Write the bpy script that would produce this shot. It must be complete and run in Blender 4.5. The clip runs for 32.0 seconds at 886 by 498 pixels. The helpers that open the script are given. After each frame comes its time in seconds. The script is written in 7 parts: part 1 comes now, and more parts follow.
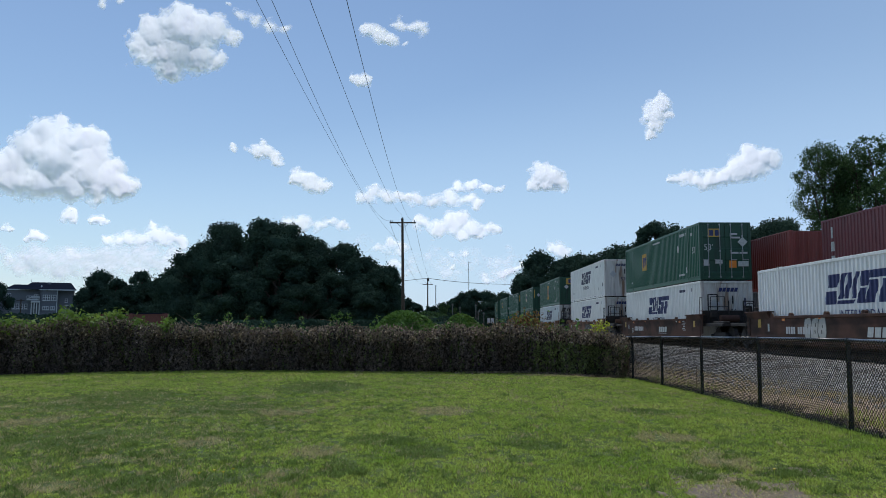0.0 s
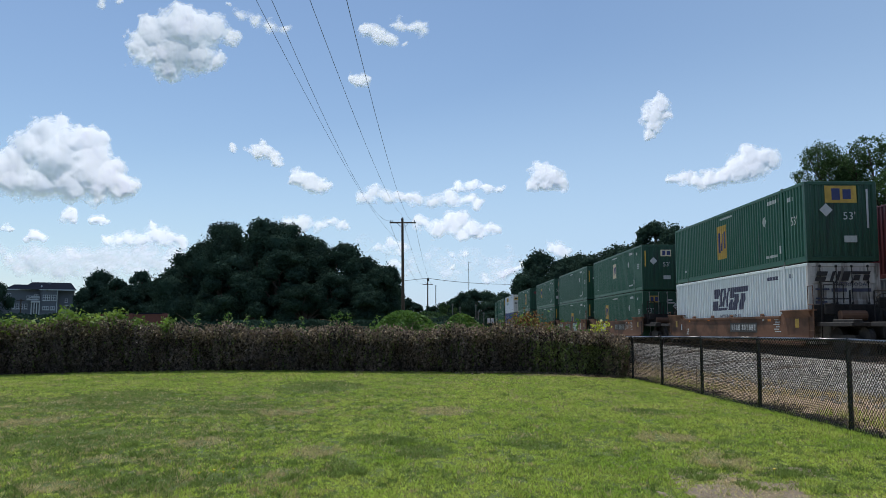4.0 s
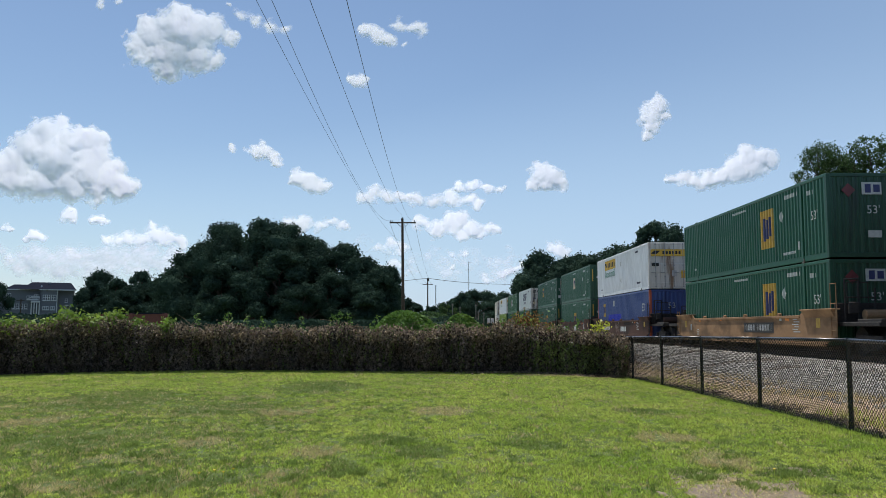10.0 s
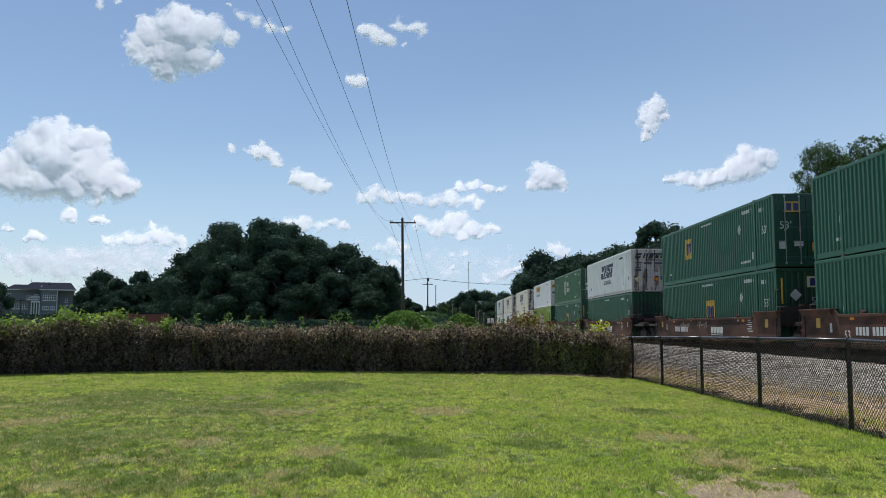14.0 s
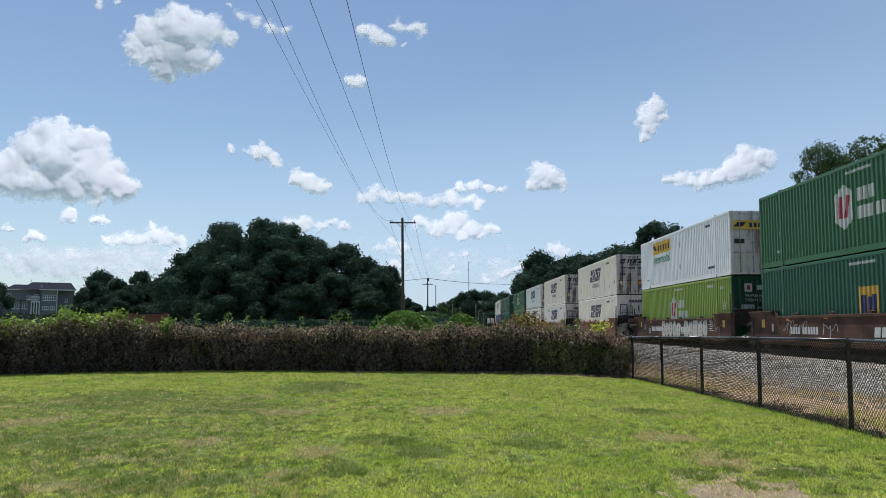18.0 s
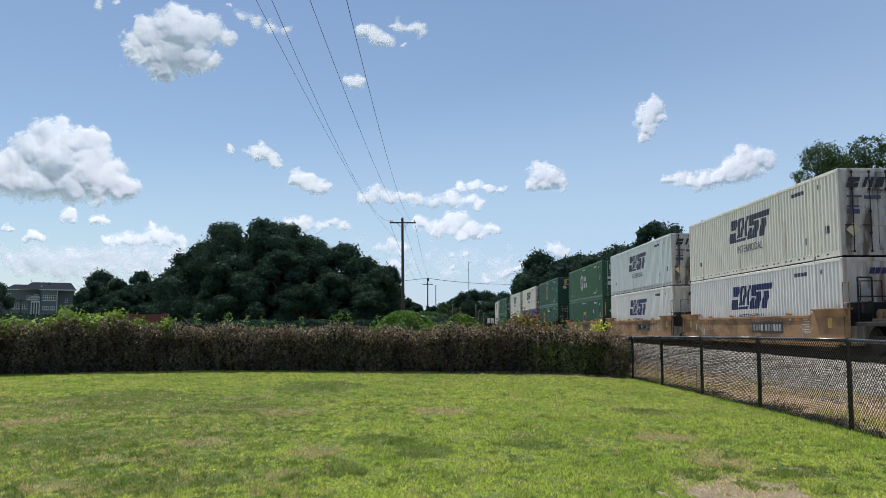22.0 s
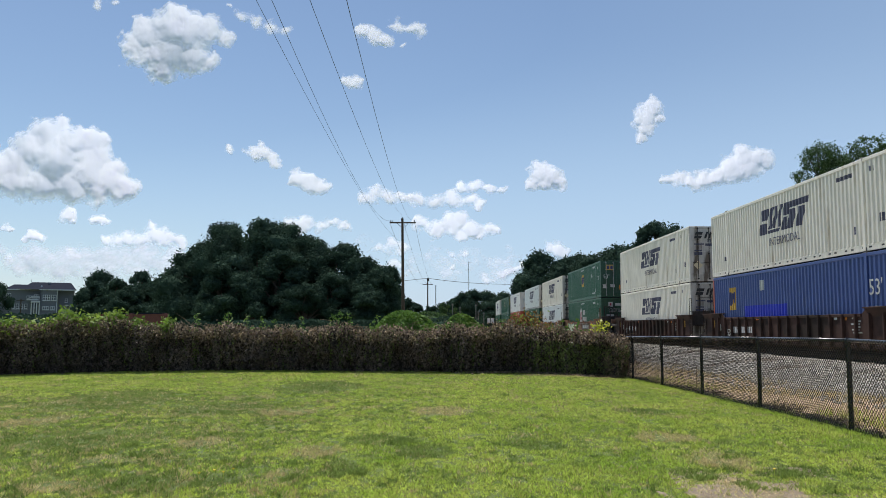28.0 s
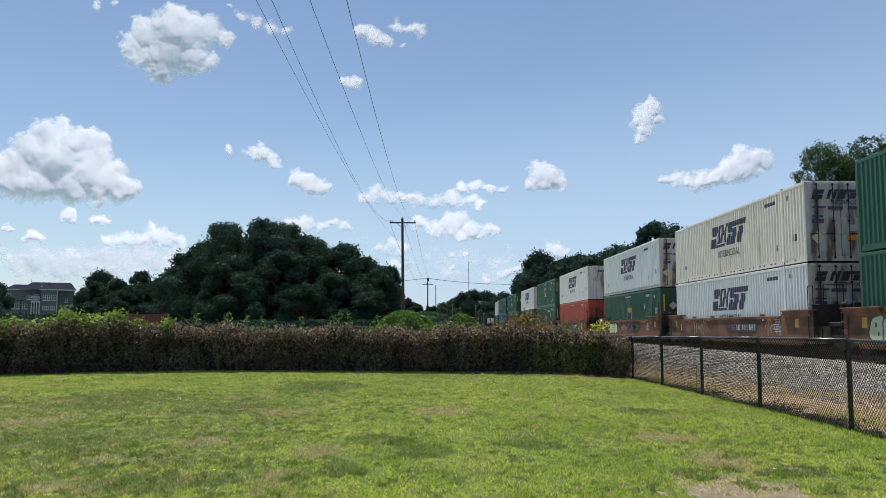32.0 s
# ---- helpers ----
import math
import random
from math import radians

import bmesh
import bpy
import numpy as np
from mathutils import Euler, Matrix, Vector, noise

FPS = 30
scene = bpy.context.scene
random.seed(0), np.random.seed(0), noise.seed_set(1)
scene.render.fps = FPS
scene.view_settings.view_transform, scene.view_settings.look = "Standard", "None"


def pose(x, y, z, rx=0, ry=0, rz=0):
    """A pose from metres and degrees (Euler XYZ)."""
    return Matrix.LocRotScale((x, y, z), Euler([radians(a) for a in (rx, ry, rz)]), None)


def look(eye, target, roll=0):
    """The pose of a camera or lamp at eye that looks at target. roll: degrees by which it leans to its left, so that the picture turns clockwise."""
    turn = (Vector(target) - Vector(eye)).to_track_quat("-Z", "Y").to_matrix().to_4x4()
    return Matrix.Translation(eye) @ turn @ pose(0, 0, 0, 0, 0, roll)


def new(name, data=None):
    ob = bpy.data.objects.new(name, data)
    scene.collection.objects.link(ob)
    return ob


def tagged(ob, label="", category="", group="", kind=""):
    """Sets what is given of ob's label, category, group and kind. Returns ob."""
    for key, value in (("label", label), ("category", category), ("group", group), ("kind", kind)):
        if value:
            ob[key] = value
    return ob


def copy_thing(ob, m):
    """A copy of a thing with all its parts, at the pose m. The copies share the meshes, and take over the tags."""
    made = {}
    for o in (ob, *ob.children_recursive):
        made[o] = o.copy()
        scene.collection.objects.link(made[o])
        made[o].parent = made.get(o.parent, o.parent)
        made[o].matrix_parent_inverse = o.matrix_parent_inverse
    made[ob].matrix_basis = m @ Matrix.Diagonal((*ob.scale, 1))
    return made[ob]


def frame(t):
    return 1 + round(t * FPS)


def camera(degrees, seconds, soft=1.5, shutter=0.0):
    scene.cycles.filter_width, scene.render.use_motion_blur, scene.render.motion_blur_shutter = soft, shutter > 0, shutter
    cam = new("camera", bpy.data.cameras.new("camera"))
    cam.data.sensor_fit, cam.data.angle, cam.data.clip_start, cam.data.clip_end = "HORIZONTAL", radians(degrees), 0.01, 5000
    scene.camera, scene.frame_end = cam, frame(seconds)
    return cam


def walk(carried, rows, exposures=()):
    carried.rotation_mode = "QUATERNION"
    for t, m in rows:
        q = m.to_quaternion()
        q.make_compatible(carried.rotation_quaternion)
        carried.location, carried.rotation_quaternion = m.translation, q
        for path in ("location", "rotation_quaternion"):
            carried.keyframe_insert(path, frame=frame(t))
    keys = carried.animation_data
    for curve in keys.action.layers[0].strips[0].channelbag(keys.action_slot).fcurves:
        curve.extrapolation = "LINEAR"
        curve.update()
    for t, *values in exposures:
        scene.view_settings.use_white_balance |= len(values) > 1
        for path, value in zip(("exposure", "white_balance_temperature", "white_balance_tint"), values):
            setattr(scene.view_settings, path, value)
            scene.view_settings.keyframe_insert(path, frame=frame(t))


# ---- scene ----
# ---------------------------------------------------------------- camera
cam = camera(55.97, 32.0, soft=0.72)
PITCH = 5.278
walk(cam, [(0.0, pose(0, 0, 1.5, 90 + PITCH, 0, 0)), (32.0, pose(0, 0, 1.5, 90 + PITCH, 0, 0))],
     exposures=[(0.0, 0.06, 6280, 9), (6.0, 0.03, 6340, 9), (13.0, 0.0, 6430, 10), (32.0, 0.02, 6470, 10)])

# ---------------------------------------------------------------- sky, sun
TO_SUN = Vector((-0.155, 0.335, 0.93)).normalized()
world = bpy.data.worlds.new("world")
scene.world = world
world.use_nodes = True
wn = world.node_tree.nodes
sky = wn.new("ShaderNodeTexSky")
sky.sky_type = "NISHITA"
sky.sun_disc = False
sky.sun_elevation = math.asin(TO_SUN.z)
sky.sun_rotation = math.atan2(TO_SUN.x, TO_SUN.y)
sky.altitude = 100
sky.air_density = 1.0
sky.dust_density = 0.25
sky.ozone_density = 1.3
# summer haze pales the sky toward the horizon
wtc = wn.new("ShaderNodeTexCoord")
wsep = wn.new("ShaderNodeSeparateXYZ")
whz = wn.new("ShaderNodeMapRange")
whz.interpolation_type = "SMOOTHSTEP"
whz.inputs[1].default_value, whz.inputs[2].default_value = -0.02, 0.34
whz.inputs[3].default_value, whz.inputs[4].default_value = 0.85, 0.0
wmx = wn.new("ShaderNodeMixRGB")
wmx.inputs[2].default_value = (4.38, 5.95, 8.05, 1)
wl = world.node_tree.links
wl.new(wtc.outputs["Generated"], wsep.inputs[0])
wl.new(wsep.outputs["Z"], whz.inputs[0])
# and is mixed in more toward the right, less toward the left
wside = wn.new("ShaderNodeMapRange")
wside.inputs[1].default_value, wside.inputs[2].default_value = -0.5, 1.0
wside.inputs[3].default_value, wside.inputs[4].default_value = -0.40, 0.54
wadd = wn.new("ShaderNodeMath")
wadd.operation = "ADD"
wadd.use_clamp = True
wl.new(wsep.outputs["X"], wside.inputs[0])
wl.new(whz.outputs[0], wadd.inputs[0])
wl.new(wside.outputs[0], wadd.inputs[1])
wl.new(wadd.outputs[0], wmx.inputs[0])
wl.new(sky.outputs[0], wmx.inputs[1])
wl.new(wmx.outputs[0], wn["Background"].inputs[0])
wn["Background"].inputs[1].default_value = 0.108
sun = new("sun", bpy.data.lights.new("sun", "SUN"))
sun.data.energy = 5.0
sun.data.angle = radians(0.6)
sun.data.color = (1.0, 0.95, 0.87)
sun.matrix_world = look(TO_SUN * 50, (0, 0, 0))

# ---------------------------------------------------------------- materials


def surface(name, a, b, scale=6.0, rough=0.6, bump=0.0, bump_scale=40.0, metal=0.0, island=0.0, objrand=0.0,
            stain=None, stain_scale=1.2, stain_at=0.6, space="Object", stretch=(1, 1, 1), leaf=0.0, spec=0.5):
    """A procedural surface: fine grain between a and b, broader stains, bump, and light or dark pieces."""
    m = bpy.data.materials.new(name)
    m.use_nodes = True
    t = m.node_tree
    bsdf = t.nodes["Principled BSDF"]
    bsdf.inputs["Roughness"].default_value = rough
    bsdf.inputs["Metallic"].default_value = metal
    bsdf.inputs["Specular IOR Level"].default_value = spec
    if space == "World":
        where = t.nodes.new("ShaderNodeNewGeometry").outputs["Position"]
    else:
        where = t.nodes.new("ShaderNodeTexCoord").outputs["Object"]
    mp = t.nodes.new("ShaderNodeMapping")
    mp.inputs["Scale"].default_value = stretch
    t.links.new(where, mp.inputs[0])
    n1 = t.nodes.new("ShaderNodeTexNoise")
    n1.inputs["Scale"].default_value = scale
    n1.inputs["Detail"].default_value = 6
    n1.inputs["Roughness"].default_value = 0.65
    t.links.new(mp.outputs[0], n1.inputs["Vector"])
    ramp = t.nodes.new("ShaderNodeValToRGB")
    ramp.color_ramp.elements[0].position, ramp.color_ramp.elements[1].position = 0.32, 0.68
    ramp.color_ramp.elements[0].color, ramp.color_ramp.elements[1].color = (*a, 1), (*b, 1)
    t.links.new(n1.outputs["Fac"], ramp.inputs[0])
    col = ramp.outputs[0]
    if stain:
        n2 = t.nodes.new("ShaderNodeTexNoise")
        n2.inputs["Scale"].default_value = stain_scale
        n2.inputs["Detail"].default_value = 5
        t.links.new(mp.outputs[0], n2.inputs["Vector"])
        r2 = t.nodes.new("ShaderNodeValToRGB")
        r2.color_ramp.elements[0].position, r2.color_ramp.elements[1].position = stain_at, stain_at + 0.14
        t.links.new(n2.outputs["Fac"], r2.inputs[0])
        mx = t.nodes.new("ShaderNodeMixRGB")
        mx.inputs[2].default_value = (*stain, 1)
        t.links.new(r2.outputs[0], mx.inputs[0])
        t.links.new(col, mx.inputs[1])
        col = mx.outputs[0]
    if island or objrand:
        src = t.nodes.new("ShaderNodeNewGeometry").outputs["Random Per Island"] if island else t.nodes.new("ShaderNodeObjectInfo").outputs["Random"]
        amount = island or objrand
        mr = t.nodes.new("ShaderNodeMapRange")
        mr.inputs[3].default_value, mr.inputs[4].default_value = 1 - amount, 1 + amount
        t.links.new(src, mr.inputs[0])
        hsv = t.nodes.new("ShaderNodeHueSaturation")
        t.links.new(mr.outputs[0], hsv.inputs["Value"])
        t.links.new(col, hsv.inputs["Color"])
        col = hsv.outputs[0]
    t.links.new(col, bsdf.inputs["Base Color"])
    if bump:
        n3 = t.nodes.new("ShaderNodeTexNoise")
        n3.inputs["Scale"].default_value = bump_scale
        n3.inputs["Detail"].default_value = 4
        t.links.new(mp.outputs[0], n3.inputs["Vector"])
        bp = t.nodes.new("ShaderNodeBump")
        bp.inputs["Strength"].default_value = bump
        bp.inputs["Distance"].default_value = 0.02
        t.links.new(n3.outputs["Fac"], bp.inputs["Height"])
        t.links.new(bp.outputs[0], bsdf.inputs["Normal"])
    if leaf:
        tr = t.nodes.new("ShaderNodeBsdfTranslucent")
        t.links.new(col, tr.inputs[0])
        ms = t.nodes.new("ShaderNodeMixShader")
        ms.inputs[0].default_value = leaf
        t.links.new(bsdf.outputs[0], ms.inputs[1])
        t.links.new(tr.outputs[0], ms.inputs[2])
        t.links.new(ms.outputs[0], t.nodes["Material Output"].inputs[0])
    return m


def paint(name, a, dirt, rough=0.45, at=0.6, spec=0.5, run=(1.6, 1.6, 0.35)):
    """Painted steel that has weathered: faint mottling, streaks of dirt that run down."""
    b = tuple(min(1, c * 1.14) for c in a)
    return surface(name, tuple(c * 0.9 for c in a), b, 3.0, rough, 0.12, 30, stain=dirt, stain_scale=1.1, stain_at=at,
                   stretch=run, objrand=0.06, spec=spec)


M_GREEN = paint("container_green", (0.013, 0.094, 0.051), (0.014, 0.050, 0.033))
# same green with shade put in, for the ends turned from the sun
M_GREEN_SHADED = paint("container_green_dark", (0.009, 0.058, 0.030), (0.010, 0.033, 0.021))
M_MID_GREEN = paint("container_mid_green", (0.026, 0.118, 0.040), (0.02, 0.06, 0.026))
M_LIME = paint("container_lime", (0.20, 0.30, 0.040), (0.13, 0.17, 0.04))
M_WHITE = paint("container_white", (0.76, 0.77, 0.74), (0.52, 0.485, 0.41), at=0.63)
M_CREAM = paint("container_cream", (0.76, 0.735, 0.645), (0.48, 0.42, 0.31), at=0.58)
M_SILVER = paint("container_silver_white", (0.71, 0.74, 0.77), (0.53, 0.53, 0.51), at=0.66)
M_FROST = paint("container_frosty_white", (0.66, 0.715, 0.715), (0.47, 0.48, 0.45), at=0.62)
M_GREY_RAIL = paint("bare_grey_rail", (0.36, 0.38, 0.39), (0.22, 0.20, 0.18), at=0.55)
M_GRIMY_END = paint("grimy_white_doors", (0.52, 0.50, 0.46), (0.15, 0.125, 0.10), 0.6, 0.47, 0.3, (2.6, 2.6, 0.5))
M_RUSTY_END = paint("rust_streaked_white", (0.62, 0.60, 0.55), (0.26, 0.17, 0.11), 0.55, 0.54, 0.4, (2.2, 2.2, 0.3))
M_ORANGE_POST = paint("orange_posts", (0.42, 0.10, 0.05), (0.25, 0.08, 0.05))
M_BLUE = paint("container_blue", (0.046, 0.084, 0.245), (0.05, 0.075, 0.16))
M_RED = paint("container_orange_red", (0.42, 0.065, 0.035), (0.26, 0.06, 0.04))
M_RUST = paint("container_rust_red", (0.22, 0.040, 0.030), (0.13, 0.035, 0.028))
M_MAROON = paint("container_maroon", (0.13, 0.027, 0.030), (0.08, 0.024, 0.025))
M_SLATE = paint("container_slate", (0.20, 0.22, 0.24), (0.13, 0.13, 0.13))
M_CAR_TAN = paint("wagon_tan", (0.32, 0.195, 0.105), (0.17, 0.108, 0.062), 0.8, 0.45, 0.15, (0.9, 0.55, 1.1))
M_CAR_BROWN = paint("wagon_brown", (0.175, 0.094, 0.060), (0.085, 0.053, 0.037), 0.8, 0.45, 0.15, (0.9, 0.55, 1.1))
M_CAR_MAROON = paint("wagon_maroon", (0.094, 0.052, 0.039), (0.047, 0.032, 0.025), 0.8, 0.45, 0.15, (0.9, 0.55, 1.1))
M_CAR_DARK = paint("wagon_dark_brown", (0.058, 0.034, 0.028), (0.030, 0.022, 0.018), 0.8, 0.45, 0.15, (0.9, 0.55, 1.1))
M_STEEL_DARK = surface("dark_grimy_steel", (0.018, 0.016, 0.015), (0.045, 0.038, 0.033), 8, 0.75, 0.3, 40, metal=0.2)
M_STEEL = surface("galvanised_steel", (0.30, 0.31, 0.31), (0.42, 0.43, 0.43), 14, 0.45, 0.05, 60, metal=0.7)
M_RAIL = surface("rail_steel", (0.10, 0.06, 0.04), (0.18, 0.11, 0.075), 10, 0.55, 0.1, 50, metal=0.6)
M_TIE = surface("creosoted_wood", (0.05, 0.04, 0.032), (0.11, 0.085, 0.065), 12, 0.9, 0.5, 30, stretch=(1, 6, 6), objrand=0.25)
M_LOGO_BLUE = surface("logo_navy", (0.018, 0.026, 0.10), (0.03, 0.04, 0.14), 9, 0.5)
M_LOGO_GREY = surface("logo_faded_navy", (0.05, 0.055, 0.10), (0.10, 0.10, 0.14), 9, 0.6)
M_YELLOW = surface("decal_yellow", (0.62, 0.38, 0.04), (0.72, 0.46, 0.06), 5, 0.5)
M_YELLOW_DULL = surface("decal_faded_yellow", (0.42, 0.26, 0.035), (0.58, 0.37, 0.055), 5, 0.5)
M_CREAM_DECAL = surface("decal_cream", (0.62, 0.55, 0.36), (0.7, 0.62, 0.42), 5, 0.5)
M_MARK = surface("marking_white", (0.40, 0.43, 0.41), (0.54, 0.57, 0.54), 9, 0.6)
M_BLACK = surface("black_paint", (0.012, 0.012, 0.013), (0.03, 0.03, 0.03), 9, 0.5)
M_ORANGE = surface("decal_orange", (0.7, 0.2, 0.02), (0.78, 0.27, 0.03), 6, 0.5)
M_CASTING = surface("casting_steel", (0.10, 0.10, 0.09), (0.22, 0.21, 0.19), 8, 0.7, 0.2, 30)
M_PLACARD = surface("placard_grey", (0.42, 0.43, 0.43), (0.52, 0.53, 0.53), 6, 0.5)
M_CRIMSON = surface("decal_crimson", (0.30, 0.02, 0.04), (0.36, 0.03, 0.06), 6, 0.5)
M_TEAL = surface("decal_green", (0.01, 0.16, 0.09), (0.02, 0.2, 0.11), 6, 0.5)
M_GRAFFITI = surface("graffiti_white", (0.34, 0.34, 0.30), (0.5, 0.5, 0.46), 3, 0.6)
M_CHALK = surface("chalky_spray_line", (0.26, 0.25, 0.22), (0.42, 0.41, 0.37), 3, 0.7)
M_TAG_RIM = surface("spray_black", (0.03, 0.03, 0.032), (0.07, 0.065, 0.06), 4, 0.7)
M_TAG_TEAL = surface("spray_grey_teal", (0.19, 0.29, 0.27), (0.34, 0.43, 0.40), 3, 0.7)
M_TAG_GREEN = surface("spray_pale_green", (0.36, 0.46, 0.30), (0.55, 0.60, 0.44), 3, 0.7)
M_VINYL = surface("black_vinyl_coating", (0.008, 0.009, 0.009), (0.02, 0.021, 0.021), 20, 0.24)
M_VINYL_RAIL = surface("glossy_black_rail", (0.010, 0.011, 0.012), (0.022, 0.023, 0.024), 20, 0.30, spec=1.0)
M_POLE = surface("weathered_pole_wood", (0.055, 0.036, 0.026), (0.11, 0.075, 0.055), 9, 0.9, 0.5, 30, stretch=(6, 6, 0.4))
M_WIRE = surface("weathered_aluminium_cable", (0.07, 0.075, 0.085), (0.12, 0.125, 0.14), 9, 0.6)
M_BARK = surface("bark", (0.045, 0.035, 0.027), (0.10, 0.08, 0.06), 5, 0.95, 0.6, 14, stretch=(3, 3, 0.6))
# distance haze is put into the leaf green as a bluish cast
M_LEAF = surface("oak_leaves", (0.030, 0.056, 0.042), (0.054, 0.092, 0.061), 0.5, 0.8, island=0.28, leaf=0.22, space="World", spec=0.03)
M_LEAF_LIGHT = surface("light_leaves", (0.042, 0.084, 0.034), (0.085, 0.145, 0.050), 0.6, 0.6, island=0.45, leaf=0.35, space="World", spec=0.1)
M_KUDZU = surface("creeper_leaves", (0.085, 0.175, 0.035), (0.165, 0.28, 0.055), 1.2, 0.55, island=0.4, leaf=0.35, space="World", spec=0.3)
# the shade on the hedge's face is put into this brown
M_DEAD_SHADED = surface("withered_leaves", (0.056, 0.044, 0.041), (0.245, 0.186, 0.154), 1.3, 0.7, island=0.8, leaf=0.14, space="World", spec=0.2)
# paler copy: crest sunlight put into the colour, also serves pale dry litter
M_PALE_LIT = surface("bleached_leaves", (0.12, 0.088, 0.060), (0.45, 0.345, 0.235), 1.9, 0.7, island=0.75, leaf=0.2, space="World", spec=0.2)
M_OLIVE = surface("olive_hedge_leaves", (0.13, 0.155, 0.055), (0.31, 0.34, 0.13), 1.8, 0.6, island=0.5, leaf=0.3, space="World", spec=0.2)
M_RUSTY = surface("rusty_leaves", (0.13, 0.065, 0.030), (0.36, 0.22, 0.07), 2.5, 0.6, island=0.6, leaf=0.35, space="World", spec=0.2)
M_HEDGE_GREEN = surface("hedge_green_leaves", (0.075, 0.095, 0.035), (0.20, 0.235, 0.075), 1.4, 0.6, island=0.5, leaf=0.3, space="World", spec=0.25)
M_VINE_YELLOW = surface("yellow_green_leaves", (0.36, 0.44, 0.04), (0.62, 0.62, 0.08), 1.6, 0.5, island=0.3, leaf=0.4, space="World")
M_VINE = surface("vine_leaves", (0.12, 0.21, 0.03), (0.26, 0.36, 0.06), 1.6, 0.5, island=0.4, leaf=0.4, space="World")
M_RUNNER = surface("dry_runner_stems", (0.17, 0.115, 0.075), (0.34, 0.25, 0.17), 3, 0.9, island=0.4, space="World", spec=0.1)
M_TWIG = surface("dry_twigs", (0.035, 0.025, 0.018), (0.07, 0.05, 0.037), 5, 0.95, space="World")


# ---------------------------------------------------------------- mesh helpers
class Shape:
    """Collects vertices and faces, then becomes one mesh."""

    def __init__(self):
        self.v, self.f = [], []

    def add(self, verts, faces, m=None):
        k = len(self.v)
        self.v += [tuple(m @ Vector(p)) for p in verts] if m else [tuple(p) for p in verts]
        self.f += [tuple(i + k for i in f) for f in faces]
        return self

    def box(self, c, s, bevel=0.0, m=None):
        hx, hy, hz = s[0] / 2, s[1] / 2, s[2] / 2
        b = min(bevel, hx * 0.8, hy * 0.8, hz * 0.8)
        if b <= 0:
            v = [(c[0] + i * hx, c[1] + j * hy, c[2] + k * hz) for i in (-1, 1) for j in (-1, 1) for k in (-1, 1)]
            return self.add(v, [(0, 1, 3, 2), (4, 6, 7, 5), (0, 4, 5, 1), (2, 3, 7, 6), (0, 2, 6, 4), (1, 5, 7, 3)], m)
        ring = [(-hx + b, -hy), (hx - b, -hy), (hx, -hy + b), (hx, hy - b), (hx - b, hy), (-hx + b, hy), (-hx, hy - b), (-hx, -hy + b)]
        inner = [(x * (hx - b) / hx, y * (hy - b) / hy) for x, y in ring]
        v = [(c[0] + x, c[1] + y, c[2] + z) for z, r in ((-hz, inner), (-hz + b, ring), (hz - b, ring), (hz, inner)) for x, y in r]
        f = [tuple(range(7, -1, -1)), tuple(range(24, 32))]
        for k in range(3):
            for i in range(8):
                j = (i + 1) % 8
                f.append((k * 8 + i, k * 8 + j, k * 8 + 8 + j, k * 8 + 8 + i))
        return self.add(v, f, m)

    def tube(self, a, b, r, n=8, r2=None, caps=True):
        a, b = Vector(a), Vector(b)
        r2 = r if r2 is None else r2
        q = (b - a).to_track_quat("Z", "Y").to_matrix()
        v = []
        for p, rr in ((a, r), (b, r2)):
            v += [p + q @ Vector((rr * math.cos(2 * math.pi * i / n), rr * math.sin(2 * math.pi * i / n), 0)) for i in range(n)]
        f = [(i, (i + 1) % n, n + (i + 1) % n, n + i) for i in range(n)]
        if caps:
            f += [tuple(range(n - 1, -1, -1)), tuple(range(n, 2 * n))]
        return self.add(v, f)

    def path(self, pts, r, n=6):
        for a, b in zip(pts, pts[1:]):
            self.tube(a, b, r, n)
        return self

    def extrude(self, outline, axis, lo, hi):
        """A closed outline in the two other axes, drawn out along axis from lo to hi."""
        n = len(outline)
        v = []
        for w in (lo, hi):
            for p, q in outline:
                v.append({"x": (w, p, q), "y": (p, w, q), "z": (p, q, w)}[axis])
        f = [(i, (i + 1) % n, n + (i + 1) % n, n + i) for i in range(n)]
        return self.add(v, f + [tuple(range(n - 1, -1, -1)), tuple(range(n, 2 * n))])

    def mesh(self, name, smooth=False):
        me = bpy.data.meshes.new(name)
        me.from_pydata(self.v, [], self.f)
        bm = bmesh.new()
        bm.from_mesh(me)
        bmesh.ops.recalc_face_normals(bm, faces=bm.faces)
        bm.to_mesh(me)
        bm.free()
        if smooth:
            me.shade_smooth()
        return me


def quads(name, v, tri=False):
    """One mesh from an array of corners: n x 4 x 3 (or n x 3 x 3)."""
    k = 3 if tri else 4
    v = np.asarray(v, dtype=np.float32).reshape(-1, 3)
    me = bpy.data.meshes.new(name)
    me.vertices.add(len(v))
    me.vertices.foreach_set("co", v.ravel())
    me.loops.add(len(v))
    me.loops.foreach_set("vertex_index", np.arange(len(v), dtype=np.int32))
    me.polygons.add(len(v) // k)
    me.polygons.foreach_set("loop_start", np.arange(0, len(v), k, dtype=np.int32))
    me.polygons.foreach_set("loop_total", np.full(len(v) // k, k, dtype=np.int32))
    me.update(calc_edges=True)
    me.validate()
    return me


def part(name, shape, material, parent, label="", smooth=False):
    """Links a shape or a mesh as one object under parent."""
    me = shape.mesh(name, smooth) if isinstance(shape, Shape) else shape
    if not me.materials:
        me.materials.append(material)
    ob = new(name, me)
    ob.parent = parent
    return tagged(ob, label)


def thing(name, label, category, at=None, group="", kind=""):
    ob = new(name)
    ob.empty_display_size = 0.2
    if at is not None:
        ob.matrix_basis = at
    return tagged(ob, label, category, group, kind)


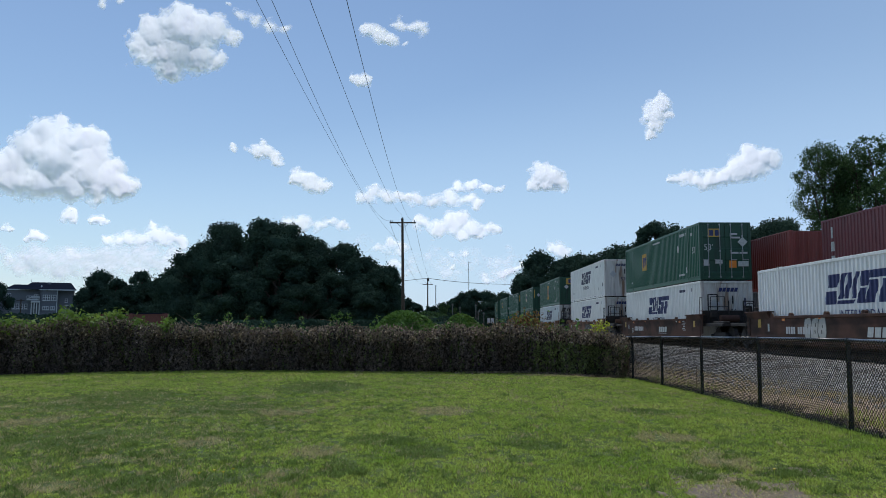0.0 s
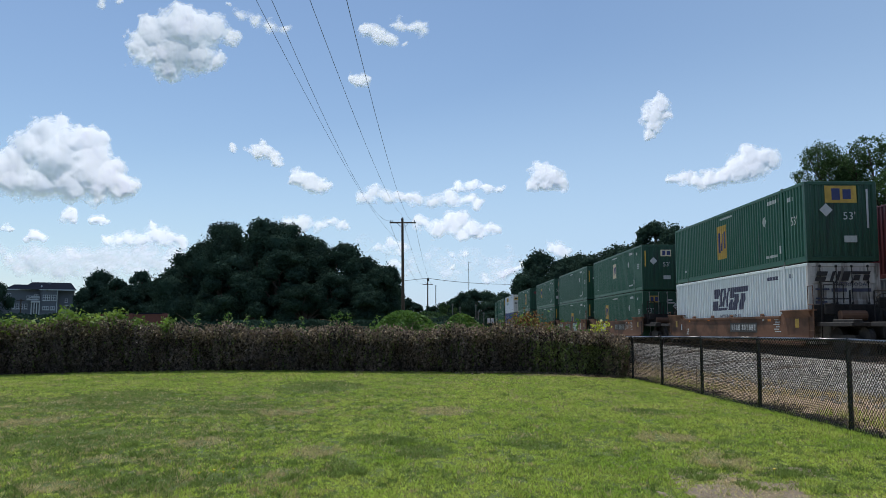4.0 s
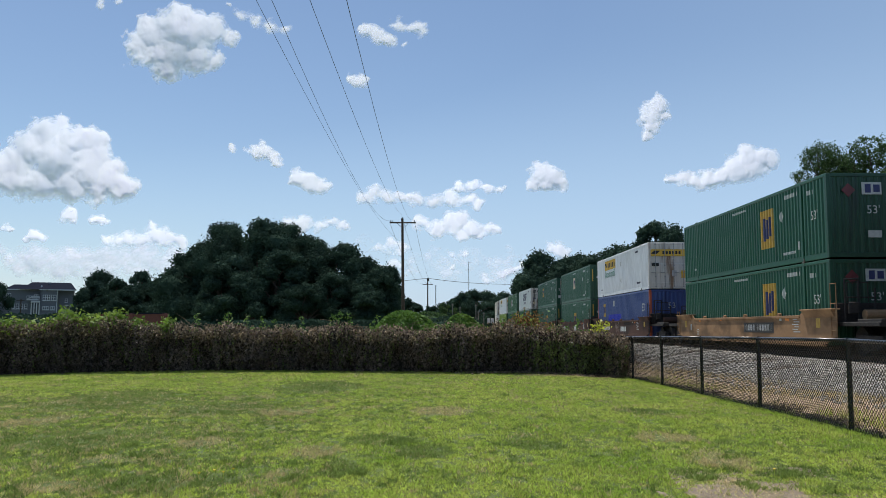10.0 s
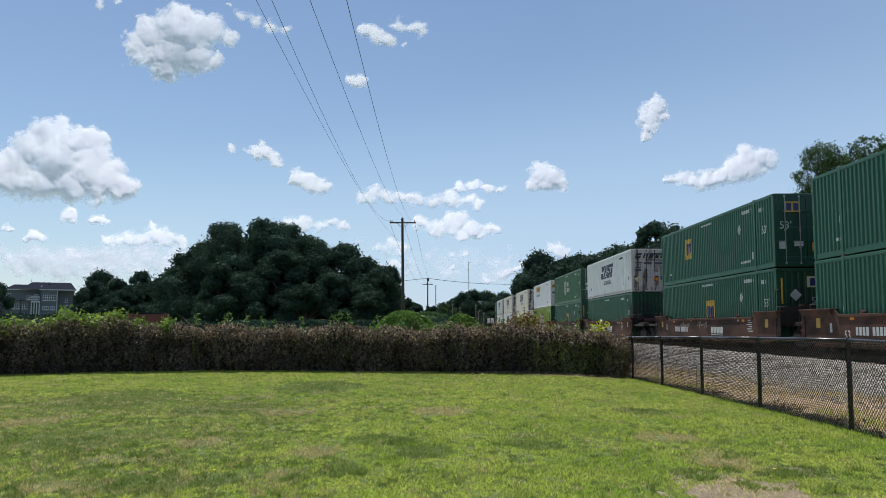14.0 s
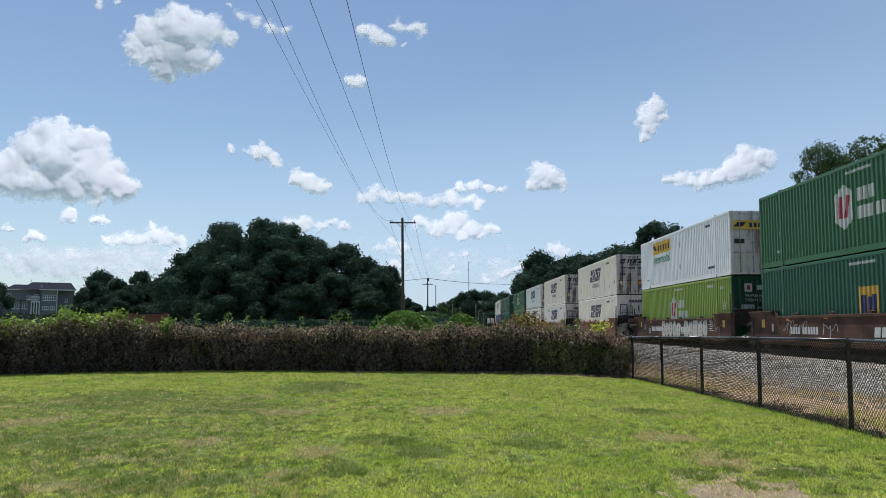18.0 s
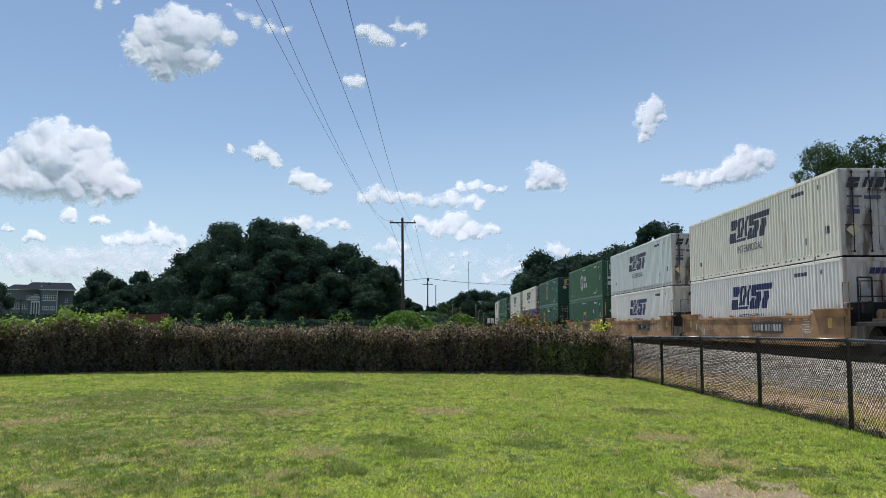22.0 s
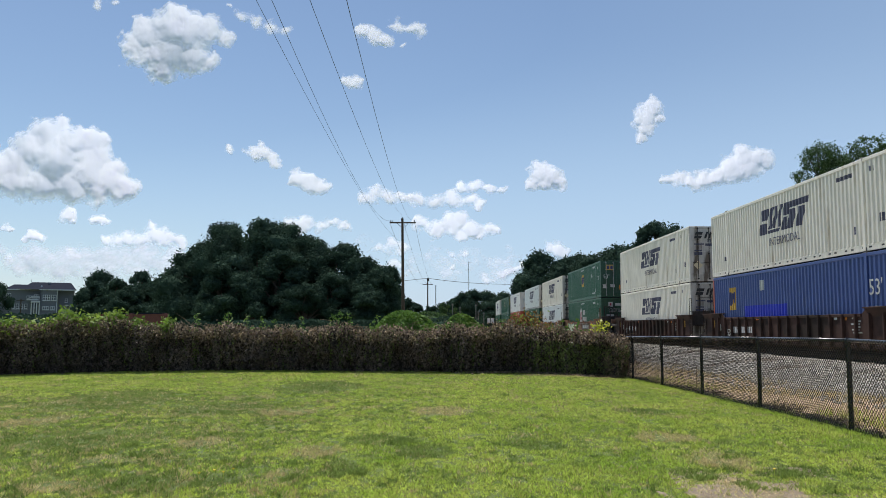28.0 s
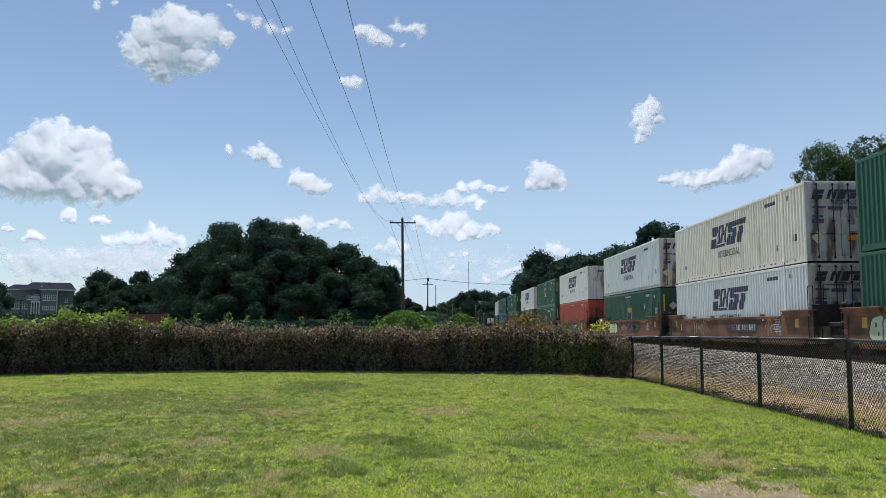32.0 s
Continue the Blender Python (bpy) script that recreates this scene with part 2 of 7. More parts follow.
def solo(name, shape, material, label, category, group="", kind="", smooth=False):
    me = shape.mesh(name, smooth) if isinstance(shape, Shape) else shape
    me.materials.append(material)
    return tagged(new(name, me), label, category, group, kind)


def letters(name, words, size, material, parent, m, label=""):
    """Painted lettering, set flat: the word's plane is the xy plane of m."""
    cu = bpy.data.curves.new(name, "FONT")
    cu.body, cu.size, cu.extrude, cu.align_x, cu.align_y = words, size, 0.002, "CENTER", "CENTER"
    cu.resolution_u = 2
    tmp = bpy.data.objects.new(name, cu)
    me = bpy.data.meshes.new_from_object(tmp)
    bpy.data.objects.remove(tmp)
    me.transform(m)
    return part(name, me, material, parent, label)


def leaf_cards(rng, centres, size, up=0.3, out=None, hang=0.0):
    """Small pointed leaves (four corners each) at the given places."""
    n = len(centres)
    nrm = rng.normal(size=(n, 3))
    if out is not None:
        nrm = nrm * 0.75 + out
    nrm[:, 2] += up
    nrm /= np.linalg.norm(nrm, axis=1)[:, None]
    t = rng.normal(size=(n, 3))
    t[:, 2] -= hang
    t -= nrm * np.sum(t * nrm, axis=1)[:, None]
    t /= np.linalg.norm(t, axis=1)[:, None]
    b = np.cross(nrm, t)
    s = (size * rng.uniform(0.6, 1.35, n))[:, None]
    c = centres
    return np.stack([c - t * s, c - b * s * 0.55 + nrm * s * 0.15, c + t * s, c + b * s * 0.55 + nrm * s * 0.15], axis=1)


# ---------------------------------------------------------------- ground
RAIL_Z = 0.54
SIDE_X, DRIFT = 13.36, -0.0114           # near side of the train, and how the track closes in ahead
BEND, RADIUS = 165.0, 430.0              # the track bends away to the right
TRACK = SIDE_X + 1.295
TRACK_2 = 18.95
FENCE_X = 5.17
HEDGE_Y = 23.8


def on_track(s, x0=TRACK):
    """Place and heading at s metres along the track."""
    th0 = math.atan(DRIFT)
    if s <= BEND:
        return x0 + DRIFT * s, s, th0
    th = th0 + (s - BEND) / RADIUS
    return x0 + DRIFT * BEND + RADIUS * (math.cos(th0) - math.cos(th)), BEND + RADIUS * (math.sin(th) - math.sin(th0)), th


def step(a, b, x):
    u = np.clip((x - a) / (b - a), 0, 1)
    return u * u * (3 - 2 * u)


def lawn_height(x, y):
    z = 0.05 + 0.12 * step(2, 12, y)
    z = z + 0.06 * np.exp(-((x + 5) / 5) ** 2) * step(12, 22, y)
    z = z - 0.14 * step(2.5, 6, x) * step(12, 23, y) - 0.10 * step(-9, -14, x) * step(14, 22, y)
    return z + 0.025 * np.sin(x * 0.9 + 1) * np.sin(y * 0.55)


def ground_height(x, y):
    z = lawn_height(x, y)
    far = step(26, 70, y)
    z = z * (1 - far) - 0.35 * far
    # beyond the bend the bed follows the curve
    edge = np.where(y > BEND, (y - BEND) ** 2 / (2 * RADIUS), 0.0) + DRIFT * y
    bed = 0.36
    rise = step(8.6, 11.9, x - edge)
    z = z * (1 - rise) + bed * rise
    fall = step(23.0, 28.0, x - edge)
    return z * (1 - fall) + 0.0 * fall


def build_ground():
    xs = np.concatenate([[-4500, -1500, -500, -200, -100, -60, -40, -30, -24], np.arange(-20, 7, 0.4), np.arange(7, 14, 0.35), np.arange(14, 30, 1.5),
                         [32, 36, 42, 50, 65, 90, 140, 250, 600, 1800, 4500]])
    ys = np.concatenate([[-4500, -1500, -600, -300, -150, -80, -50, -30, -20, -12, -6, -2], np.arange(0, 30, 0.4), np.arange(30, 60, 2), np.arange(60, 400, 10),
                         [450, 600, 1000, 2000, 4700]])
    gx, gy = np.meshgrid(xs, ys)
    gz = ground_height(gx, gy)
    v = np.stack([gx, gy, gz], -1).reshape(-1, 3)
    w = len(xs)
    f = [(j * w + i, j * w + i + 1, (j + 1) * w + i + 1, (j + 1) * w + i) for j in range(len(ys) - 1) for i in range(w - 1)]
    me = bpy.data.meshes.new("ground")
    me.from_pydata(v.tolist(), [], f)
    me.shade_smooth()
    # turf, dry verge and gravel by place
    m = surface("turf", (0.05, 0.072, 0.018), (0.155, 0.20, 0.046), 42, 0.95, 0.6, 60, space="World", stain=(0.10, 0.095, 0.045), stain_scale=0.45, stain_at=0.62)
    t = m.node_tree
    bsdf = t.nodes["Principled BSDF"]
    col = bsdf.inputs["Base Color"].links[0].from_socket
    pos = t.nodes.new("ShaderNodeNewGeometry").outputs["Position"]
    sep = t.nodes.new("ShaderNodeSeparateXYZ")
    t.links.new(pos, sep.inputs[0])
    wob = t.nodes.new("ShaderNodeTexNoise")
    wob.inputs["Scale"].default_value = 0.8
    wob.inputs["Detail"].default_value = 5
    t.links.new(pos, wob.inputs["Vector"])

    def bent(k):
        a = t.nodes.new("ShaderNodeMath")
        a.operation = "MULTIPLY_ADD"
        t.links.new(wob.outputs["Fac"], a.inputs[0])
        a.inputs[1].default_value = k
        t.links.new(sep.outputs["X"], a.inputs[2])
        return a.outputs[0]

    def layer(lo, hi, k, c1, c2, scale, col):
        mr = t.nodes.new("ShaderNodeMapRange")
        mr.inputs[1].default_value, mr.inputs[2].default_value = lo, hi
        t.links.new(bent(k), mr.inputs[0])
        vo = t.nodes.new("ShaderNodeTexVoronoi")
        vo.inputs["Scale"].default_value = scale
        t.links.new(pos, vo.inputs["Vector"])
        sp = t.nodes.new("ShaderNodeSeparateColor")
        t.links.new(vo.outputs["Color"], sp.inputs[0])
        rp = t.nodes.new("ShaderNodeValToRGB")
        rp.color_ramp.elements[0].color, rp.color_ramp.elements[1].color = (*c1, 1), (*c2, 1)
        t.links.new(sp.outputs[0], rp.inputs[0])
        mx = t.nodes.new("ShaderNodeMixRGB")
        t.links.new(mr.outputs[0], mx.inputs[0])
        t.links.new(col, mx.inputs[1])
        t.links.new(rp.outputs[0], mx.inputs[2])
        return mx.outputs[0]

    col = layer(5.4, 6.0, 0.6, (0.28, 0.195, 0.125), (0.55, 0.415, 0.275), 26, col)
    col = layer(8.6, 9.4, 1.0, (0.20, 0.185, 0.165), (0.52, 0.49, 0.44), 15, col)
    col = layer(31.0, 32.0, 1.0, (0.05, 0.075, 0.02), (0.08, 0.11, 0.035), 3, col)
    t.links.new(col, bsdf.inputs["Base Color"])
    me.materials.append(m)
    tagged(new("ground", me), "mown summer lawn running into dry verge and track gravel", "ground", kind="structure")


build_ground()


def build_track(x0, lo, hi, name, label):
    tr = thing(name, label, "railway track", kind="structure")
    head = [(-0.036, 0.0), (0.036, 0.0), (0.036, -0.035), (0.010, -0.05), (0.010, -0.14), (0.07, -0.155), (0.07, -0.17), (-0.07, -0.17), (-0.07, -0.155), (-0.010, -0.14), (-0.010, -0.05), (-0.036, -0.035)]
    for side in (-0.75, 0.75):
        s = Shape()
        n = len(head)
        stations = [lo + (hi - lo) * i / 150 for i in range(151)]
        v = []
        for q in stations:
            x, y, th = on_track(q, x0)
            for p, z in head:
                v.append((x + (p + side) * math.cos(th), y - (p + side) * math.sin(th), RAIL_Z + z))
        f = [(k * n + i, k * n + (i + 1) % n, (k + 1) * n + (i + 1) % n, (k + 1) * n + i) for k in range(150) for i in range(n)]
        s.add(v, f)
        part("rail", s, M_RAIL, tr)
    return tr


track_near = build_track(TRACK, -500, 700, "railway_track", "worn steel rails on dark wooden sleepers in gravel")
track_far = build_track(TRACK_2, -120, 160, "railway_track", "second pair of steel rails beyond the moving train")


# ---------------------------------------------------------------- containers
LEN, WID, HIGH = 16.15, 2.59, 2.896


def rib_profile(lo, hi, pitch, depth):
    """Trapezoid ribs along a wall: (place, inset) from lo to hi."""
    n = max(1, round((hi - lo) / pitch))
    p = (hi - lo) / n
    out = []
    for i in range(n):
        a = lo + i * p
        out += [(a, 0.0), (a + p * 0.36, 0.0), (a + p * 0.5, depth), (a + p * 0.86, depth)]
    return out + [(hi, 0.0)]


def ribbed(prof, z0, z1, thick=0.02):
    """A ribbed sheet in the yz plane that faces -x."""
    s = Shape()
    v = [(d, y, z) for z in (z0, z1) for y, d in prof] + [(d + thick, y, z) for z in (z0, z1) for y, d in prof]
    n = len(prof)
    f = []
    for i in range(n - 1):
        f.append((i, i + 1, n + i + 1, n + i))
        f.append((2 * n + i + 1, 2 * n + i, 3 * n + i, 3 * n + i + 1))
    s.add(v, f)
    return s


def clip(poly, axis, lo, hi):
    for bound, sign in ((lo, 1), (hi, -1)):
        out = []
        for i, p in enumerate(poly):
            q = poly[(i + 1) % len(poly)]
            a, b = sign * (p[axis] - bound), sign * (q[axis] - bound)
            if a >= 0:
                out.append(p)
            if a * b < 0:
                u = a / (a - b)
                out.append((p[0] + (q[0] - p[0]) * u, p[1] + (q[1] - p[1]) * u))
        poly = out
        if len(poly) < 3:
            return []
    return poly


def decal(prof, polys, lift=0.004):
    """Flat painted shapes laid over the ribs of a wall: polys in (y, z)."""
    s = Shape()
    for poly in polys:
        for (a, da), (b, db) in zip(prof, prof[1:]):
            c = clip(poly, 0, a, b)
            if len(c) >= 3:
                s.add([(da + (db - da) * (y - a) / (b - a) - lift, y, z) for y, z in c], [tuple(range(len(c)))])
    me = bpy.data.meshes.new("decal")
    me.from_pydata(s.v, [], s.f)
    return me


def rect(y, z, w, h):
    return [(y - w / 2, z - h / 2), (y + w / 2, z - h / 2), (y + w / 2, z + h / 2), (y - w / 2, z + h / 2)]


def slant(y, z, w, h, lean):
    return [(y - w / 2 - lean, z - h / 2), (y + w / 2 - lean, z - h / 2), (y + w / 2 + lean, z + h / 2), (y - w / 2 + lean, z + h / 2)]


SIDE_PROF = rib_profile(-LEN / 2 + 0.16, LEN / 2 - 0.16, 0.262, 0.046)
CACHE = {}


def mesh_once(key, make, material):
    """The same piece in the same paint is one mesh."""
    k = (key, material.name)
    if k not in CACHE:
        made = make()
        CACHE[k] = made.mesh(key) if isinstance(made, Shape) else made
        CACHE[k].materials.append(material)
    return CACHE[k]


def piece(name, key, make, material, parent, label=""):
    return part(name, mesh_once(key, make, material), material, parent, label)


def container(paint_mat, end, style, label, end_mat=None, group="stacked containers on the train", dark=None, post_mat=None, rail_mat=None):
    """A 53-foot container. Its visible side faces -x, its nearer end -y. end: 'door' or 'nose'."""
    c = thing("shipping_container", label, "shipping container", group=group)
    hw, hl = WID / 2, LEN / 2
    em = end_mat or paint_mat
    z0, z1 = 0.20, HIGH - 0.11

    def wall():
        s = ribbed(SIDE_PROF, z0, z1)
        s.v = [(x - hw + 0.012, y, z) for x, y, z in s.v]
        return s

    def wall_2():
        s = wall()
        s.v = [(-x, y, z) for x, y, z in s.v]
        return s
    piece("side_wall", "side_wall", wall, paint_mat, c)
    piece("side_wall", "side_wall_2", wall_2, paint_mat, c)
    piece("roof", "roof", lambda: Shape().box((0, 0, HIGH - 0.05), (WID - 0.12, LEN - 0.2, 0.04), 0.01), paint_mat, c)
    piece("floor", "floor", lambda: Shape().box((0, 0, 0.10), (WID - 0.14, LEN - 0.1, 0.12), 0.01), M_STEEL_DARK, c)
    for sx in (-1, 1):
        piece("top_rail", "top_rail%d" % sx, lambda: Shape().box((sx * (hw - 0.04), 0, HIGH - 0.055), (0.08, LEN - 0.1, 0.11), 0.012), paint_mat, c)

        def rail():
            s = Shape().box((sx * (hw - 0.065), 0, 0.10), (0.08, LEN - 0.1, 0.2), 0.012)
            return s
        piece("bottom_rail", "bottom_rail%d" % sx, rail, rail_mat or paint_mat, c)
        for sy in (-1, 1):
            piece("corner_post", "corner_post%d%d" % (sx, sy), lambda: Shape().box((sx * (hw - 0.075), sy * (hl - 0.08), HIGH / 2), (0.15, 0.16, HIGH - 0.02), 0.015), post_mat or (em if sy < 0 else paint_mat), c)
            piece("lifting_post", "lifting_post%d%d" % (sx, sy), lambda: Shape().box((sx * (hw - 0.035), sy * 6.04, HIGH / 2 + 0.01), (0.082, 0.17, HIGH + 0.02), 0.012), paint_mat, c)
            for top in (0, 1):
                piece("corner_casting", "casting%d%d%d" % (sx, sy, top), lambda: Shape().box((sx * (hw - 0.08), sy * 6.05, 0.055 if not top else HIGH - 0.02), (0.17, 0.20, 0.12), 0.015), M_CASTING, c)
    # far end: plain ribbed panel
    def nose_panel():
        prof = rib_profile(-hw + 0.14, hw - 0.14, 0.24, 0.035)
        s = Shape()
        n = len(prof)
        s.add([(y, hl - 0.03 - d, z) for z in (0.16, HIGH - 0.1) for y, d in prof], [(i, i + 1, n + i + 1, n + i) for i in range(n - 1)])
        return s
    piece("far_end_panel", "far_end", nose_panel, paint_mat, c)
    piece("end_header", "header", lambda: Shape().box((0, -hl + 0.06, HIGH - 0.07), (WID - 0.16, 0.11, 0.13), 0.012), em, c)
    piece("end_header", "header_2", lambda: Shape().box((0, hl - 0.06, HIGH - 0.07), (WID - 0.16, 0.11, 0.13), 0.012), paint_mat, c)
    piece("end_sill", "sill", lambda: Shape().box((0, -hl + 0.06, 0.09), (WID - 0.16, 0.11, 0.17), 0.012), em, c)
    piece("end_sill", "sill_2", lambda: Shape().box((0, hl - 0.06, 0.09), (WID - 0.16, 0.11, 0.17), 0.012), paint_mat, c)
    if end == "nose":
        def front():
            prof = rib_profile(-hw + 0.14, hw - 0.14, 0.26, 0.04)
            s = Shape()
            n = len(prof)
            s.add([(y, -hl + 0.03 + d, z) for z in (0.16, HIGH - 0.12) for y, d in prof], [(i, i + 1, n + i + 1, n + i) for i in range(n - 1)])
            return s
        piece("front_panel", "front_panel", front, em, c)
    else:
        for sx in (-1, 1):
            def door():
                s = Shape()
                x0, x1 = sorted((sx * 0.012, sx * (hw - 0.145)))
                zs = [0.18, 0.36, 0.42, 0.95, 1.01, 1.54, 1.60, 2.12, 2.18, 2.60, 2.66, HIGH - 0.14]
                ds = [0.03, 0.03, 0.055, 0.055, 0.03, 0.03, 0.055, 0.055, 0.03, 0.03, 0.03, 0.03]
                v = [(x, -hl + d, z) for z, d in zip(zs, ds) for x in (x0, x1)]
                s.add(v, [(2 * i, 2 * i + 1, 2 * i + 3, 2 * i + 2) for i in range(len(zs) - 1)])
                s.box(((x0 + x1) / 2, -hl + 0.09, HIGH / 2), (x1 - x0, 0.04, HIGH - 0.34))
                return s
            d = piece("door", "door%d" % sx, door, em, c)
            for k in (0.28, 0.86):
                def bar():
                    x = sx * k
                    s = Shape().tube((x, -hl - 0.005, 0.10), (x, -hl - 0.005, HIGH - 0.07), 0.019, 6)
                    for z in (0.14, 0.75, 1.45, 2.2, HIGH - 0.12):
                        s.box((x, -hl + 0.012, z), (0.09, 0.03, 0.07), 0.006)
                    s.box((x + sx * 0.14, -hl - 0.012, 1.0), (0.30, 0.022, 0.035), 0.005)
                    return s
                piece("locking_bar", "bar%d%d" % (sx, round(k * 100)), bar, dark or M_STEEL, d)
            for z in (0.4, 1.05, 1.75, 2.45):
                piece("hinge", "hinge%d%d" % (sx, round(z * 100)), lambda: Shape().box((sx * (hw - 0.13), -hl + 0.0, z), (0.12, 0.03, 0.10), 0.006), em, d)
    style(c, end)
    return c


# decals. Sides: (y, z) with y from the near end (-) to the far end (+); the picture reads from far to near.
def side_decal(c, name, key, polys, material, label="", lift=0.004):
    if name == "markings":
        me = mesh_once(key, lambda: shifted(decal(SIDE_PROF, polys, lift)), material)
        return tagged(part(name, me, material, c, label), kind="stuff")
    for i, q in enumerate(polys):
        part(name, mesh_once("%s_%d" % (key, i), lambda: shifted(decal(SIDE_PROF, [q], lift)), material), material, c, label)


def shifted(me):
    me.transform(Matrix.Translation((-WID / 2 + 0.012, 0, 0)))
    return me


def end_plate(c, name, key, x, z, w, h, material, label="", lean=0.0, turn=0.0, out=0.028):
    """A thin sign or decal on the nearer end."""
    def make():
        m = Matrix.Translation((x, -LEN / 2 - out + 0.03, z)) @ Matrix.Rotation(turn, 4, "Y")
        s = Shape()
        hw, hh = w / 2, h / 2
        s.add([(-hw - lean, -0.004, -hh), (hw - lean, -0.004, -hh), (hw + lean, -0.004, hh), (-hw + lean, -0.004, hh),
               (-hw - lean, 0.002, -hh), (hw - lean, 0.002, -hh), (hw + lean, 0.002, hh), (-hw + lean, 0.002, hh)],
              [(0, 1, 2, 3), (4, 7, 6, 5), (0, 4, 5, 1), (1, 5, 6, 2), (2, 6, 7, 3), (3, 7, 4, 0)], m)
        return s
    return piece(name, key, make, material, c, label)


SIDE_TEXT = Matrix.Translation((-WID / 2 - 0.004, 0, 0)) @ Matrix.Rotation(radians(-90), 4, "Z") @ Matrix.Rotation(radians(90), 4, "X")
END_TEXT = Matrix.Translation((0, -LEN / 2 - 0.008, 0)) @ Matrix.Rotation(radians(90), 4, "X")


def words(c, key, text, size, material, y=None, z=0.0, x=None):
    """Lettering on the side (y, z) or on the nearer end (x, z)."""
    k = ("text" + key, material.name)
    if k not in CACHE:
        m = (Matrix.Translation((0, y, z)) @ SIDE_TEXT) if x is None else (Matrix.Translation((x, 0, z)) @ END_TEXT)
        ob = letters("lettering", text, size, material, c, m)
        CACHE[k] = ob.data
        return ob
    return part("lettering", CACHE[k], material, c)


def bars(y, z, widths, h, gap=0.05):
    """Small print as a row of bars."""
    out, q = [], y
    for w in widths:
        out.append(rect(q - w / 2, z, w, h))
        q -= w + gap
    return out


def square_logo_mark(c, y, z, w, h, key, panel=None):
    """A yellow square with a plain dark mark in it, on the side."""
    side_decal(c, "logo_panel", "p" + key, [rect(y, z, w, h)], panel or M_YELLOW_DULL, "yellow logo panel")
    mark = [rect(y + w * 0.26, z, w * 0.24, h * 0.60), slant(y - w * 0.02, z, w * 0.16, h * 0.50, -w * 0.04), rect(y - w * 0.26, z + h * 0.05, w * 0.2, h * 0.5)]
    side_decal(c, "logo_mark", "m" + key, mark, M_LOGO_BLUE, "dark plain logo shape", 0.007)


def square_logo_small_print(c):
    side_decal(c, "markings", "square_logo_print", bars(-6.55, 2.42, (0.12, 0.12, 0.12), 0.16) + bars(-4.6, 2.55, (0.2, 0.2, 0.2, 0.16, 0.16), 0.15, 0.06)
               + bars(0.9, 2.62, (0.3, 0.34, 0.26, 0.3, 0.22), 0.09, 0.04) + bars(-4.4, 0.42, (0.3, 0.4, 0.3), 0.1) + bars(-5.6, 0.62, (0.22,), 0.3)
               + bars(6.5, 0.55, (0.2, 0.3), 0.1) + bars(6.2, 1.2, (0.16,), 0.24), M_MARK, "small white stencilled markings")


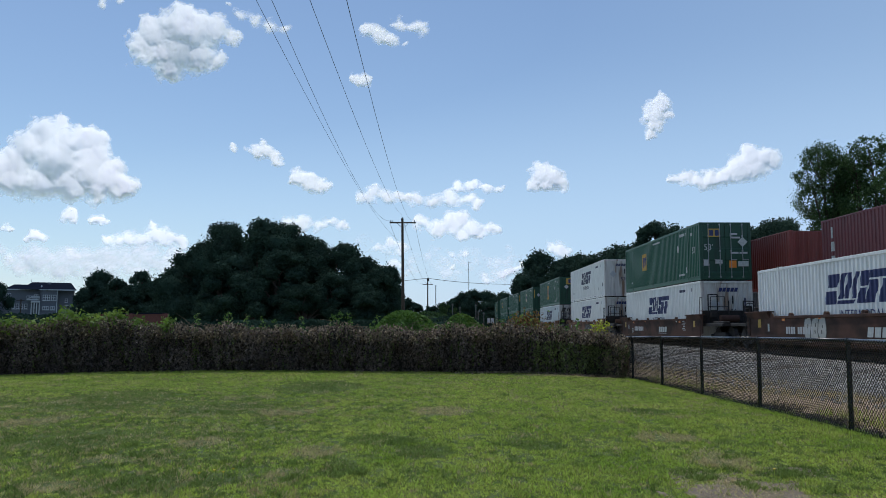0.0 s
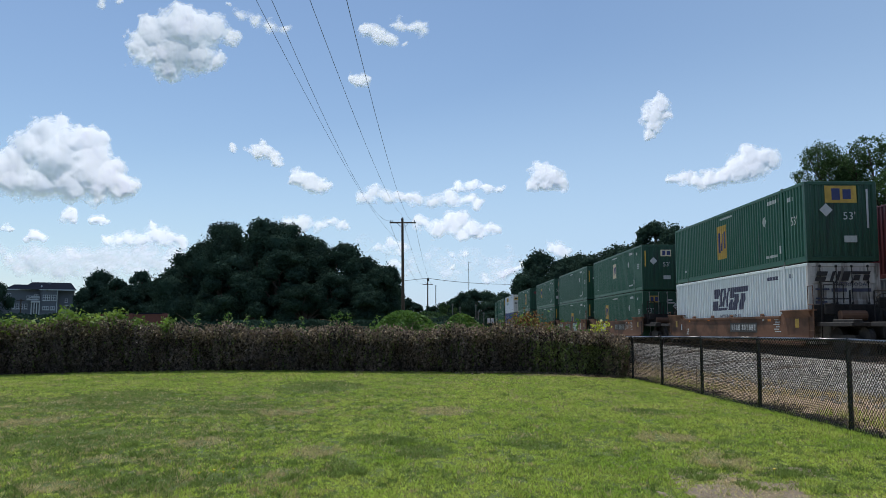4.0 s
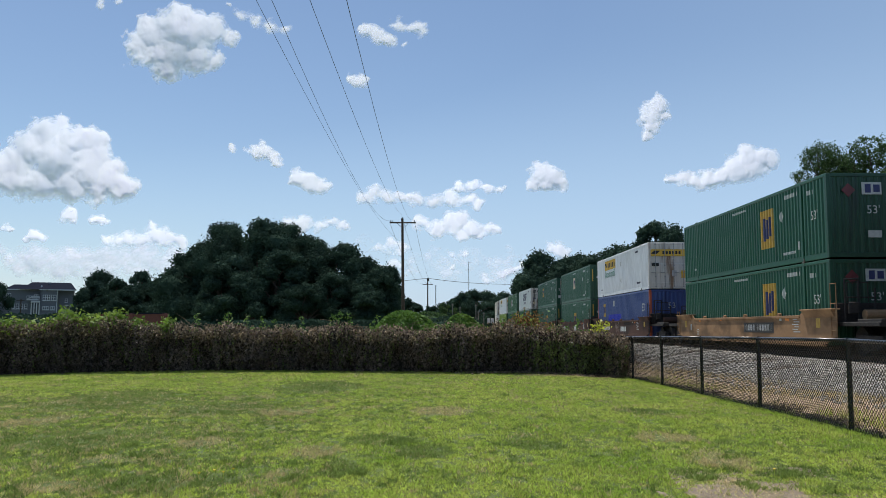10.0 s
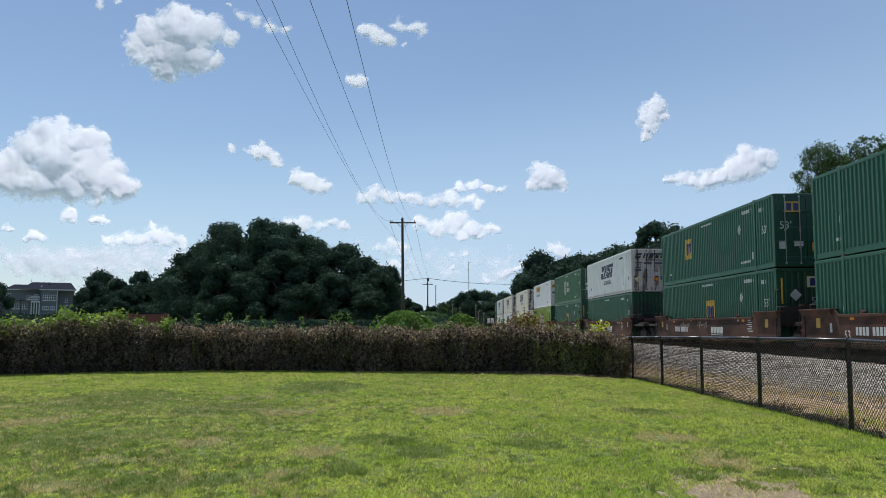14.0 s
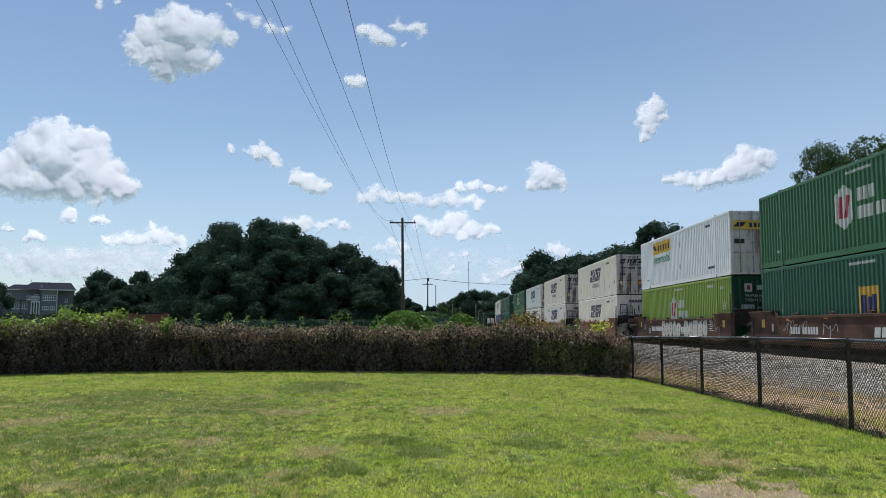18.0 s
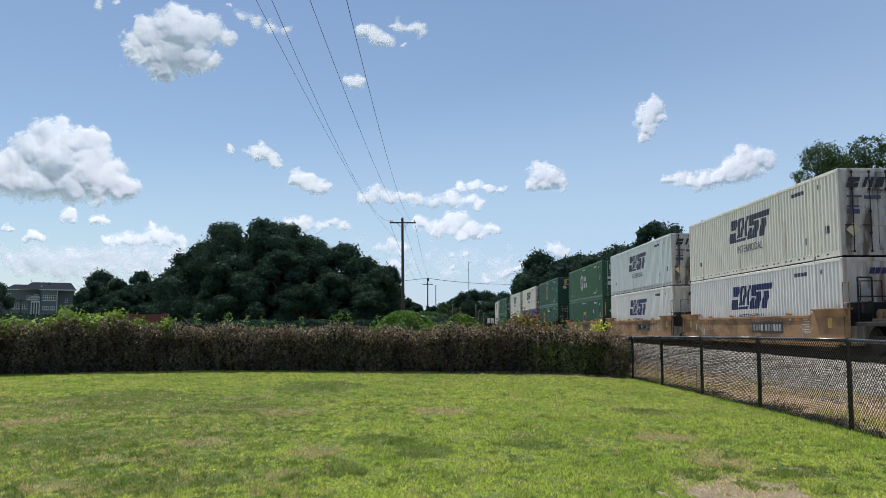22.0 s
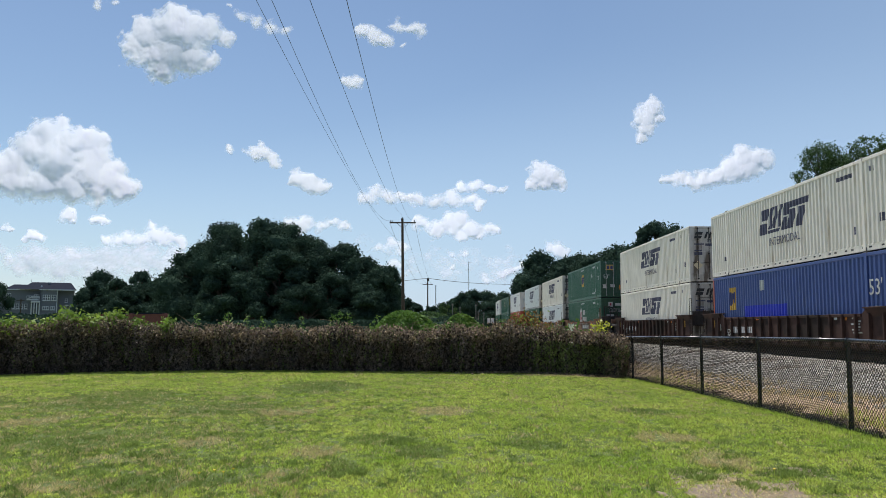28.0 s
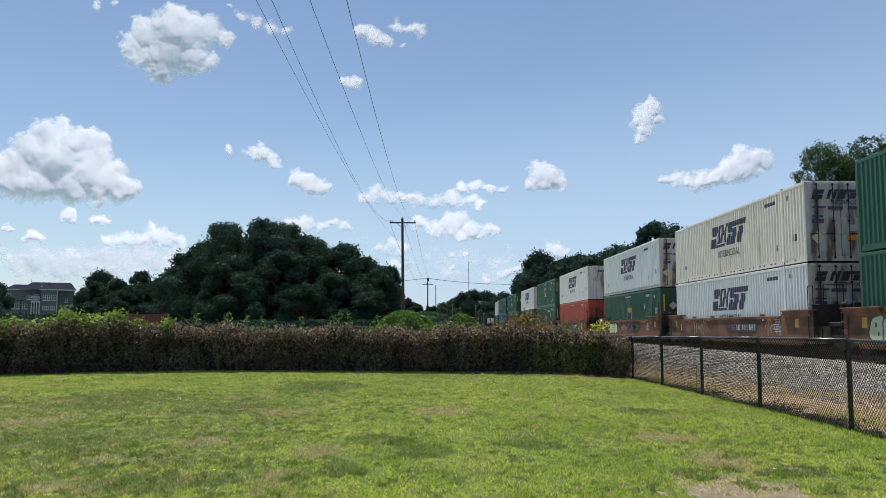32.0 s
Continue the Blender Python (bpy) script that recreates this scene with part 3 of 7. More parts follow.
def square_logo(y, diamond=False, big=False, endmark="plain", stripes=False, panel=None, sunk=False):
    def style(c, end):
        w, h, z = (1.2, 1.3, 1.22) if sunk else (1.25, 1.55, 1.55) if big else (1.05, 1.05, 1.7)
        if y is not None:
            square_logo_mark(c, y, z, w, h, "square_logo%d%d%d%s" % (round(y * 10), big, sunk, panel.name if panel else ""), panel)
        square_logo_small_print(c)
        words(c, "53side", "53'", 0.46, M_MARK, y=-7.1, z=1.55)
        if diamond:
            side_decal(c, "placard", "dia", [[(-4.3, 1.60), (-4.5, 1.87), (-4.3, 2.14), (-4.1, 1.87)]], M_MARK, "white diamond placard")
        if end == "door":
            end_plate(c, "logo_panel", "edp", -0.57, 2.36, 0.62, 0.42, M_YELLOW_DULL, "yellow logo panel", out=0.03)
            end_plate(c, "logo_mark", "edm", -0.70, 2.36, 0.2, 0.3, M_LOGO_BLUE, out=0.036)
            end_plate(c, "logo_mark", "edm2", -0.42, 2.36, 0.2, 0.3, M_LOGO_BLUE, out=0.036)
            words(c, "53d", "53'", 0.42, M_MARK, x=-0.85, z=1.62)
            end_plate(c, "placard", "edd", 0.86, 1.9, 0.36, 0.36, M_MARK, "white diamond placard", turn=radians(45), out=0.05)
            end_plate(c, "sticker", "eds1", 0.35, 0.78, 0.36, 0.36, M_ORANGE, "orange and yellow sticker", out=0.036)
            end_plate(c, "sticker", "eds2", 0.88, 0.80, 0.52, 0.26, M_MARK, "white data plate", out=0.036)
            for i, (x, z, w) in enumerate(((0.42, 2.3, 0.36), (0.5, 2.12, 0.5), (0.45, 1.35, 0.4), (0.9, 1.35, 0.4), (-0.35, 0.85, 0.36), (-0.35, 0.95, 0.36))):
                end_plate(c, "stencil", "edb%d" % i, x, z, w, 0.09, M_PLACARD, out=0.034)
            end_plate(c, "vent_plate", "edv", -1.0, 0.85, 0.24, 0.3, M_PLACARD, out=0.03)
        else:
            white = endmark == "white"
            if endmark == "wide":
                end_plate(c, "logo_panel", "enw", 0.0, 2.42, 1.15, 0.62, M_YELLOW_DULL, "wide yellow logo panel")
                end_plate(c, "logo_mark", "enwm", -0.18, 2.42, 0.3, 0.42, M_LOGO_BLUE, out=0.034)
                end_plate(c, "logo_mark", "enwm2", 0.22, 2.42, 0.3, 0.36, M_LOGO_BLUE, out=0.034)
            else:
                end_plate(c, "logo_panel", "enp%d" % white, 0.25, 2.36, 0.68, 0.42, M_MARK if white else M_CREAM_DECAL, "pale logo panel")
                end_plate(c, "logo_mark", "enm1", 0.12, 2.36, 0.2, 0.3, M_LOGO_BLUE, out=0.034)
                end_plate(c, "logo_mark", "enm2", 0.42, 2.36, 0.22, 0.26, M_LOGO_BLUE, out=0.034)
            words(c, "53n", "53'", 0.40, M_MARK, x=0.28, z=1.62)
            end_plate(c, "placard", "end" + ("o" if white else "g"), -0.55, 1.85 if not white else 2.3, 0.34, 0.34, M_PLACARD if not white else M_MAROON, "diamond placard", turn=radians(45))
            end_plate(c, "sticker", "ens2", 0.3, 0.8, 0.46, 0.24, M_MARK, "white data plate")
            end_plate(c, "stencil", "enb", 0.95, 1.9, 0.07, 1.4, M_PLACARD)
            if stripes:
                for x, k in ((-1.08, "a"), (1.12, "b")):
                    end_plate(c, "reflective_strip", "est" + k, x, 2.0, 0.07, 1.0, M_YELLOW, "yellow warning strip")
    return style


def slanted_name(y, z, w, h):
    """Plain leaning bars and blocks where a bold name is painted: (place, width, foot, head) as shares of the whole."""
    out = []
    for u, wide, z0, z1 in ((0.085, 0.17, 0.56, 1.0), (0.085, 0.17, 0.0, 0.44), (0.24, 0.07, 0.17, 1.0), (0.335, 0.07, 0.17, 1.0), (0.435, 0.06, 0.16, 1.0), (0.335, 0.26, 0.0, 0.12),
                            (0.56, 0.11, 0.0, 0.47), (0.56, 0.11, 0.53, 1.0), (0.81, 0.38, 0.76, 1.0), (0.69, 0.13, 0.0, 0.70), (0.87, 0.13, 0.0, 0.70)):
        mid = (z0 + z1) / 2 - 0.5
        out.append(slant(y + w / 2 - u * w - mid * h * 0.36, z + mid * h, wide * w, (z1 - z0) * h, -0.18 * (z1 - z0) * h))
    return out


def navy_logo(faded=False, dirty=False, ends=True):
    mk = M_LOGO_GREY if faded else M_LOGO_BLUE

    def style(c, end):
        side_decal(c, "logo_mark", "sw%d" % faded, slanted_name(-0.05, 1.86, 4.3, 1.0), mk, "slanted navy logo blocks")
        words(c, "inter%d" % faded, "INTERMODAL", 0.45, mk, y=-0.15, z=0.99)
        side_decal(c, "markings", "swp", bars(-4.4, 2.5, (0.22, 0.2, 0.2, 0.18), 0.14, 0.06) + bars(-6.5, 2.5, (0.1, 0.1), 0.16) + bars(-6.9, 0.95, (0.16, 0.16), 0.26)
                   + bars(-5.4, 0.7, (0.14,), 0.24) + bars(6.4, 0.75, (0.12,), 0.2), M_LOGO_GREY, "small dark stencilled markings")
        slots = []
        for i in range(26):
            slots.append(rect(-LEN / 2 + 1.0 + i * 0.56 + (0.15 if i % 2 else 0), 0.11, 0.16, 0.05))
        me = mesh_once("slots", lambda: shifted(flat_decal(slots)), M_BLACK)
        tagged(part("rail_slots", me, M_BLACK, c), kind="stuff")
        if end == "door":
            for i, (k, wide, zz, tall) in enumerate(((-0.80, 0.38, 2.51, 0.15), (-0.86, 0.38, 2.32, 0.15), (-0.42, 0.11, 2.42, 0.34), (-0.22, 0.11, 2.42, 0.34), (0.06, 0.26, 2.42, 0.34), (0.60, 0.66, 2.54, 0.10), (0.44, 0.22, 2.36, 0.20), (0.78, 0.22, 2.36, 0.20))):
                end_plate(c, "logo_mark", "sde%d%d" % (i, faded), k, zz, wide, tall, M_BLACK, "slanted dark logo block", lean=tall * 0.18, out=0.060)
            words(c, "interd", "INTERMODAL", 0.20, M_LOGO_GREY, x=0.25, z=2.12)
            for i, (x, z, w, h) in enumerate(((-0.8, 1.95, 0.5, 0.08), (-0.2, 1.92, 0.55, 0.15), (0.6, 1.92, 0.7, 0.15), (-0.85, 1.45, 0.42, 0.2), (-0.8, 0.9, 0.3, 0.3), (-0.85, 1.62, 0.4, 0.08),
                                                       (0.35, 1.2, 0.5, 0.3), (0.85, 0.92, 0.4, 0.3))):
                end_plate(c, "stencil", "sds%d" % i, x, z, w, h * 0.8, M_PLACARD if i in (4, 6) else M_LOGO_GREY, out=0.034)
            end_plate(c, "sticker", "sdo", 0.35, 0.85, 0.3, 0.2, M_ORANGE, "small orange sticker", out=0.036)
            end_plate(c, "placard", "sdp", -0.87, 0.85, 0.34, 0.34, M_CREAM_DECAL, "pale diamond placard", turn=radians(45), out=0.036)
        else:
            for i, k in enumerate((-0.32, -0.13, 0.08, 0.27, 0.46)):
                end_plate(c, "logo_mark", "sne%d%d" % (i, faded), k, 2.45, 0.155, 0.2, mk, "slanted logo block", lean=0.03)
            words(c, "53ftn", "53ft", 0.36, M_LOGO_GREY, x=0.25, z=1.35)
            end_plate(c, "placard", "snp", -0.62, 1.75, 0.38, 0.38, M_PLACARD, "grey diamond placard", turn=radians(45))
            end_plate(c, "marker", "snv", 0.28, 1.95, 0.07, 0.4, M_BLACK, "black upright marker")
            end_plate(c, "stencil", "sns", 0.9, 1.7, 0.09, 0.7, M_LOGO_GREY)
            if dirty:
                end_plate(c, "pipe", "sdpipe", 0.52, 2.45, 0.09, 0.5, M_BLACK)
    return style


def flat_decal(polys):
    s = Shape()
    for p in polys:
        s.add([(0.009, y, z) for y, z in p], [(0, 1, 2, 3)])
    me = bpy.data.meshes.new("decal")
    me.from_pydata(s.v, [], s.f)
    return me


def yellow_logo(c, end):
    side_decal(c, "logo_panel", "jbp", [rect(3.4, 2.3, 3.7, 0.7)], M_YELLOW, "yellow banner")
    side_decal(c, "logo_mark", "jbm", [rect(3.9 - i * 0.5, 2.28, 0.3, 0.34) for i in range(5)] + [slant(4.75, 2.34, 0.5, 0.3, 0.12)], M_BLACK, "black plain logo bar", 0.007)
    words(c, "jbi", "Intermodal", 0.78, M_TEAL, y=3.3, z=1.62)
    side_decal(c, "markings", "jbs", bars(-4.9, 0.5, (0.2, 0.16, 0.4, 0.3), 0.12) + bars(6.6, 0.5, (0.2, 0.2, 0.2), 0.1) + bars(-4.6, 2.55, (0.2, 0.2, 0.2), 0.12), M_LOGO_GREY)
    side_decal(c, "placard", "jbd", [[(-0.3, 1.9), (-0.45, 2.1), (-0.3, 2.3), (-0.15, 2.1)], [(-0.3, 0.7), (-0.45, 0.9), (-0.3, 1.1), (-0.15, 0.9)]], M_PLACARD, "diamond placard holders")
    end_plate(c, "logo_panel", "jep", -0.05, 2.24, 2.2, 0.42, M_YELLOW, "yellow banner across both doors", out=0.035)
    for i in range(6):
        end_plate(c, "logo_mark", "jem%d" % i, -0.35 + i * 0.2, 2.24, 0.13, 0.2, M_BLACK, out=0.041)
    end_plate(c, "logo_mark", "jeb", -0.85, 2.26, 0.4, 0.2, M_BLACK, lean=0.1, out=0.041)
    end_plate(c, "stencil", "jes", -0.88, 1.5, 0.45, 0.2, M_BLACK, out=0.036)
    end_plate(c, "sticker", "jey", 0.9, 0.9, 0.36, 0.46, M_YELLOW, "yellow notice", out=0.036)
    end_plate(c, "sticker", "jew", 0.3, 0.95, 0.3, 0.36, M_PLACARD, out=0.036)


def hex_logo(y, square=False):
    def style(c, end):
        key = "hex_logo%d%d" % (y * 10, square)
        z, w, h = 1.55, 1.15, 1.5
        side_decal(c, "logo_panel", "p" + key, [[(y - w / 2, z - h * 0.3), (y, z - h / 2), (y + w / 2, z - h * 0.3), (y + w / 2, z + h * 0.3), (y, z + h / 2), (y - w / 2, z + h * 0.3)]] if not square else
                   [[(y - w / 2, z - h * 0.6), (y + w / 2, z - h * 0.6), (y + w / 2, z + h * 0.25), (y, z + h * 0.5), (y - w / 2, z + h * 0.25)]], M_MARK, "white six-sided logo panel")
        side_decal(c, "logo_mark", "m" + key, [slant(y + 0.2, z, 0.24, 0.72, -0.05), slant(y - 0.2, z, 0.24, 0.72, -0.05)], M_CRIMSON, "crimson plain logo shape", 0.007)
        side_decal(c, "logo_mark", "w" + key, bars(y - 0.85, z + 0.28, (0.3, 0.26, 0.3), 0.42, 0.1) + bars(y - 0.85, z - 0.3, (0.3, 0.2, 0.3, 0.26, 0.26), 0.4, 0.09), M_MARK, "white plain logo bars")
        square_logo_small_print(c)
        words(c, "53side", "53'", 0.46, M_MARK, y=-7.1, z=1.55)
        end_plate(c, "logo_panel", "hep%d" % (end == "door"), -0.55, 2.36, 0.34, 0.38, M_MARK, "white logo shape", out=0.034)
        end_plate(c, "logo_mark", "hem%d" % (end == "door"), -0.55, 2.36, 0.14, 0.2, M_CRIMSON, out=0.04)
        end_plate(c, "logo_mark", "hew%d" % (end == "door"), 0.05, 2.36, 0.44, 0.2, M_MARK, out=0.034)
        words(c, "warn", "WARNING", 0.19, M_PLACARD, x=-0.25, z=2.0)
        words(c, "cube", "HIGH CUBE", 0.19, M_PLACARD, x=-0.2, z=1.8)
        end_plate(c, "sticker", "hes", -0.6, 1.5, 0.6, 0.2, M_MARK, "white data plate", out=0.036)
        end_plate(c, "sticker", "hes2", -0.7, 1.1, 0.26, 0.3, M_PLACARD, out=0.036)
        end_plate(c, "sticker", "hes3", 0.1, 1.12, 0.24, 0.24, M_MARK, out=0.036)
    return style


def blue_style(c, end):
    square_logo_mark(c, 5.6, 1.85, 0.95, 1.0, "blue")
    side_decal(c, "painted_patch", "bpatch", [rect(2.0, 1.0, 4.4, 1.0)], M_PATCH, "brighter blue painted-over patch")
    side_decal(c, "sticker", "bst", [rect(2.2, 2.3, 0.4, 0.42), rect(-6.6, 1.0, 0.4, 0.5)], M_MARK, "white stickers")
    words(c, "53b", "53'", 0.7, M_MARK, y=-6.6, z=1.8)
    words(c, "53bn", "53", 0.5, M_MARK, x=0.1, z=1.9)


M_PATCH = surface("fresh_blue_paint", (0.012, 0.028, 0.42), (0.022, 0.045, 0.52), 4, 0.5)


def plain_style(c, end):
    square_logo_small_print(c)
    words(c, "53side", "53'", 0.46, M_MARK, y=-7.1, z=1.55)


# ---------------------------------------------------------------- well wagons
def wagon(paint_mat, ribbed_side, near_gap, far_gap, label, seed):
    """A well wagon under one stack. near_gap, far_gap: half the space to the next stack at either end (1.65 jointed, 3.65 coupled)."""
    c = thing("well_wagon", label, "freight wagon", group="well wagons of the train")
    hl = LEN / 2
    low, mid, high = 0.28, 1.34, 1.51          # heights over the rail

    def sill(sx):
        s = Shape()
        e = hl + 0.75
        out = [(-e, low + 0.35), (-hl + 0.3, low), (hl - 0.3, low), (e, low + 0.35), (e, high), (hl - 1.7, high), (hl - 2.0, mid), (-hl + 2.0, mid), (-hl + 1.7, high), (-e, high)]
        s.extrude(out, "x", *sorted((sx * 1.47, sx * 1.50)))
        s.box((sx * 1.44, 0, mid - 0.05), (0.20, LEN - 4.0, 0.10), 0.012)
        for sy in (-1, 1):
            s.box((sx * 1.49, sy * (hl - 0.5), high + 0.005), (0.30, 2.4, 0.05), 0.012)
            s.extrude([(sx * 1.62, high - 0.02), (sx * 1.495, high - 0.27), (sx * 1.495, high - 0.02)], "y", *sorted((sy * (hl - 1.6), sy * (hl + 0.6))))
        s.box((sx * 1.44, 0, low + 0.05), (0.18, LEN - 0.4, 0.12), 0.012)
        return s
    for sx in (-1, 1):
        piece("side_sill", "sill_side%d" % sx, lambda: sill(sx), paint_mat, c)
    if ribbed_side:
        for i in range(19):
            y = -hl + 0.6 + i * (LEN - 1.2) / 18
            piece("side_rib", "srib%d" % i, lambda: Shape().box((-1.555, y, (low + mid) / 2), (0.11, 0.09, mid - low), 0.01), paint_mat, c)
    else:
        for i, y in enumerate((-4.1, -0.6, 1.9, 4.7)):
            piece("container_guide", "guide%d" % i, lambda: Shape().extrude([(y - 0.13, mid - 0.02), (y + 0.13, mid - 0.02), (y + 0.10, mid + 0.07), (y + 0.04, mid + 0.11), (y - 0.04, mid + 0.11), (y - 0.10, mid + 0.07)], "x", -1.47, -1.36), paint_mat, c)
    if ("53wagon", M_MARK.name) not in CACHE:
        mark = letters("lettering", "53", 0.42, M_MARK, c, Matrix.Translation((-1.507 + WID / 2 + 0.004, 5.5, 0.66)) @ SIDE_TEXT)
        CACHE[("53wagon", M_MARK.name)] = mark.data
    elif seed % 2 == 0 or ribbed_side:
        part("lettering", CACHE[("53wagon", M_MARK.name)], M_MARK, c)
    piece("well_floor", "well_floor", lambda: Shape().box((0, 0, low + 0.02), (2.8, LEN - 0.4, 0.06)), M_STEEL_DARK, c)
    for sy, gap, nm in ((-1, near_gap, "n"), (1, far_gap, "f")):
        k = "%s%d" % (nm, round(gap * 100))
        coupled = gap > 2.5

        def platform():
            s = Shape()
            a, b = hl + 0.05, hl + gap - (0.55 if coupled else 0.12)
            w = 1.35 if coupled else 0.95
            lo, hi = sorted((sy * a, sy * b))
            s.box((0, (lo + hi) / 2, 1.02), (w * 2, hi - lo, 0.14), 0.02)
            s.box((0, (lo + hi) / 2, 0.78), (0.7, hi - lo, 0.4), 0.02)
            s.box((0, sy * (hl + 0.35), 1.35), (2.7, 0.10, 0.75), 0.02)
            return s
        piece("end_platform", "plat" + k, platform, M_STEEL_DARK, c)

        def truck():
            s = Shape()
            yc = sy * (hl + (gap - 1.75 if coupled else gap))
            for sx in (-1, 1):
                s.extrude([(yc - 1.15, 0.42), (yc - 0.75, 0.66), (yc + 0.75, 0.66), (yc + 1.15, 0.42), (yc + 0.8, 0.34), (yc + 0.35, 0.18), (yc - 0.35, 0.18), (yc - 0.8, 0.34)], "x",
                          *sorted((sx * 0.92, sx * 1.06)))
                for dy in (-0.28, -0.1, 0.1, 0.28):
                    s.tube((sx * 0.99, yc + dy, 0.22), (sx * 0.99, yc + dy, 0.48), 0.06, 6)
                for dy in (-0.89, 0.89):
                    s.tube((sx * 0.88, yc + dy, 0.46), (sx * 1.16, yc + dy, 0.46), 0.12, 8)
            s.box((0, yc, 0.5), (2.0, 0.4, 0.25), 0.03)
            return s
        if coupled or sy > 0:
            tk = piece("bogie", "truck" + k, truck, M_STEEL_DARK, c, "grimy steel bogie")
            yc = sy * (hl + (gap - 1.75 if coupled else gap))
            for dy in (-0.89, 0.89):
                def wheels():
                    s = Shape().tube((-0.8, yc + dy, 0.46), (0.8, yc + dy, 0.46), 0.075, 8)
                    for sx in (-1, 1):
                        s.tube((sx * 0.69, yc + dy, 0.46), (sx * 0.82, yc + dy, 0.46), 0.458, 20)
                        s.tube((sx * 0.665, yc + dy, 0.46), (sx * 0.69, yc + dy, 0.46), 0.485, 20)
                    return s
                piece("wheelset", "wheels%s%d" % (k, dy * 10), wheels, M_STEEL_DARK, tk)
        if coupled:
            piece("coupler", "coupler" + k, lambda: Shape().box((0, sy * (hl + gap - 0.32), 0.84), (0.28, 0.62, 0.26), 0.04).box((0.08, sy * (hl + gap - 0.03), 0.84), (0.3, 0.2, 0.3), 0.05), M_STEEL_DARK, c)
            if sy < 0:
                def stand():
                    s = Shape()
                    for x in (0.25, 0.75):
                        s.tube((x, -hl - 1.5, 1.05), (x, -hl - 1.5, 2.15), 0.03, 6)
                    s.tube((0.25, -hl - 1.5, 2.15), (0.75, -hl - 1.5, 2.15), 0.03, 6)
                    s.box((0.5, -hl - 1.53, 1.75), (0.3, 0.14, 0.36), 0.03)
                    return s
                piece("brake_stand", "stand" + k, stand, M_STEEL_DARK, c)

                def end_frame():
                    s = Shape()
                    for x, top in ((-1.2, 2.5), (-0.75, 2.5), (-0.2, 2.2)):
                        s.tube((x, -hl - 0.75, 1.0), (x, -hl - 0.75, top), 0.035, 6)
                    s.tube((-1.2, -hl - 0.75, 2.5), (-0.75, -hl - 0.75, 2.5), 0.03, 6)
                    s.tube((-1.2, -hl - 0.75, 1.9), (-0.2, -hl - 0.75, 1.9), 0.022, 6)
                    return s
                piece("end_frame", "eframe" + k, end_frame, M_STEEL_DARK, c, "grimy tubular end frame")
                piece("valve_box", "vbox" + k, lambda: Shape().box((-0.95, -hl - 0.8, 1.55), (0.34, 0.12, 0.4), 0.03), M_STEEL_DARK, c)
                piece("brake_cylinder", "bcyl" + k, lambda: Shape().box((0.9, -hl - 0.9, 1.35), (0.5, 0.4, 0.5), 0.04).tube((0.9, -hl - 1.0, 1.35), (0.9, -hl - 1.5, 1.35), 0.14, 10), M_STEEL_DARK, c)
                piece("foot_board", "fboard" + k, lambda: Shape().box((-1.15, -hl - 2.4, 1.12), (0.3, 1.4, 0.12), 0.02), M_STEEL_DARK, c)

                def brake_wheel():
                    pts = [(0.5 + 0.28 * math.cos(i * math.pi / 6), -hl - 1.64, 1.78 + 0.28 * math.sin(i * math.pi / 6)) for i in range(13)]
                    s = Shape().path(pts, 0.018, 5)
                    for i in range(0, 12, 3):
                        s.tube(pts[i], (0.5, -hl - 1.64, 1.78), 0.012, 5)
                    return s
                piece("brake_wheel", "bwheel" + k, brake_wheel, M_STEEL_DARK, c)

                def tank():
                    return Shape().tube((-0.75, -hl - 1.1, 1.32), (0.15, -hl - 1.1, 1.32), 0.17, 12)
                piece("air_tank", "tank" + k, tank, paint_mat, c)

        def ladder():
            s = Shape()
            y0 = sy * (hl + 0.62)
            for dy in (-0.2, 0.2):
                s.tube((-1.525, y0 + dy, 0.45), (-1.525, y0 + dy, 2.35 if sy < 0 else 1.75), 0.016, 5)
            for i in range(5):
                s.tube((-1.525, y0 - 0.2, 0.5 + i * 0.3), (-1.525, y0 + 0.2, 0.5 + i * 0.3), 0.013, 5)
            if sy < 0:
                s.tube((-1.525, y0 - 0.2, 2.35), (-1.525, y0 + 0.2, 2.35), 0.016, 5)
            return s
        piece("ladder", "ladder" + k, ladder, M_STEEL_DARK if seed % 2 else paint_mat, c)
        piece("handrail", "hand" + k, lambda: Shape().path([(-1.0, sy * (hl + 0.5), 1.75), (-1.0, sy * (hl + 0.5), 2.4), (-0.3, sy * (hl + 0.5), 2.4), (-0.3, sy * (hl + 0.5), 1.75)], 0.018, 5), M_STEEL_DARK, c)

    # stencils and scrawls on the visible side
    def plate(name, key, y, z, w, h, material, label=""):
        piece(name, key, lambda: Shape().box((-1.502, y, z), (0.008, w, h)), material, c, label)
    if paint_mat in (M_CAR_MAROON, M_CAR_DARK):
        # plain stencilled number, no panel
        py, n, bw, bh, pz = 3.9, 10, 0.15, 0.26, 0.80
    else:
        py, n, bw, bh, pz = (1.05, 3, 0.5, 0.34, 0.86) if seed == 6 else (-2.2, 10, 0.19, 0.24, 0.90)
        plate("data_panel", "dp%d" % round(py * 10), py, pz, 2.7 if seed == 6 else 3.1, 0.56 if seed == 6 else 0.40, M_BLACK, "dark number panel")
    for i in range(n):
        y = py + (bw * 1.4) * ((n - 1) / 2 - i) - (0.10 if i > 3 and n > 3 else -0.06)
        plate("stencil", "dpn%d_%d" % (round(py * 10), i), y, pz, bw, bh, M_PLACARD)
        c.children[-1].location.x = -0.006
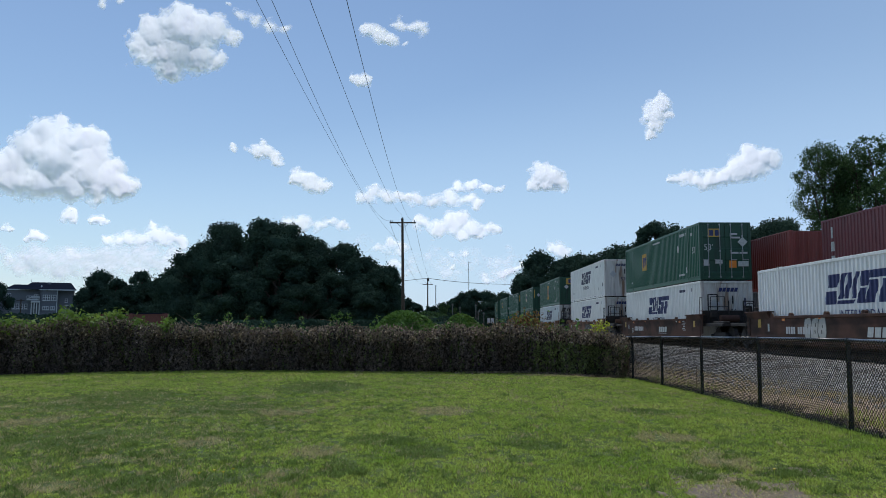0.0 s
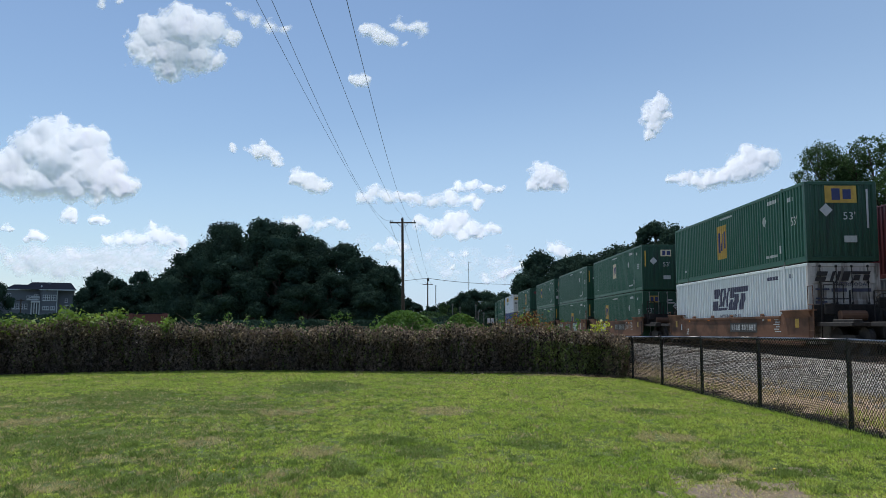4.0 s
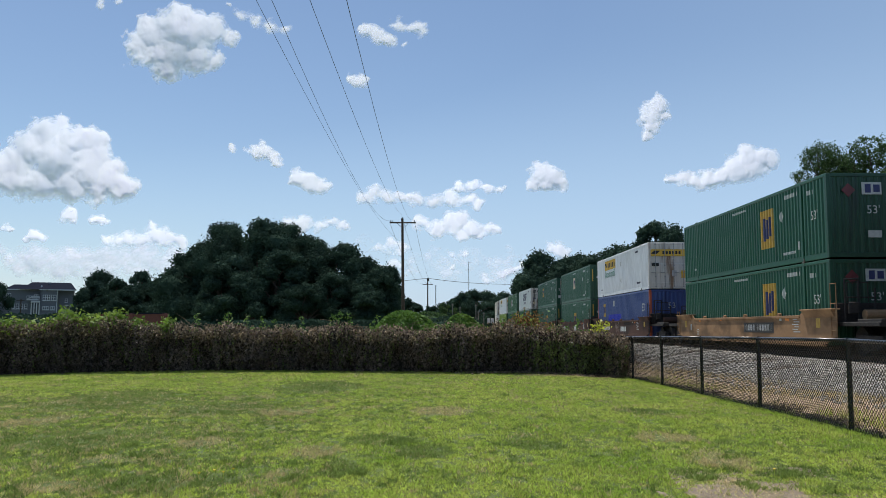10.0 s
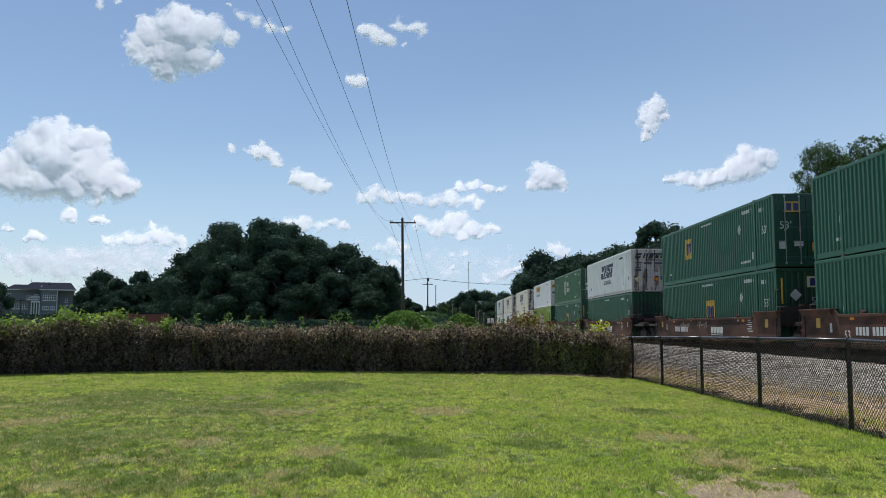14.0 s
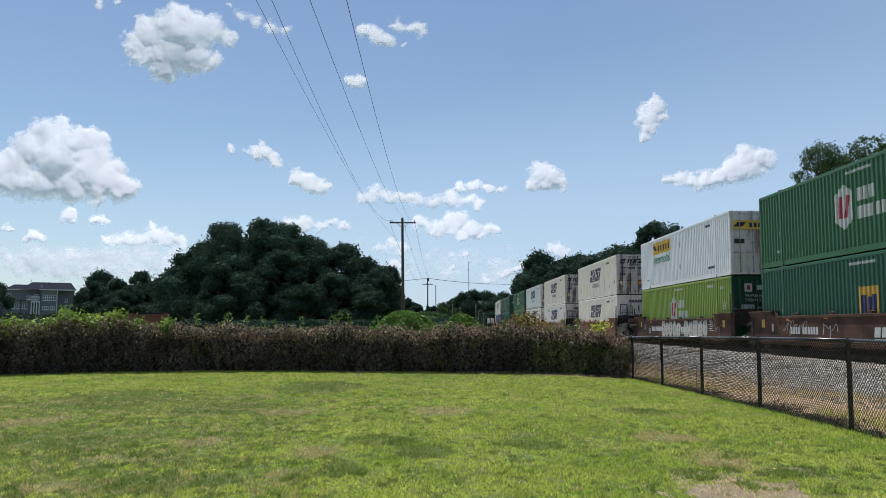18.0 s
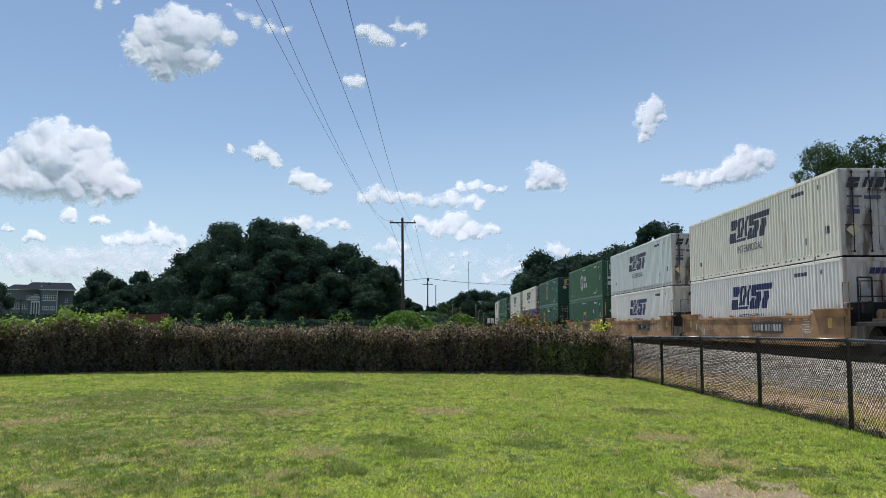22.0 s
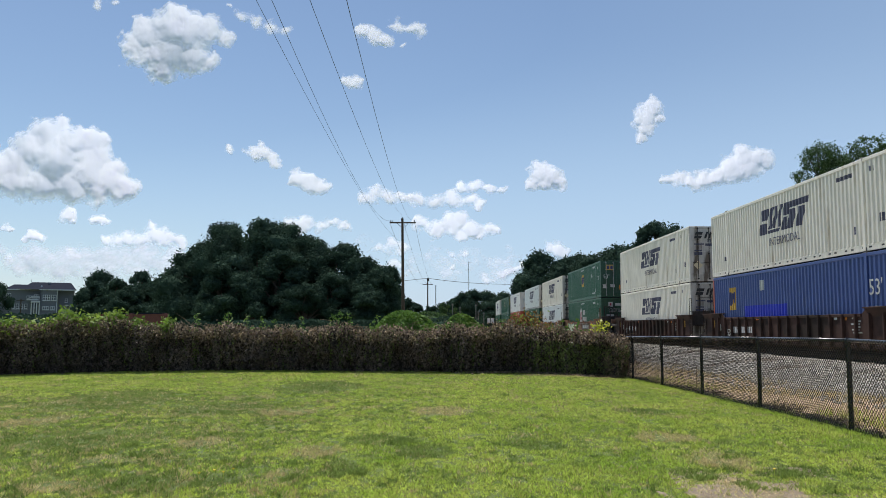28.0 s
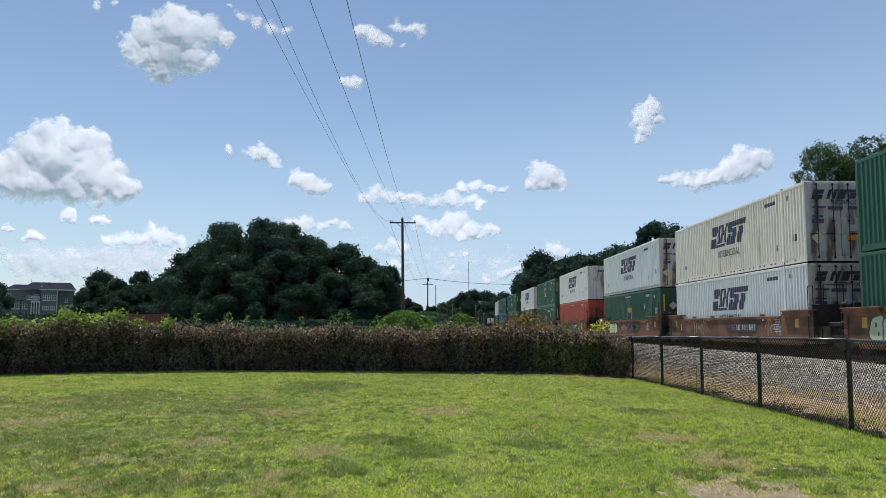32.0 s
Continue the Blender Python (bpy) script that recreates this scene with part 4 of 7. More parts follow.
    for i, (y, z, w, h) in enumerate(((-7.5, 1.06, 0.30, 0.32), (7.5, 1.06, 0.30, 0.32), (-5.0, 1.2, 0.3, 0.12), (-4.4, 1.2, 0.2, 0.08), (2.2, 1.25, 0.26, 0.1), (5.2, 1.2, 0.26, 0.1), (6.6, 0.9, 0.16, 0.3))):
        plate("reflector", "rf%d" % i, y, z, w, h, M_ORANGE if i in (2, 4, 5) else M_YELLOW_DULL if i < 2 else M_MARK)
    for i in range(6):
        plate("stencil", "st%d" % i, -5.8 + (i % 2) * 0.12, 0.75 + i * 0.09, 0.55 - (i % 3) * 0.1, 0.035, M_MARK)
    return c


def scrawl(c, seed, y, w, z=0.55, h=0.8, material=None):
    """Unreadable painted scrawl on a wagon's side."""
    rng = random.Random(seed)
    s = Shape()
    f1, f2, ph = rng.uniform(1.7, 3.9) * max(1.0, w), rng.uniform(1.6, 2.6) * max(1.0, w), rng.uniform(0, 6.28)
    m = int(30 * max(1.0, w))
    pts = []
    for k in range(m):
        t = k / (m - 1)
        loop = 0.5 + (0.20 + 0.16 * math.sin(9 * t + ph)) * math.sin(6.28 * f1 * t + ph) + 0.16 * math.sin(6.28 * f2 * 1.7 * t) * math.cos(5 * t + 2 * ph)
        pts.append(Vector((-1.506, y + w / 2 - w * t + 0.13 * min(1.0, h * 1.4) * math.cos(6.28 * f1 * t + ph + 0.7), z + h * loop)))
    for a, b in zip(pts, pts[1:]):
        d = b - a
        q = Vector((0, -d.z, d.y)).normalized() * (0.008 + 0.009 * abs(d.z) / (d.length + 1e-6))
        s.add([a - q, b - q, b + q, a + q], [(0, 1, 2, 3)])
    tagged(part("graffiti", s, material or M_GRAFFITI, c, "pale spray-painted scrawl"), kind="stuff")


def bubble_tag(c, seed, y, w, z, h, fill_mat):
    """Fat unreadable spray-painted shapes, pale with dark rims, on a wagon's side."""
    rng = random.Random(seed)
    rim, fill, slit = Shape(), Shape(), Shape()
    n = max(3, round(w / 0.75))
    for i in range(n):
        cy, cz = y + w / 2 - w * (i + 0.5) / n, z + h / 2 + rng.uniform(-0.06, 0.06) * h
        a, b = w / n * rng.uniform(0.56, 0.68), h * rng.uniform(0.44, 0.52)
        lean, tall, off = rng.uniform(-0.25, 0.1), rng.uniform(2.4, 4.5), -1.5035 - 0.0012 * i
        ph = rng.uniform(0, 6.28)

        def ring(k, x):
            out = []
            for q in range(22):
                t = q * math.pi / 11
                r = (abs(math.cos(t)) ** tall + abs(math.sin(t)) ** tall) ** (-1 / tall) * (1 + 0.07 * math.sin(3 * t + ph) + 0.05 * math.sin(5 * t + 2 * ph))
                out.append((x, cy + (k * a) * r * math.cos(t) + lean * b * r * math.sin(t), cz + (b - (1 - k) * a) * r * math.sin(t)))
            return out
        rim.add(ring(1.0, off), [tuple(range(22))])
        fill.add(ring(0.84, off - 0.0005), [tuple(range(22))])
        for dz in (rng.uniform(-0.3, -0.1), rng.uniform(0.1, 0.35)):
            yy, zz = cy + rng.uniform(-0.15, 0.15) * a, cz + dz * b
            slit.add([(off - 0.0010, yy - a * 0.10, zz - b * 0.16), (off - 0.0010, yy + a * 0.10, zz - b * 0.12), (off - 0.0010, yy + a * 0.07, zz + b * 0.16), (off - 0.0010, yy - a * 0.12, zz + b * 0.12)], [(0, 1, 2, 3)])
    for shape, mat, lab in ((rim, M_TAG_RIM, "dark rims of a spray-painted tag"), (fill, fill_mat, "pale fat spray-painted shapes"), (slit, M_TAG_RIM, "")):
        tagged(part("graffiti", shape, mat, c, lab), kind="stuff")


# the train, stack by stack from its head: place of the near end at the start, wagon, upper and lower load
LOADS = {
    "square_logo_door": (M_GREEN, "door", square_logo(3.0, True), "dark green corrugated container, doors toward the viewer, yellow logo", M_GREEN_SHADED, M_STEEL),
    "square_logo_door_mid": (M_GREEN, "door", square_logo(0.0, True), "dark green corrugated container with doors and a middle logo", M_GREEN_SHADED, M_STEEL),
    "square_logo": (M_GREEN, "nose", square_logo(0.1, True, stripes=True, panel=M_CREAM_DECAL), "dark green corrugated container with a square yellow logo", M_GREEN_SHADED, None),
    "square_logo_far": (M_GREEN, "nose", square_logo(None, True, stripes=True), "dark green corrugated container with placards on its end", M_GREEN_SHADED, None),
    "square_logo_big": (M_GREEN, "nose", square_logo(0.7, True, True, "wide"), "dark green corrugated container with a large yellow logo", M_GREEN_SHADED, None),
    "square_logo_white": (M_GREEN, "nose", square_logo(-2.9, True, True, "white"), "green corrugated container with a white sign on its end", M_GREEN_SHADED, None),
    "square_logo_low": (M_GREEN, "nose", square_logo(-0.2, True, True, stripes=True, sunk=True), "dark green lower container sunk in a wagon well", M_GREEN_SHADED, None),
    "green": (M_GREEN, "nose", plain_style, "plain dark green corrugated container, no logo", M_GREEN_SHADED, None),
    "navy_logo": (M_WHITE, "nose", navy_logo(), "white ribbed container with slanted navy logo, closed end", M_RUSTY_END, None),
    "navy_logo_dirty": (M_WHITE, "nose", navy_logo(True, True), "white ribbed container with rust-stained end", M_RUSTY_END, None),
    "navy_logo_door": (M_FROST, "door", navy_logo(True), "white ribbed container with grimy doors and slanted navy logo", M_GRIMY_END, M_STEEL_DARK),
    "cream_door": (M_CREAM, "door", navy_logo(True), "cream-white ribbed container with grimy weathered doors", M_GRIMY_END, M_STEEL_DARK),
    "cream": (M_CREAM, "nose", navy_logo(True), "cream-white ribbed container, slanted faded navy logo", None, None),
    "yellow_logo": (M_SILVER, "door", yellow_logo, "silver-white container with a yellow banner", M_RUSTY_END, M_STEEL),
    "hex_logo": (M_MID_GREEN, "door", hex_logo(1.1), "mid-green container with a white six-sided logo", M_GREEN_SHADED, M_STEEL),
    "hex_logo_low": (M_GREEN, "nose", hex_logo(1.1, True), "green lower container with a white pointed logo panel", M_GREEN_SHADED, None),
    "lime": (M_LIME, "nose", hex_logo(1.1, True), "lime green corrugated container with a white pointed logo", M_GREEN_SHADED, None),
    "blue": (M_BLUE, "nose", blue_style, "blue corrugated container with orange corner posts", None, None),
    "red": (M_RED, "nose", plain_style, "orange-red corrugated container in a wagon well", None, None),
}
T, B, M, K = M_CAR_TAN, M_CAR_BROWN, M_CAR_MAROON, M_CAR_DARK
TRAIN = [
    (-5.4, T, 0, "navy_logo", "navy_logo", "cc"), (18.2, M, 0, None, "navy_logo", "cc"), (41.67, M, 0, "square_logo_door", "navy_logo", "cc"), (65.02, B, 0, "navy_logo_dirty", "navy_logo", "cc"),
    (88.5, B, 0, "square_logo_big", "navy_logo_door", "cc"), (112.09, B, 0, "square_logo", "square_logo_door", "cj"), (131.37, B, 0, "square_logo_far", "square_logo_low", "jj"), (150.97, B, 0, "square_logo_door", "square_logo_far", "jc"),
    (174.43, T, 0, "square_logo_white", "square_logo_white", "cc"), (198.04, M, 0, "yellow_logo", "blue", "cj"), (217.40, M, 0, "square_logo", "square_logo_low", "jj"), (236.85, M, 0, "square_logo_door", "square_logo_low", "jc"),
    (260.51, M, 0, "navy_logo_door", "green", "cj"), (279.84, M, 0, "hex_logo", "square_logo_low", "jj"), (299.40, M, 0, "yellow_logo", "lime", "jc"), (322.83, B, 0, "cream_door", "cream", "cc"),
    (346.60, T, 0, "cream_door", "navy_logo", "cj"), (366.03, T, 0, "navy_logo_door", "navy_logo", "jj"), (385.39, T, 0, "hex_logo", "square_logo_low", "jc"), (409.05, K, 1, "square_logo_big", "square_logo_door", "cj"),
    (428.57, K, 1, "cream_door", "blue", "jj"), (448.17, K, 1, "cream_door", "cream_door", "jc"), (471.4, B, 0, "square_logo_door_mid", "hex_logo_low", "cj"), (491.16, B, 0, "cream_door", "navy_logo_door", "jj"),
    (510.59, B, 0, "navy_logo_door", "square_logo_low", "jc"), (533.60, B, 0, "navy_logo_dirty", "red", "cj"), (553.05, B, 0, "square_logo", "square_logo_low", "jj"), (572.50, B, 0, "navy_logo", "green", "jc"),
    (596.0, M, 0, "square_logo", "square_logo_low", "cj"), (615.45, M, 0, "square_logo_door", "blue", "jj"), (634.9, M, 0, "yellow_logo", "green", "jc"), (658.4, M, 0, "navy_logo", "navy_logo", "cc"),
]
# graffiti by wagon: place along the side, width, height, size, bold
SCRAWLS = {0: ((1.0, 2.0, 0.5, 0.8, False),), 1: ((2.6, 1.6, 0.4, 0.95, True),), 3: ((4.0, 1.4, 0.6, 0.6, False),), 5: ((3.5, 1.8, 0.45, 0.8, True), (-4.5, 1.2, 0.6, 0.6, False)),
           6: ((5.5, 2.1, 0.38, 0.92, True), (-2.85, 2.4, 0.36, 0.95, True)), 7: ((0.6, 1.6, 0.5, 0.8, False), (-5.2, 2.0, 0.5, 0.7, False)), 11: ((3.2, 1.6, 0.8, 0.4, False), (0.4, 1.4, 0.8, 0.4, False)),
           9: ((0.2, 1.0, 0.35, 0.95, False),), 13: ((4.6, 1.8, 0.5, 0.8, False), (2.0, 1.0, 0.4, 0.9, False), (-2.8, 2.0, 0.6, 0.7, False)), 14: ((1.0, 3.6, 0.30, 1.02, True), (-3.35, 3.8, 0.30, 1.02, True), (-6.6, 1.0, 0.4, 0.8, False)),
           16: ((5.0, 3.2, 0.45, 0.8, False), (-2.1, 3.0, 1.08, 0.24, False), (-5.7, 1.0, 0.5, 0.5, False)), 17: ((4.4, 2.4, 0.5, 0.8, False), (-4.9, 2.0, 0.5, 0.8, False)), 18: ((4.0, 1.8, 0.5, 0.8, False), (-4.8, 2.4, 0.45, 0.8, False)),
           22: ((5.4, 3.5, 0.35, 0.95, True), (2.1, 2.4, 0.5, 0.8, False), (-1.4, 3.4, 1.0, 0.3, False), (-6.2, 1.4, 0.5, 0.8, False)), 23: ((3.6, 2.0, 0.5, 0.8, False), (-5.4, 1.4, 0.5, 0.8, False)),
           24: ((4.0, 2.4, 0.4, 0.85, True), (0.6, 2.0, 0.5, 0.7, False))}
SPEED, SLOWING = 14.735, 0.0197
MOVERS = []
PROTO = {}


def load(kind):
    """A container of that kind: the first is built, the others are copies."""
    if kind not in PROTO:
        p, end, style, label, em, dark = LOADS[kind]
        PROTO[kind] = container(p, end, style, label, em, dark=dark, post_mat=M_ORANGE_POST if kind == "blue" else None, rail_mat=M_GREY_RAIL if kind == "navy_logo_door" else None)
        return PROTO[kind]
    return copy_thing(PROTO[kind], Matrix.Identity(4))


def build_train():
    for i, (s0, mat, rib, up, low, ends) in enumerate(TRAIN):
        gaps = [1.65 if e == "j" else 3.65 for e in ends]
        look_word = {T: "tan", B: "rust-brown", M: "dark maroon", K: "blackish brown"}[mat]
        w = wagon(mat, rib, gaps[0], gaps[1], look_word + (" ribbed" if rib else "") + " steel well wagon carrying stacked containers", i)
        if mat is M and not rib:
            # a maker's name, as plain leaning blocks
            sgn = Shape()
            for q in range(4):
                y = -1.0 - q * 0.42
                sgn.add([(-1.508, y + 0.14, 0.62), (-1.508, y - 0.20, 0.62), (-1.508, y - 0.26, 0.92), (-1.508, y + 0.08, 0.92)], [(0, 1, 2, 3)])
            sgn.add([(-1.508, -0.85, 0.54), (-1.508, -2.45, 0.54), (-1.508, -2.45, 0.57), (-1.508, -0.85, 0.57)], [(0, 1, 2, 3)])
            tagged(part("logo_mark", sgn, M_MARK, w, "white leaning logo blocks"), kind="stuff")
        for y, wide, z, h, fill in SCRAWLS.get(i, ()):
            if fill:
                bubble_tag(w, i * 7 + int(y * 3), y, wide, z, h, {6: M_TAG_TEAL, 22: M_TAG_GREEN, 24: M_TAG_GREEN}.get(i, M_GRAFFITI))
            else:
                scrawl(w, i * 7 + int(y * 3), y, wide, z, h, M_CHALK)
        MOVERS.append((w, s0 + LEN / 2, RAIL_Z))
        if low:
            MOVERS.append((load(low), s0 + LEN / 2, RAIL_Z + 0.318))
        if up:
            MOVERS.append((load(up), s0 + LEN / 2, RAIL_Z + 0.345 + HIGH + 0.028))


build_train()


# ---------------------------------------------------------------- chain-link fence
def build_fence():
    f = thing("chain_link_fence", "black vinyl-coated chain-link fence beside the gravel", "fence")
    y0, y1, h = 1.56, 23.6, 1.18
    base = lambda y: float(ground_height(FENCE_X, y)) - 0.01
    y = y0
    posts = []
    while y < y1:
        posts.append(y)
        y += 3.048
    posts[-1] = min(posts[-1], 22.9)
    for p in posts:
        z = base(p)
        o = part("post", Shape().tube((FENCE_X, p, z - 0.3), (FENCE_X, p, z + h - 0.045), 0.031, 16), M_VINYL, f, smooth=False)
        part("post_cap", Shape().tube((FENCE_X, p, z + h - 0.075), (FENCE_X, p, z + h - 0.04), 0.036, 16).tube((FENCE_X, p, z + h - 0.04), (FENCE_X, p, z + h + 0.010), 0.034, 16, 0.024), M_VINYL, o)
        for k in (0.15, 0.55, 0.95):
            part("tie_band", Shape().tube((FENCE_X, p, z + k), (FENCE_X, p, z + k + 0.025), 0.034, 10), M_VINYL, o)
    for a, b in zip(posts, posts[1:] + [y1]):
        part("top_rail", Shape().tube((FENCE_X, a, base(a) + h - 0.02), (FENCE_X, b, base(b) + h - 0.02), 0.024, 20), M_VINYL_RAIL, f, "glossy black top rail", smooth=True)
    part("tension_wire", Shape().path([(FENCE_X - 0.035, p, base(p) + 0.05) for p in posts + [y1]], 0.004, 5), M_VINYL, f)
    # woven wires: both diagonals, each leaning a little in or out
    rows = []
    gap, r, hh = 0.063, 0.0026, h - 0.03
    n = int((y1 - y0 + hh) / gap)
    for way in (1, -1):
        for i in range(n):
            a = y0 - hh + i * gap if way > 0 else y0 + i * gap
            for k in range(4):
                u0, u1 = k / 4, (k + 1) / 4
                p0 = a + way * hh * u0 + (0 if way > 0 else 0)
                p1 = a + way * hh * u1
                if not (y0 <= min(p0, p1) and max(p0, p1) <= y1):
                    continue
                x = FENCE_X - 0.034 + way * 0.003
                A = Vector((x, p0, base(p0) + 0.02 + hh * u0))
                Bq = Vector((x, p1, base(p1) + 0.02 + hh * u1))
                d = (Bq - A).normalized()
                s1 = d.cross(Vector((1, 0, 0))) * r
                s2 = Vector((r, 0, 0))
                ring = [s1 + s2, s1 - s2, -s1 - s2, -s1 + s2]
                for q in range(4):
                    e, g = ring[q], ring[(q + 1) % 4]
                    rows.append([A + e, A + g, Bq + g, Bq + e])
    me = quads("wire_mesh", [[tuple(p) for p in q] for q in rows])
    part("wire_mesh", me, M_VINYL, f, "diamond wire mesh")


build_fence()


# ---------------------------------------------------------------- overgrown hedge
def build_hedge():
    rng = np.random.default_rng(5)
    hd = thing("hedge", "overgrown fence hedge of withered brown and green vines", "hedge")
    x0, x1 = -20.0, 5.16

    def top(x):
        return (1.12 + 0.05 * np.sin(x * 1.7) + 0.05 * np.sin(x * 4.1 + 1) + 0.22 * step(-7.2, -8.6, x) + 0.14 * np.exp(-((x - 2.25) / 0.7) ** 2)
                - 0.14 * step(4.0, 5, x))
    # dark sheet behind the leaves, for the stems and the shade between them
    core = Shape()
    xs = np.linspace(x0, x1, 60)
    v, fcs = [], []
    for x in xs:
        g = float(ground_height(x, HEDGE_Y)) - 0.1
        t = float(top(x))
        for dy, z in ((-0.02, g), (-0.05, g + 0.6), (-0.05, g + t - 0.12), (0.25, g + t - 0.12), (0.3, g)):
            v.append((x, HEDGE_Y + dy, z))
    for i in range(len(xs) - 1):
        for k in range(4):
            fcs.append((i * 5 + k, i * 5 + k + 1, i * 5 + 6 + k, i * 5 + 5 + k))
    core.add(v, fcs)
    part("core", core, M_TWIG, hd, "dark sheet for stems and inner shade")

    def leaves(n, size, lo, hi, front, spread, seed, left=None, strands=3300):
        r = np.random.default_rng(seed)
        # the growth hangs in strands: each has its own place, depth and lower end, with dark gaps between them
        sx = r.uniform(x0 if left is None else left, x1, strands)
        depth = r.normal(0, spread, strands)
        foot = r.uniform(-0.15, 0.62, strands) ** 2
        k = r.integers(0, strands, n)
        u = hi - (hi - lo) * r.uniform(0, 1, n) ** 0.9
        s = u > foot[k]
        k, u = k[s], u[s]
        n = len(k)
        x = sx[k] + r.normal(0, 0.018, n) + 0.05 * np.sin(u * 4 + k)
        lump = 0.14 * np.sin(x * 2.3 + 3 * u) + 0.10 * np.sin(x * 5.7 - 2 * u) + 0.05 * np.sin(x * 13 + 4 * u)
        g = ground_height(x, HEDGE_Y)
        z = g + top(x) * u + r.normal(0, 0.04, n)
        y = HEDGE_Y + front - 0.18 * np.clip(u, 0, 1) - lump * 0.8 + depth[k] + r.normal(0, 0.02, n)
        c = np.stack([x, y, np.maximum(z, g + 0.02)], 1)
        out = np.tile(np.array([0, -0.7, 0.0]), (n, 1))
        return leaf_cards(r, c, size, 0.1, out=out, hang=1.3)
    part("withered_leaves", quads("withered_leaves", leaves(98000, 0.036, 0.0, 1.04, -0.20, 0.11, 1)), M_DEAD_SHADED, hd, "withered brown leaves")
    part("green_leaves", quads("green_leaves", leaves(8000, 0.038, 0.0, 1.04, -0.24, 0.1, 2, strands=420)), M_HEDGE_GREEN, hd, "dull green leaves")
    part("crest_leaves", quads("crest_leaves", np.concatenate([leaves(16000, 0.033, 0.80, 1.06, -0.16, 0.2, 3), leaves(4600, 0.038, 0.96, 1.15, -0.05, 0.22, 4)])), M_PALE_LIT, hd, "dry leaves along the crest")
    part("olive_leaves", quads("olive_leaves", leaves(4600, 0.036, 0.02, 0.80, -0.34, 0.07, 7, 2.5, 260)), M_OLIVE, hd, "olive leaves low on the hedge")
    part("end_leaves", quads("end_leaves", leaves(2600, 0.034, 0.0, 1.0, -0.34, 0.07, 9, 4.5, 150)), M_PALE_LIT, hd, "bleached leaves at the open end")
    # a loose rusty shrub that leans out over the crest
    lf, stems = [], Shape()
    for k in range(46):
        x = 2.2 + rng.normal(0, 0.42)
        a = Vector((x, HEDGE_Y + rng.normal(0, 0.15), float(ground_height(x, HEDGE_Y)) + 1.0))
        b = a + Vector((rng.normal(0.05, 0.22), rng.normal(0, 0.12), rng.uniform(0.18, 0.66) * math.exp(-((x - 2.3) / 0.75) ** 2) + 0.12))
        stems.tube(a, b, 0.007, 4, 0.003)
        for q in range(26):
            lf.append(tuple(a.lerp(b, rng.uniform(0.25, 1.05)) + Vector(rng.normal(0, 0.06, 3))))
    lf = np.array(lf)
    pick = rng.uniform(0, 1, len(lf))
    part("rusty_leaves", quads("rusty_leaves", leaf_cards(rng, lf[pick < 0.74], 0.048, 0.5)), M_RUSTY, hd, "rust-brown shrub leaves")
    part("shrub_leaves", quads("shrub_leaves", leaf_cards(rng, lf[pick >= 0.74], 0.045, 0.5)), M_VINE, hd, "olive shrub leaves")
    tagged(part("shrub_stem", stems, M_TWIG, hd), kind="stuff")
    # dead leaves fallen along the foot, thickest at the open end
    n = 5200
    x = x1 - 0.05 - np.abs(rng.normal(0, 1.9, n))
    y = HEDGE_Y - 0.30 - np.abs(rng.normal(0, 0.20, n)) * (1 + 0.5 * np.sin(x * 2.1))
    part("leaf_litter", quads("leaf_litter", leaf_cards(rng, np.stack([x, y, ground_height(x, y) + rng.uniform(0.01, 0.05, n)], 1), 0.034, 1.6)), M_PALE_LIT, hd, "fallen dry leaves")
    # dry runners tangled over the crest and hanging at the open end
    runners = Shape()
    for k in range(2500):
        tail = k >= 2120
        x = rng.uniform(4.75, 5.2) if tail else rng.uniform(x0, x1)
        g = float(ground_height(x, HEDGE_Y))
        a = Vector((x, HEDGE_Y - 0.3 + rng.normal(0, 0.12), g + float(top(x)) * (rng.uniform(0.3, 1.0) if tail else rng.uniform(0.80, 1.08))))
        d = Vector((rng.normal(0, 0.16), rng.normal(0, 0.06), rng.normal(-0.2, 0.1) if tail else rng.normal(0.0, 0.07)))
        b = a + d + Vector((0, 0, 0.04))
        e = a + d * 1.9 - Vector((0, 0, 0.02))
        runners.tube(a, b, 0.006, 3, 0.005, False).tube(b, e, 0.005, 3, 0.002, False)
    tagged(part("dry_runner", runners, M_RUNNER, hd, "dry tan runners"), kind="stuff")
    # upright weeds that stand over the crest, leaves in pairs up each stem
    tall = [-7.0, -6.22, -6.05, -5.6, -5.05, -4.9, -3.97, -3.2, -2.95, -2.65, -2.0, -1.2, -0.4, 0.5, 3.3, 3.8]
    sx = np.concatenate([tall, rng.uniform(-13.5, -8.0, 22), rng.uniform(-8, 4.5, 46)])
    pts, lf = Shape(), []
    for i, x in enumerate(sx):
        g = float(ground_height(x, HEDGE_Y))
        hgt = rng.uniform(0.30, 0.52) if i < len(tall) else rng.uniform(0.06, 0.24)
        a = Vector((x, HEDGE_Y + rng.uniform(-0.3, 0.2), g + float(top(x)) - 0.1))
        b = a + Vector((rng.normal(0, 0.07), rng.normal(0, 0.05), hgt + 0.1))
        pts.tube(a, b, 0.006, 4, 0.003)
        for k in range(int(10 + hgt * 60)):
            u = rng.uniform(0.15, 1)
            spread = 0.075 * (1.15 - u) + 0.015
            lf.append(a.lerp(b, u) + Vector((rng.normal(0, spread), rng.normal(0, spread), rng.normal(0, 0.02))))
    tagged(part("weed_stem", pts, M_TWIG, hd), kind="stuff")
    part("weed_leaves", quads("weed_leaves", leaf_cards(rng, np.array([tuple(p) for p in lf]), 0.043, 0.5)), M_KUDZU, hd, "fresh green weeds")
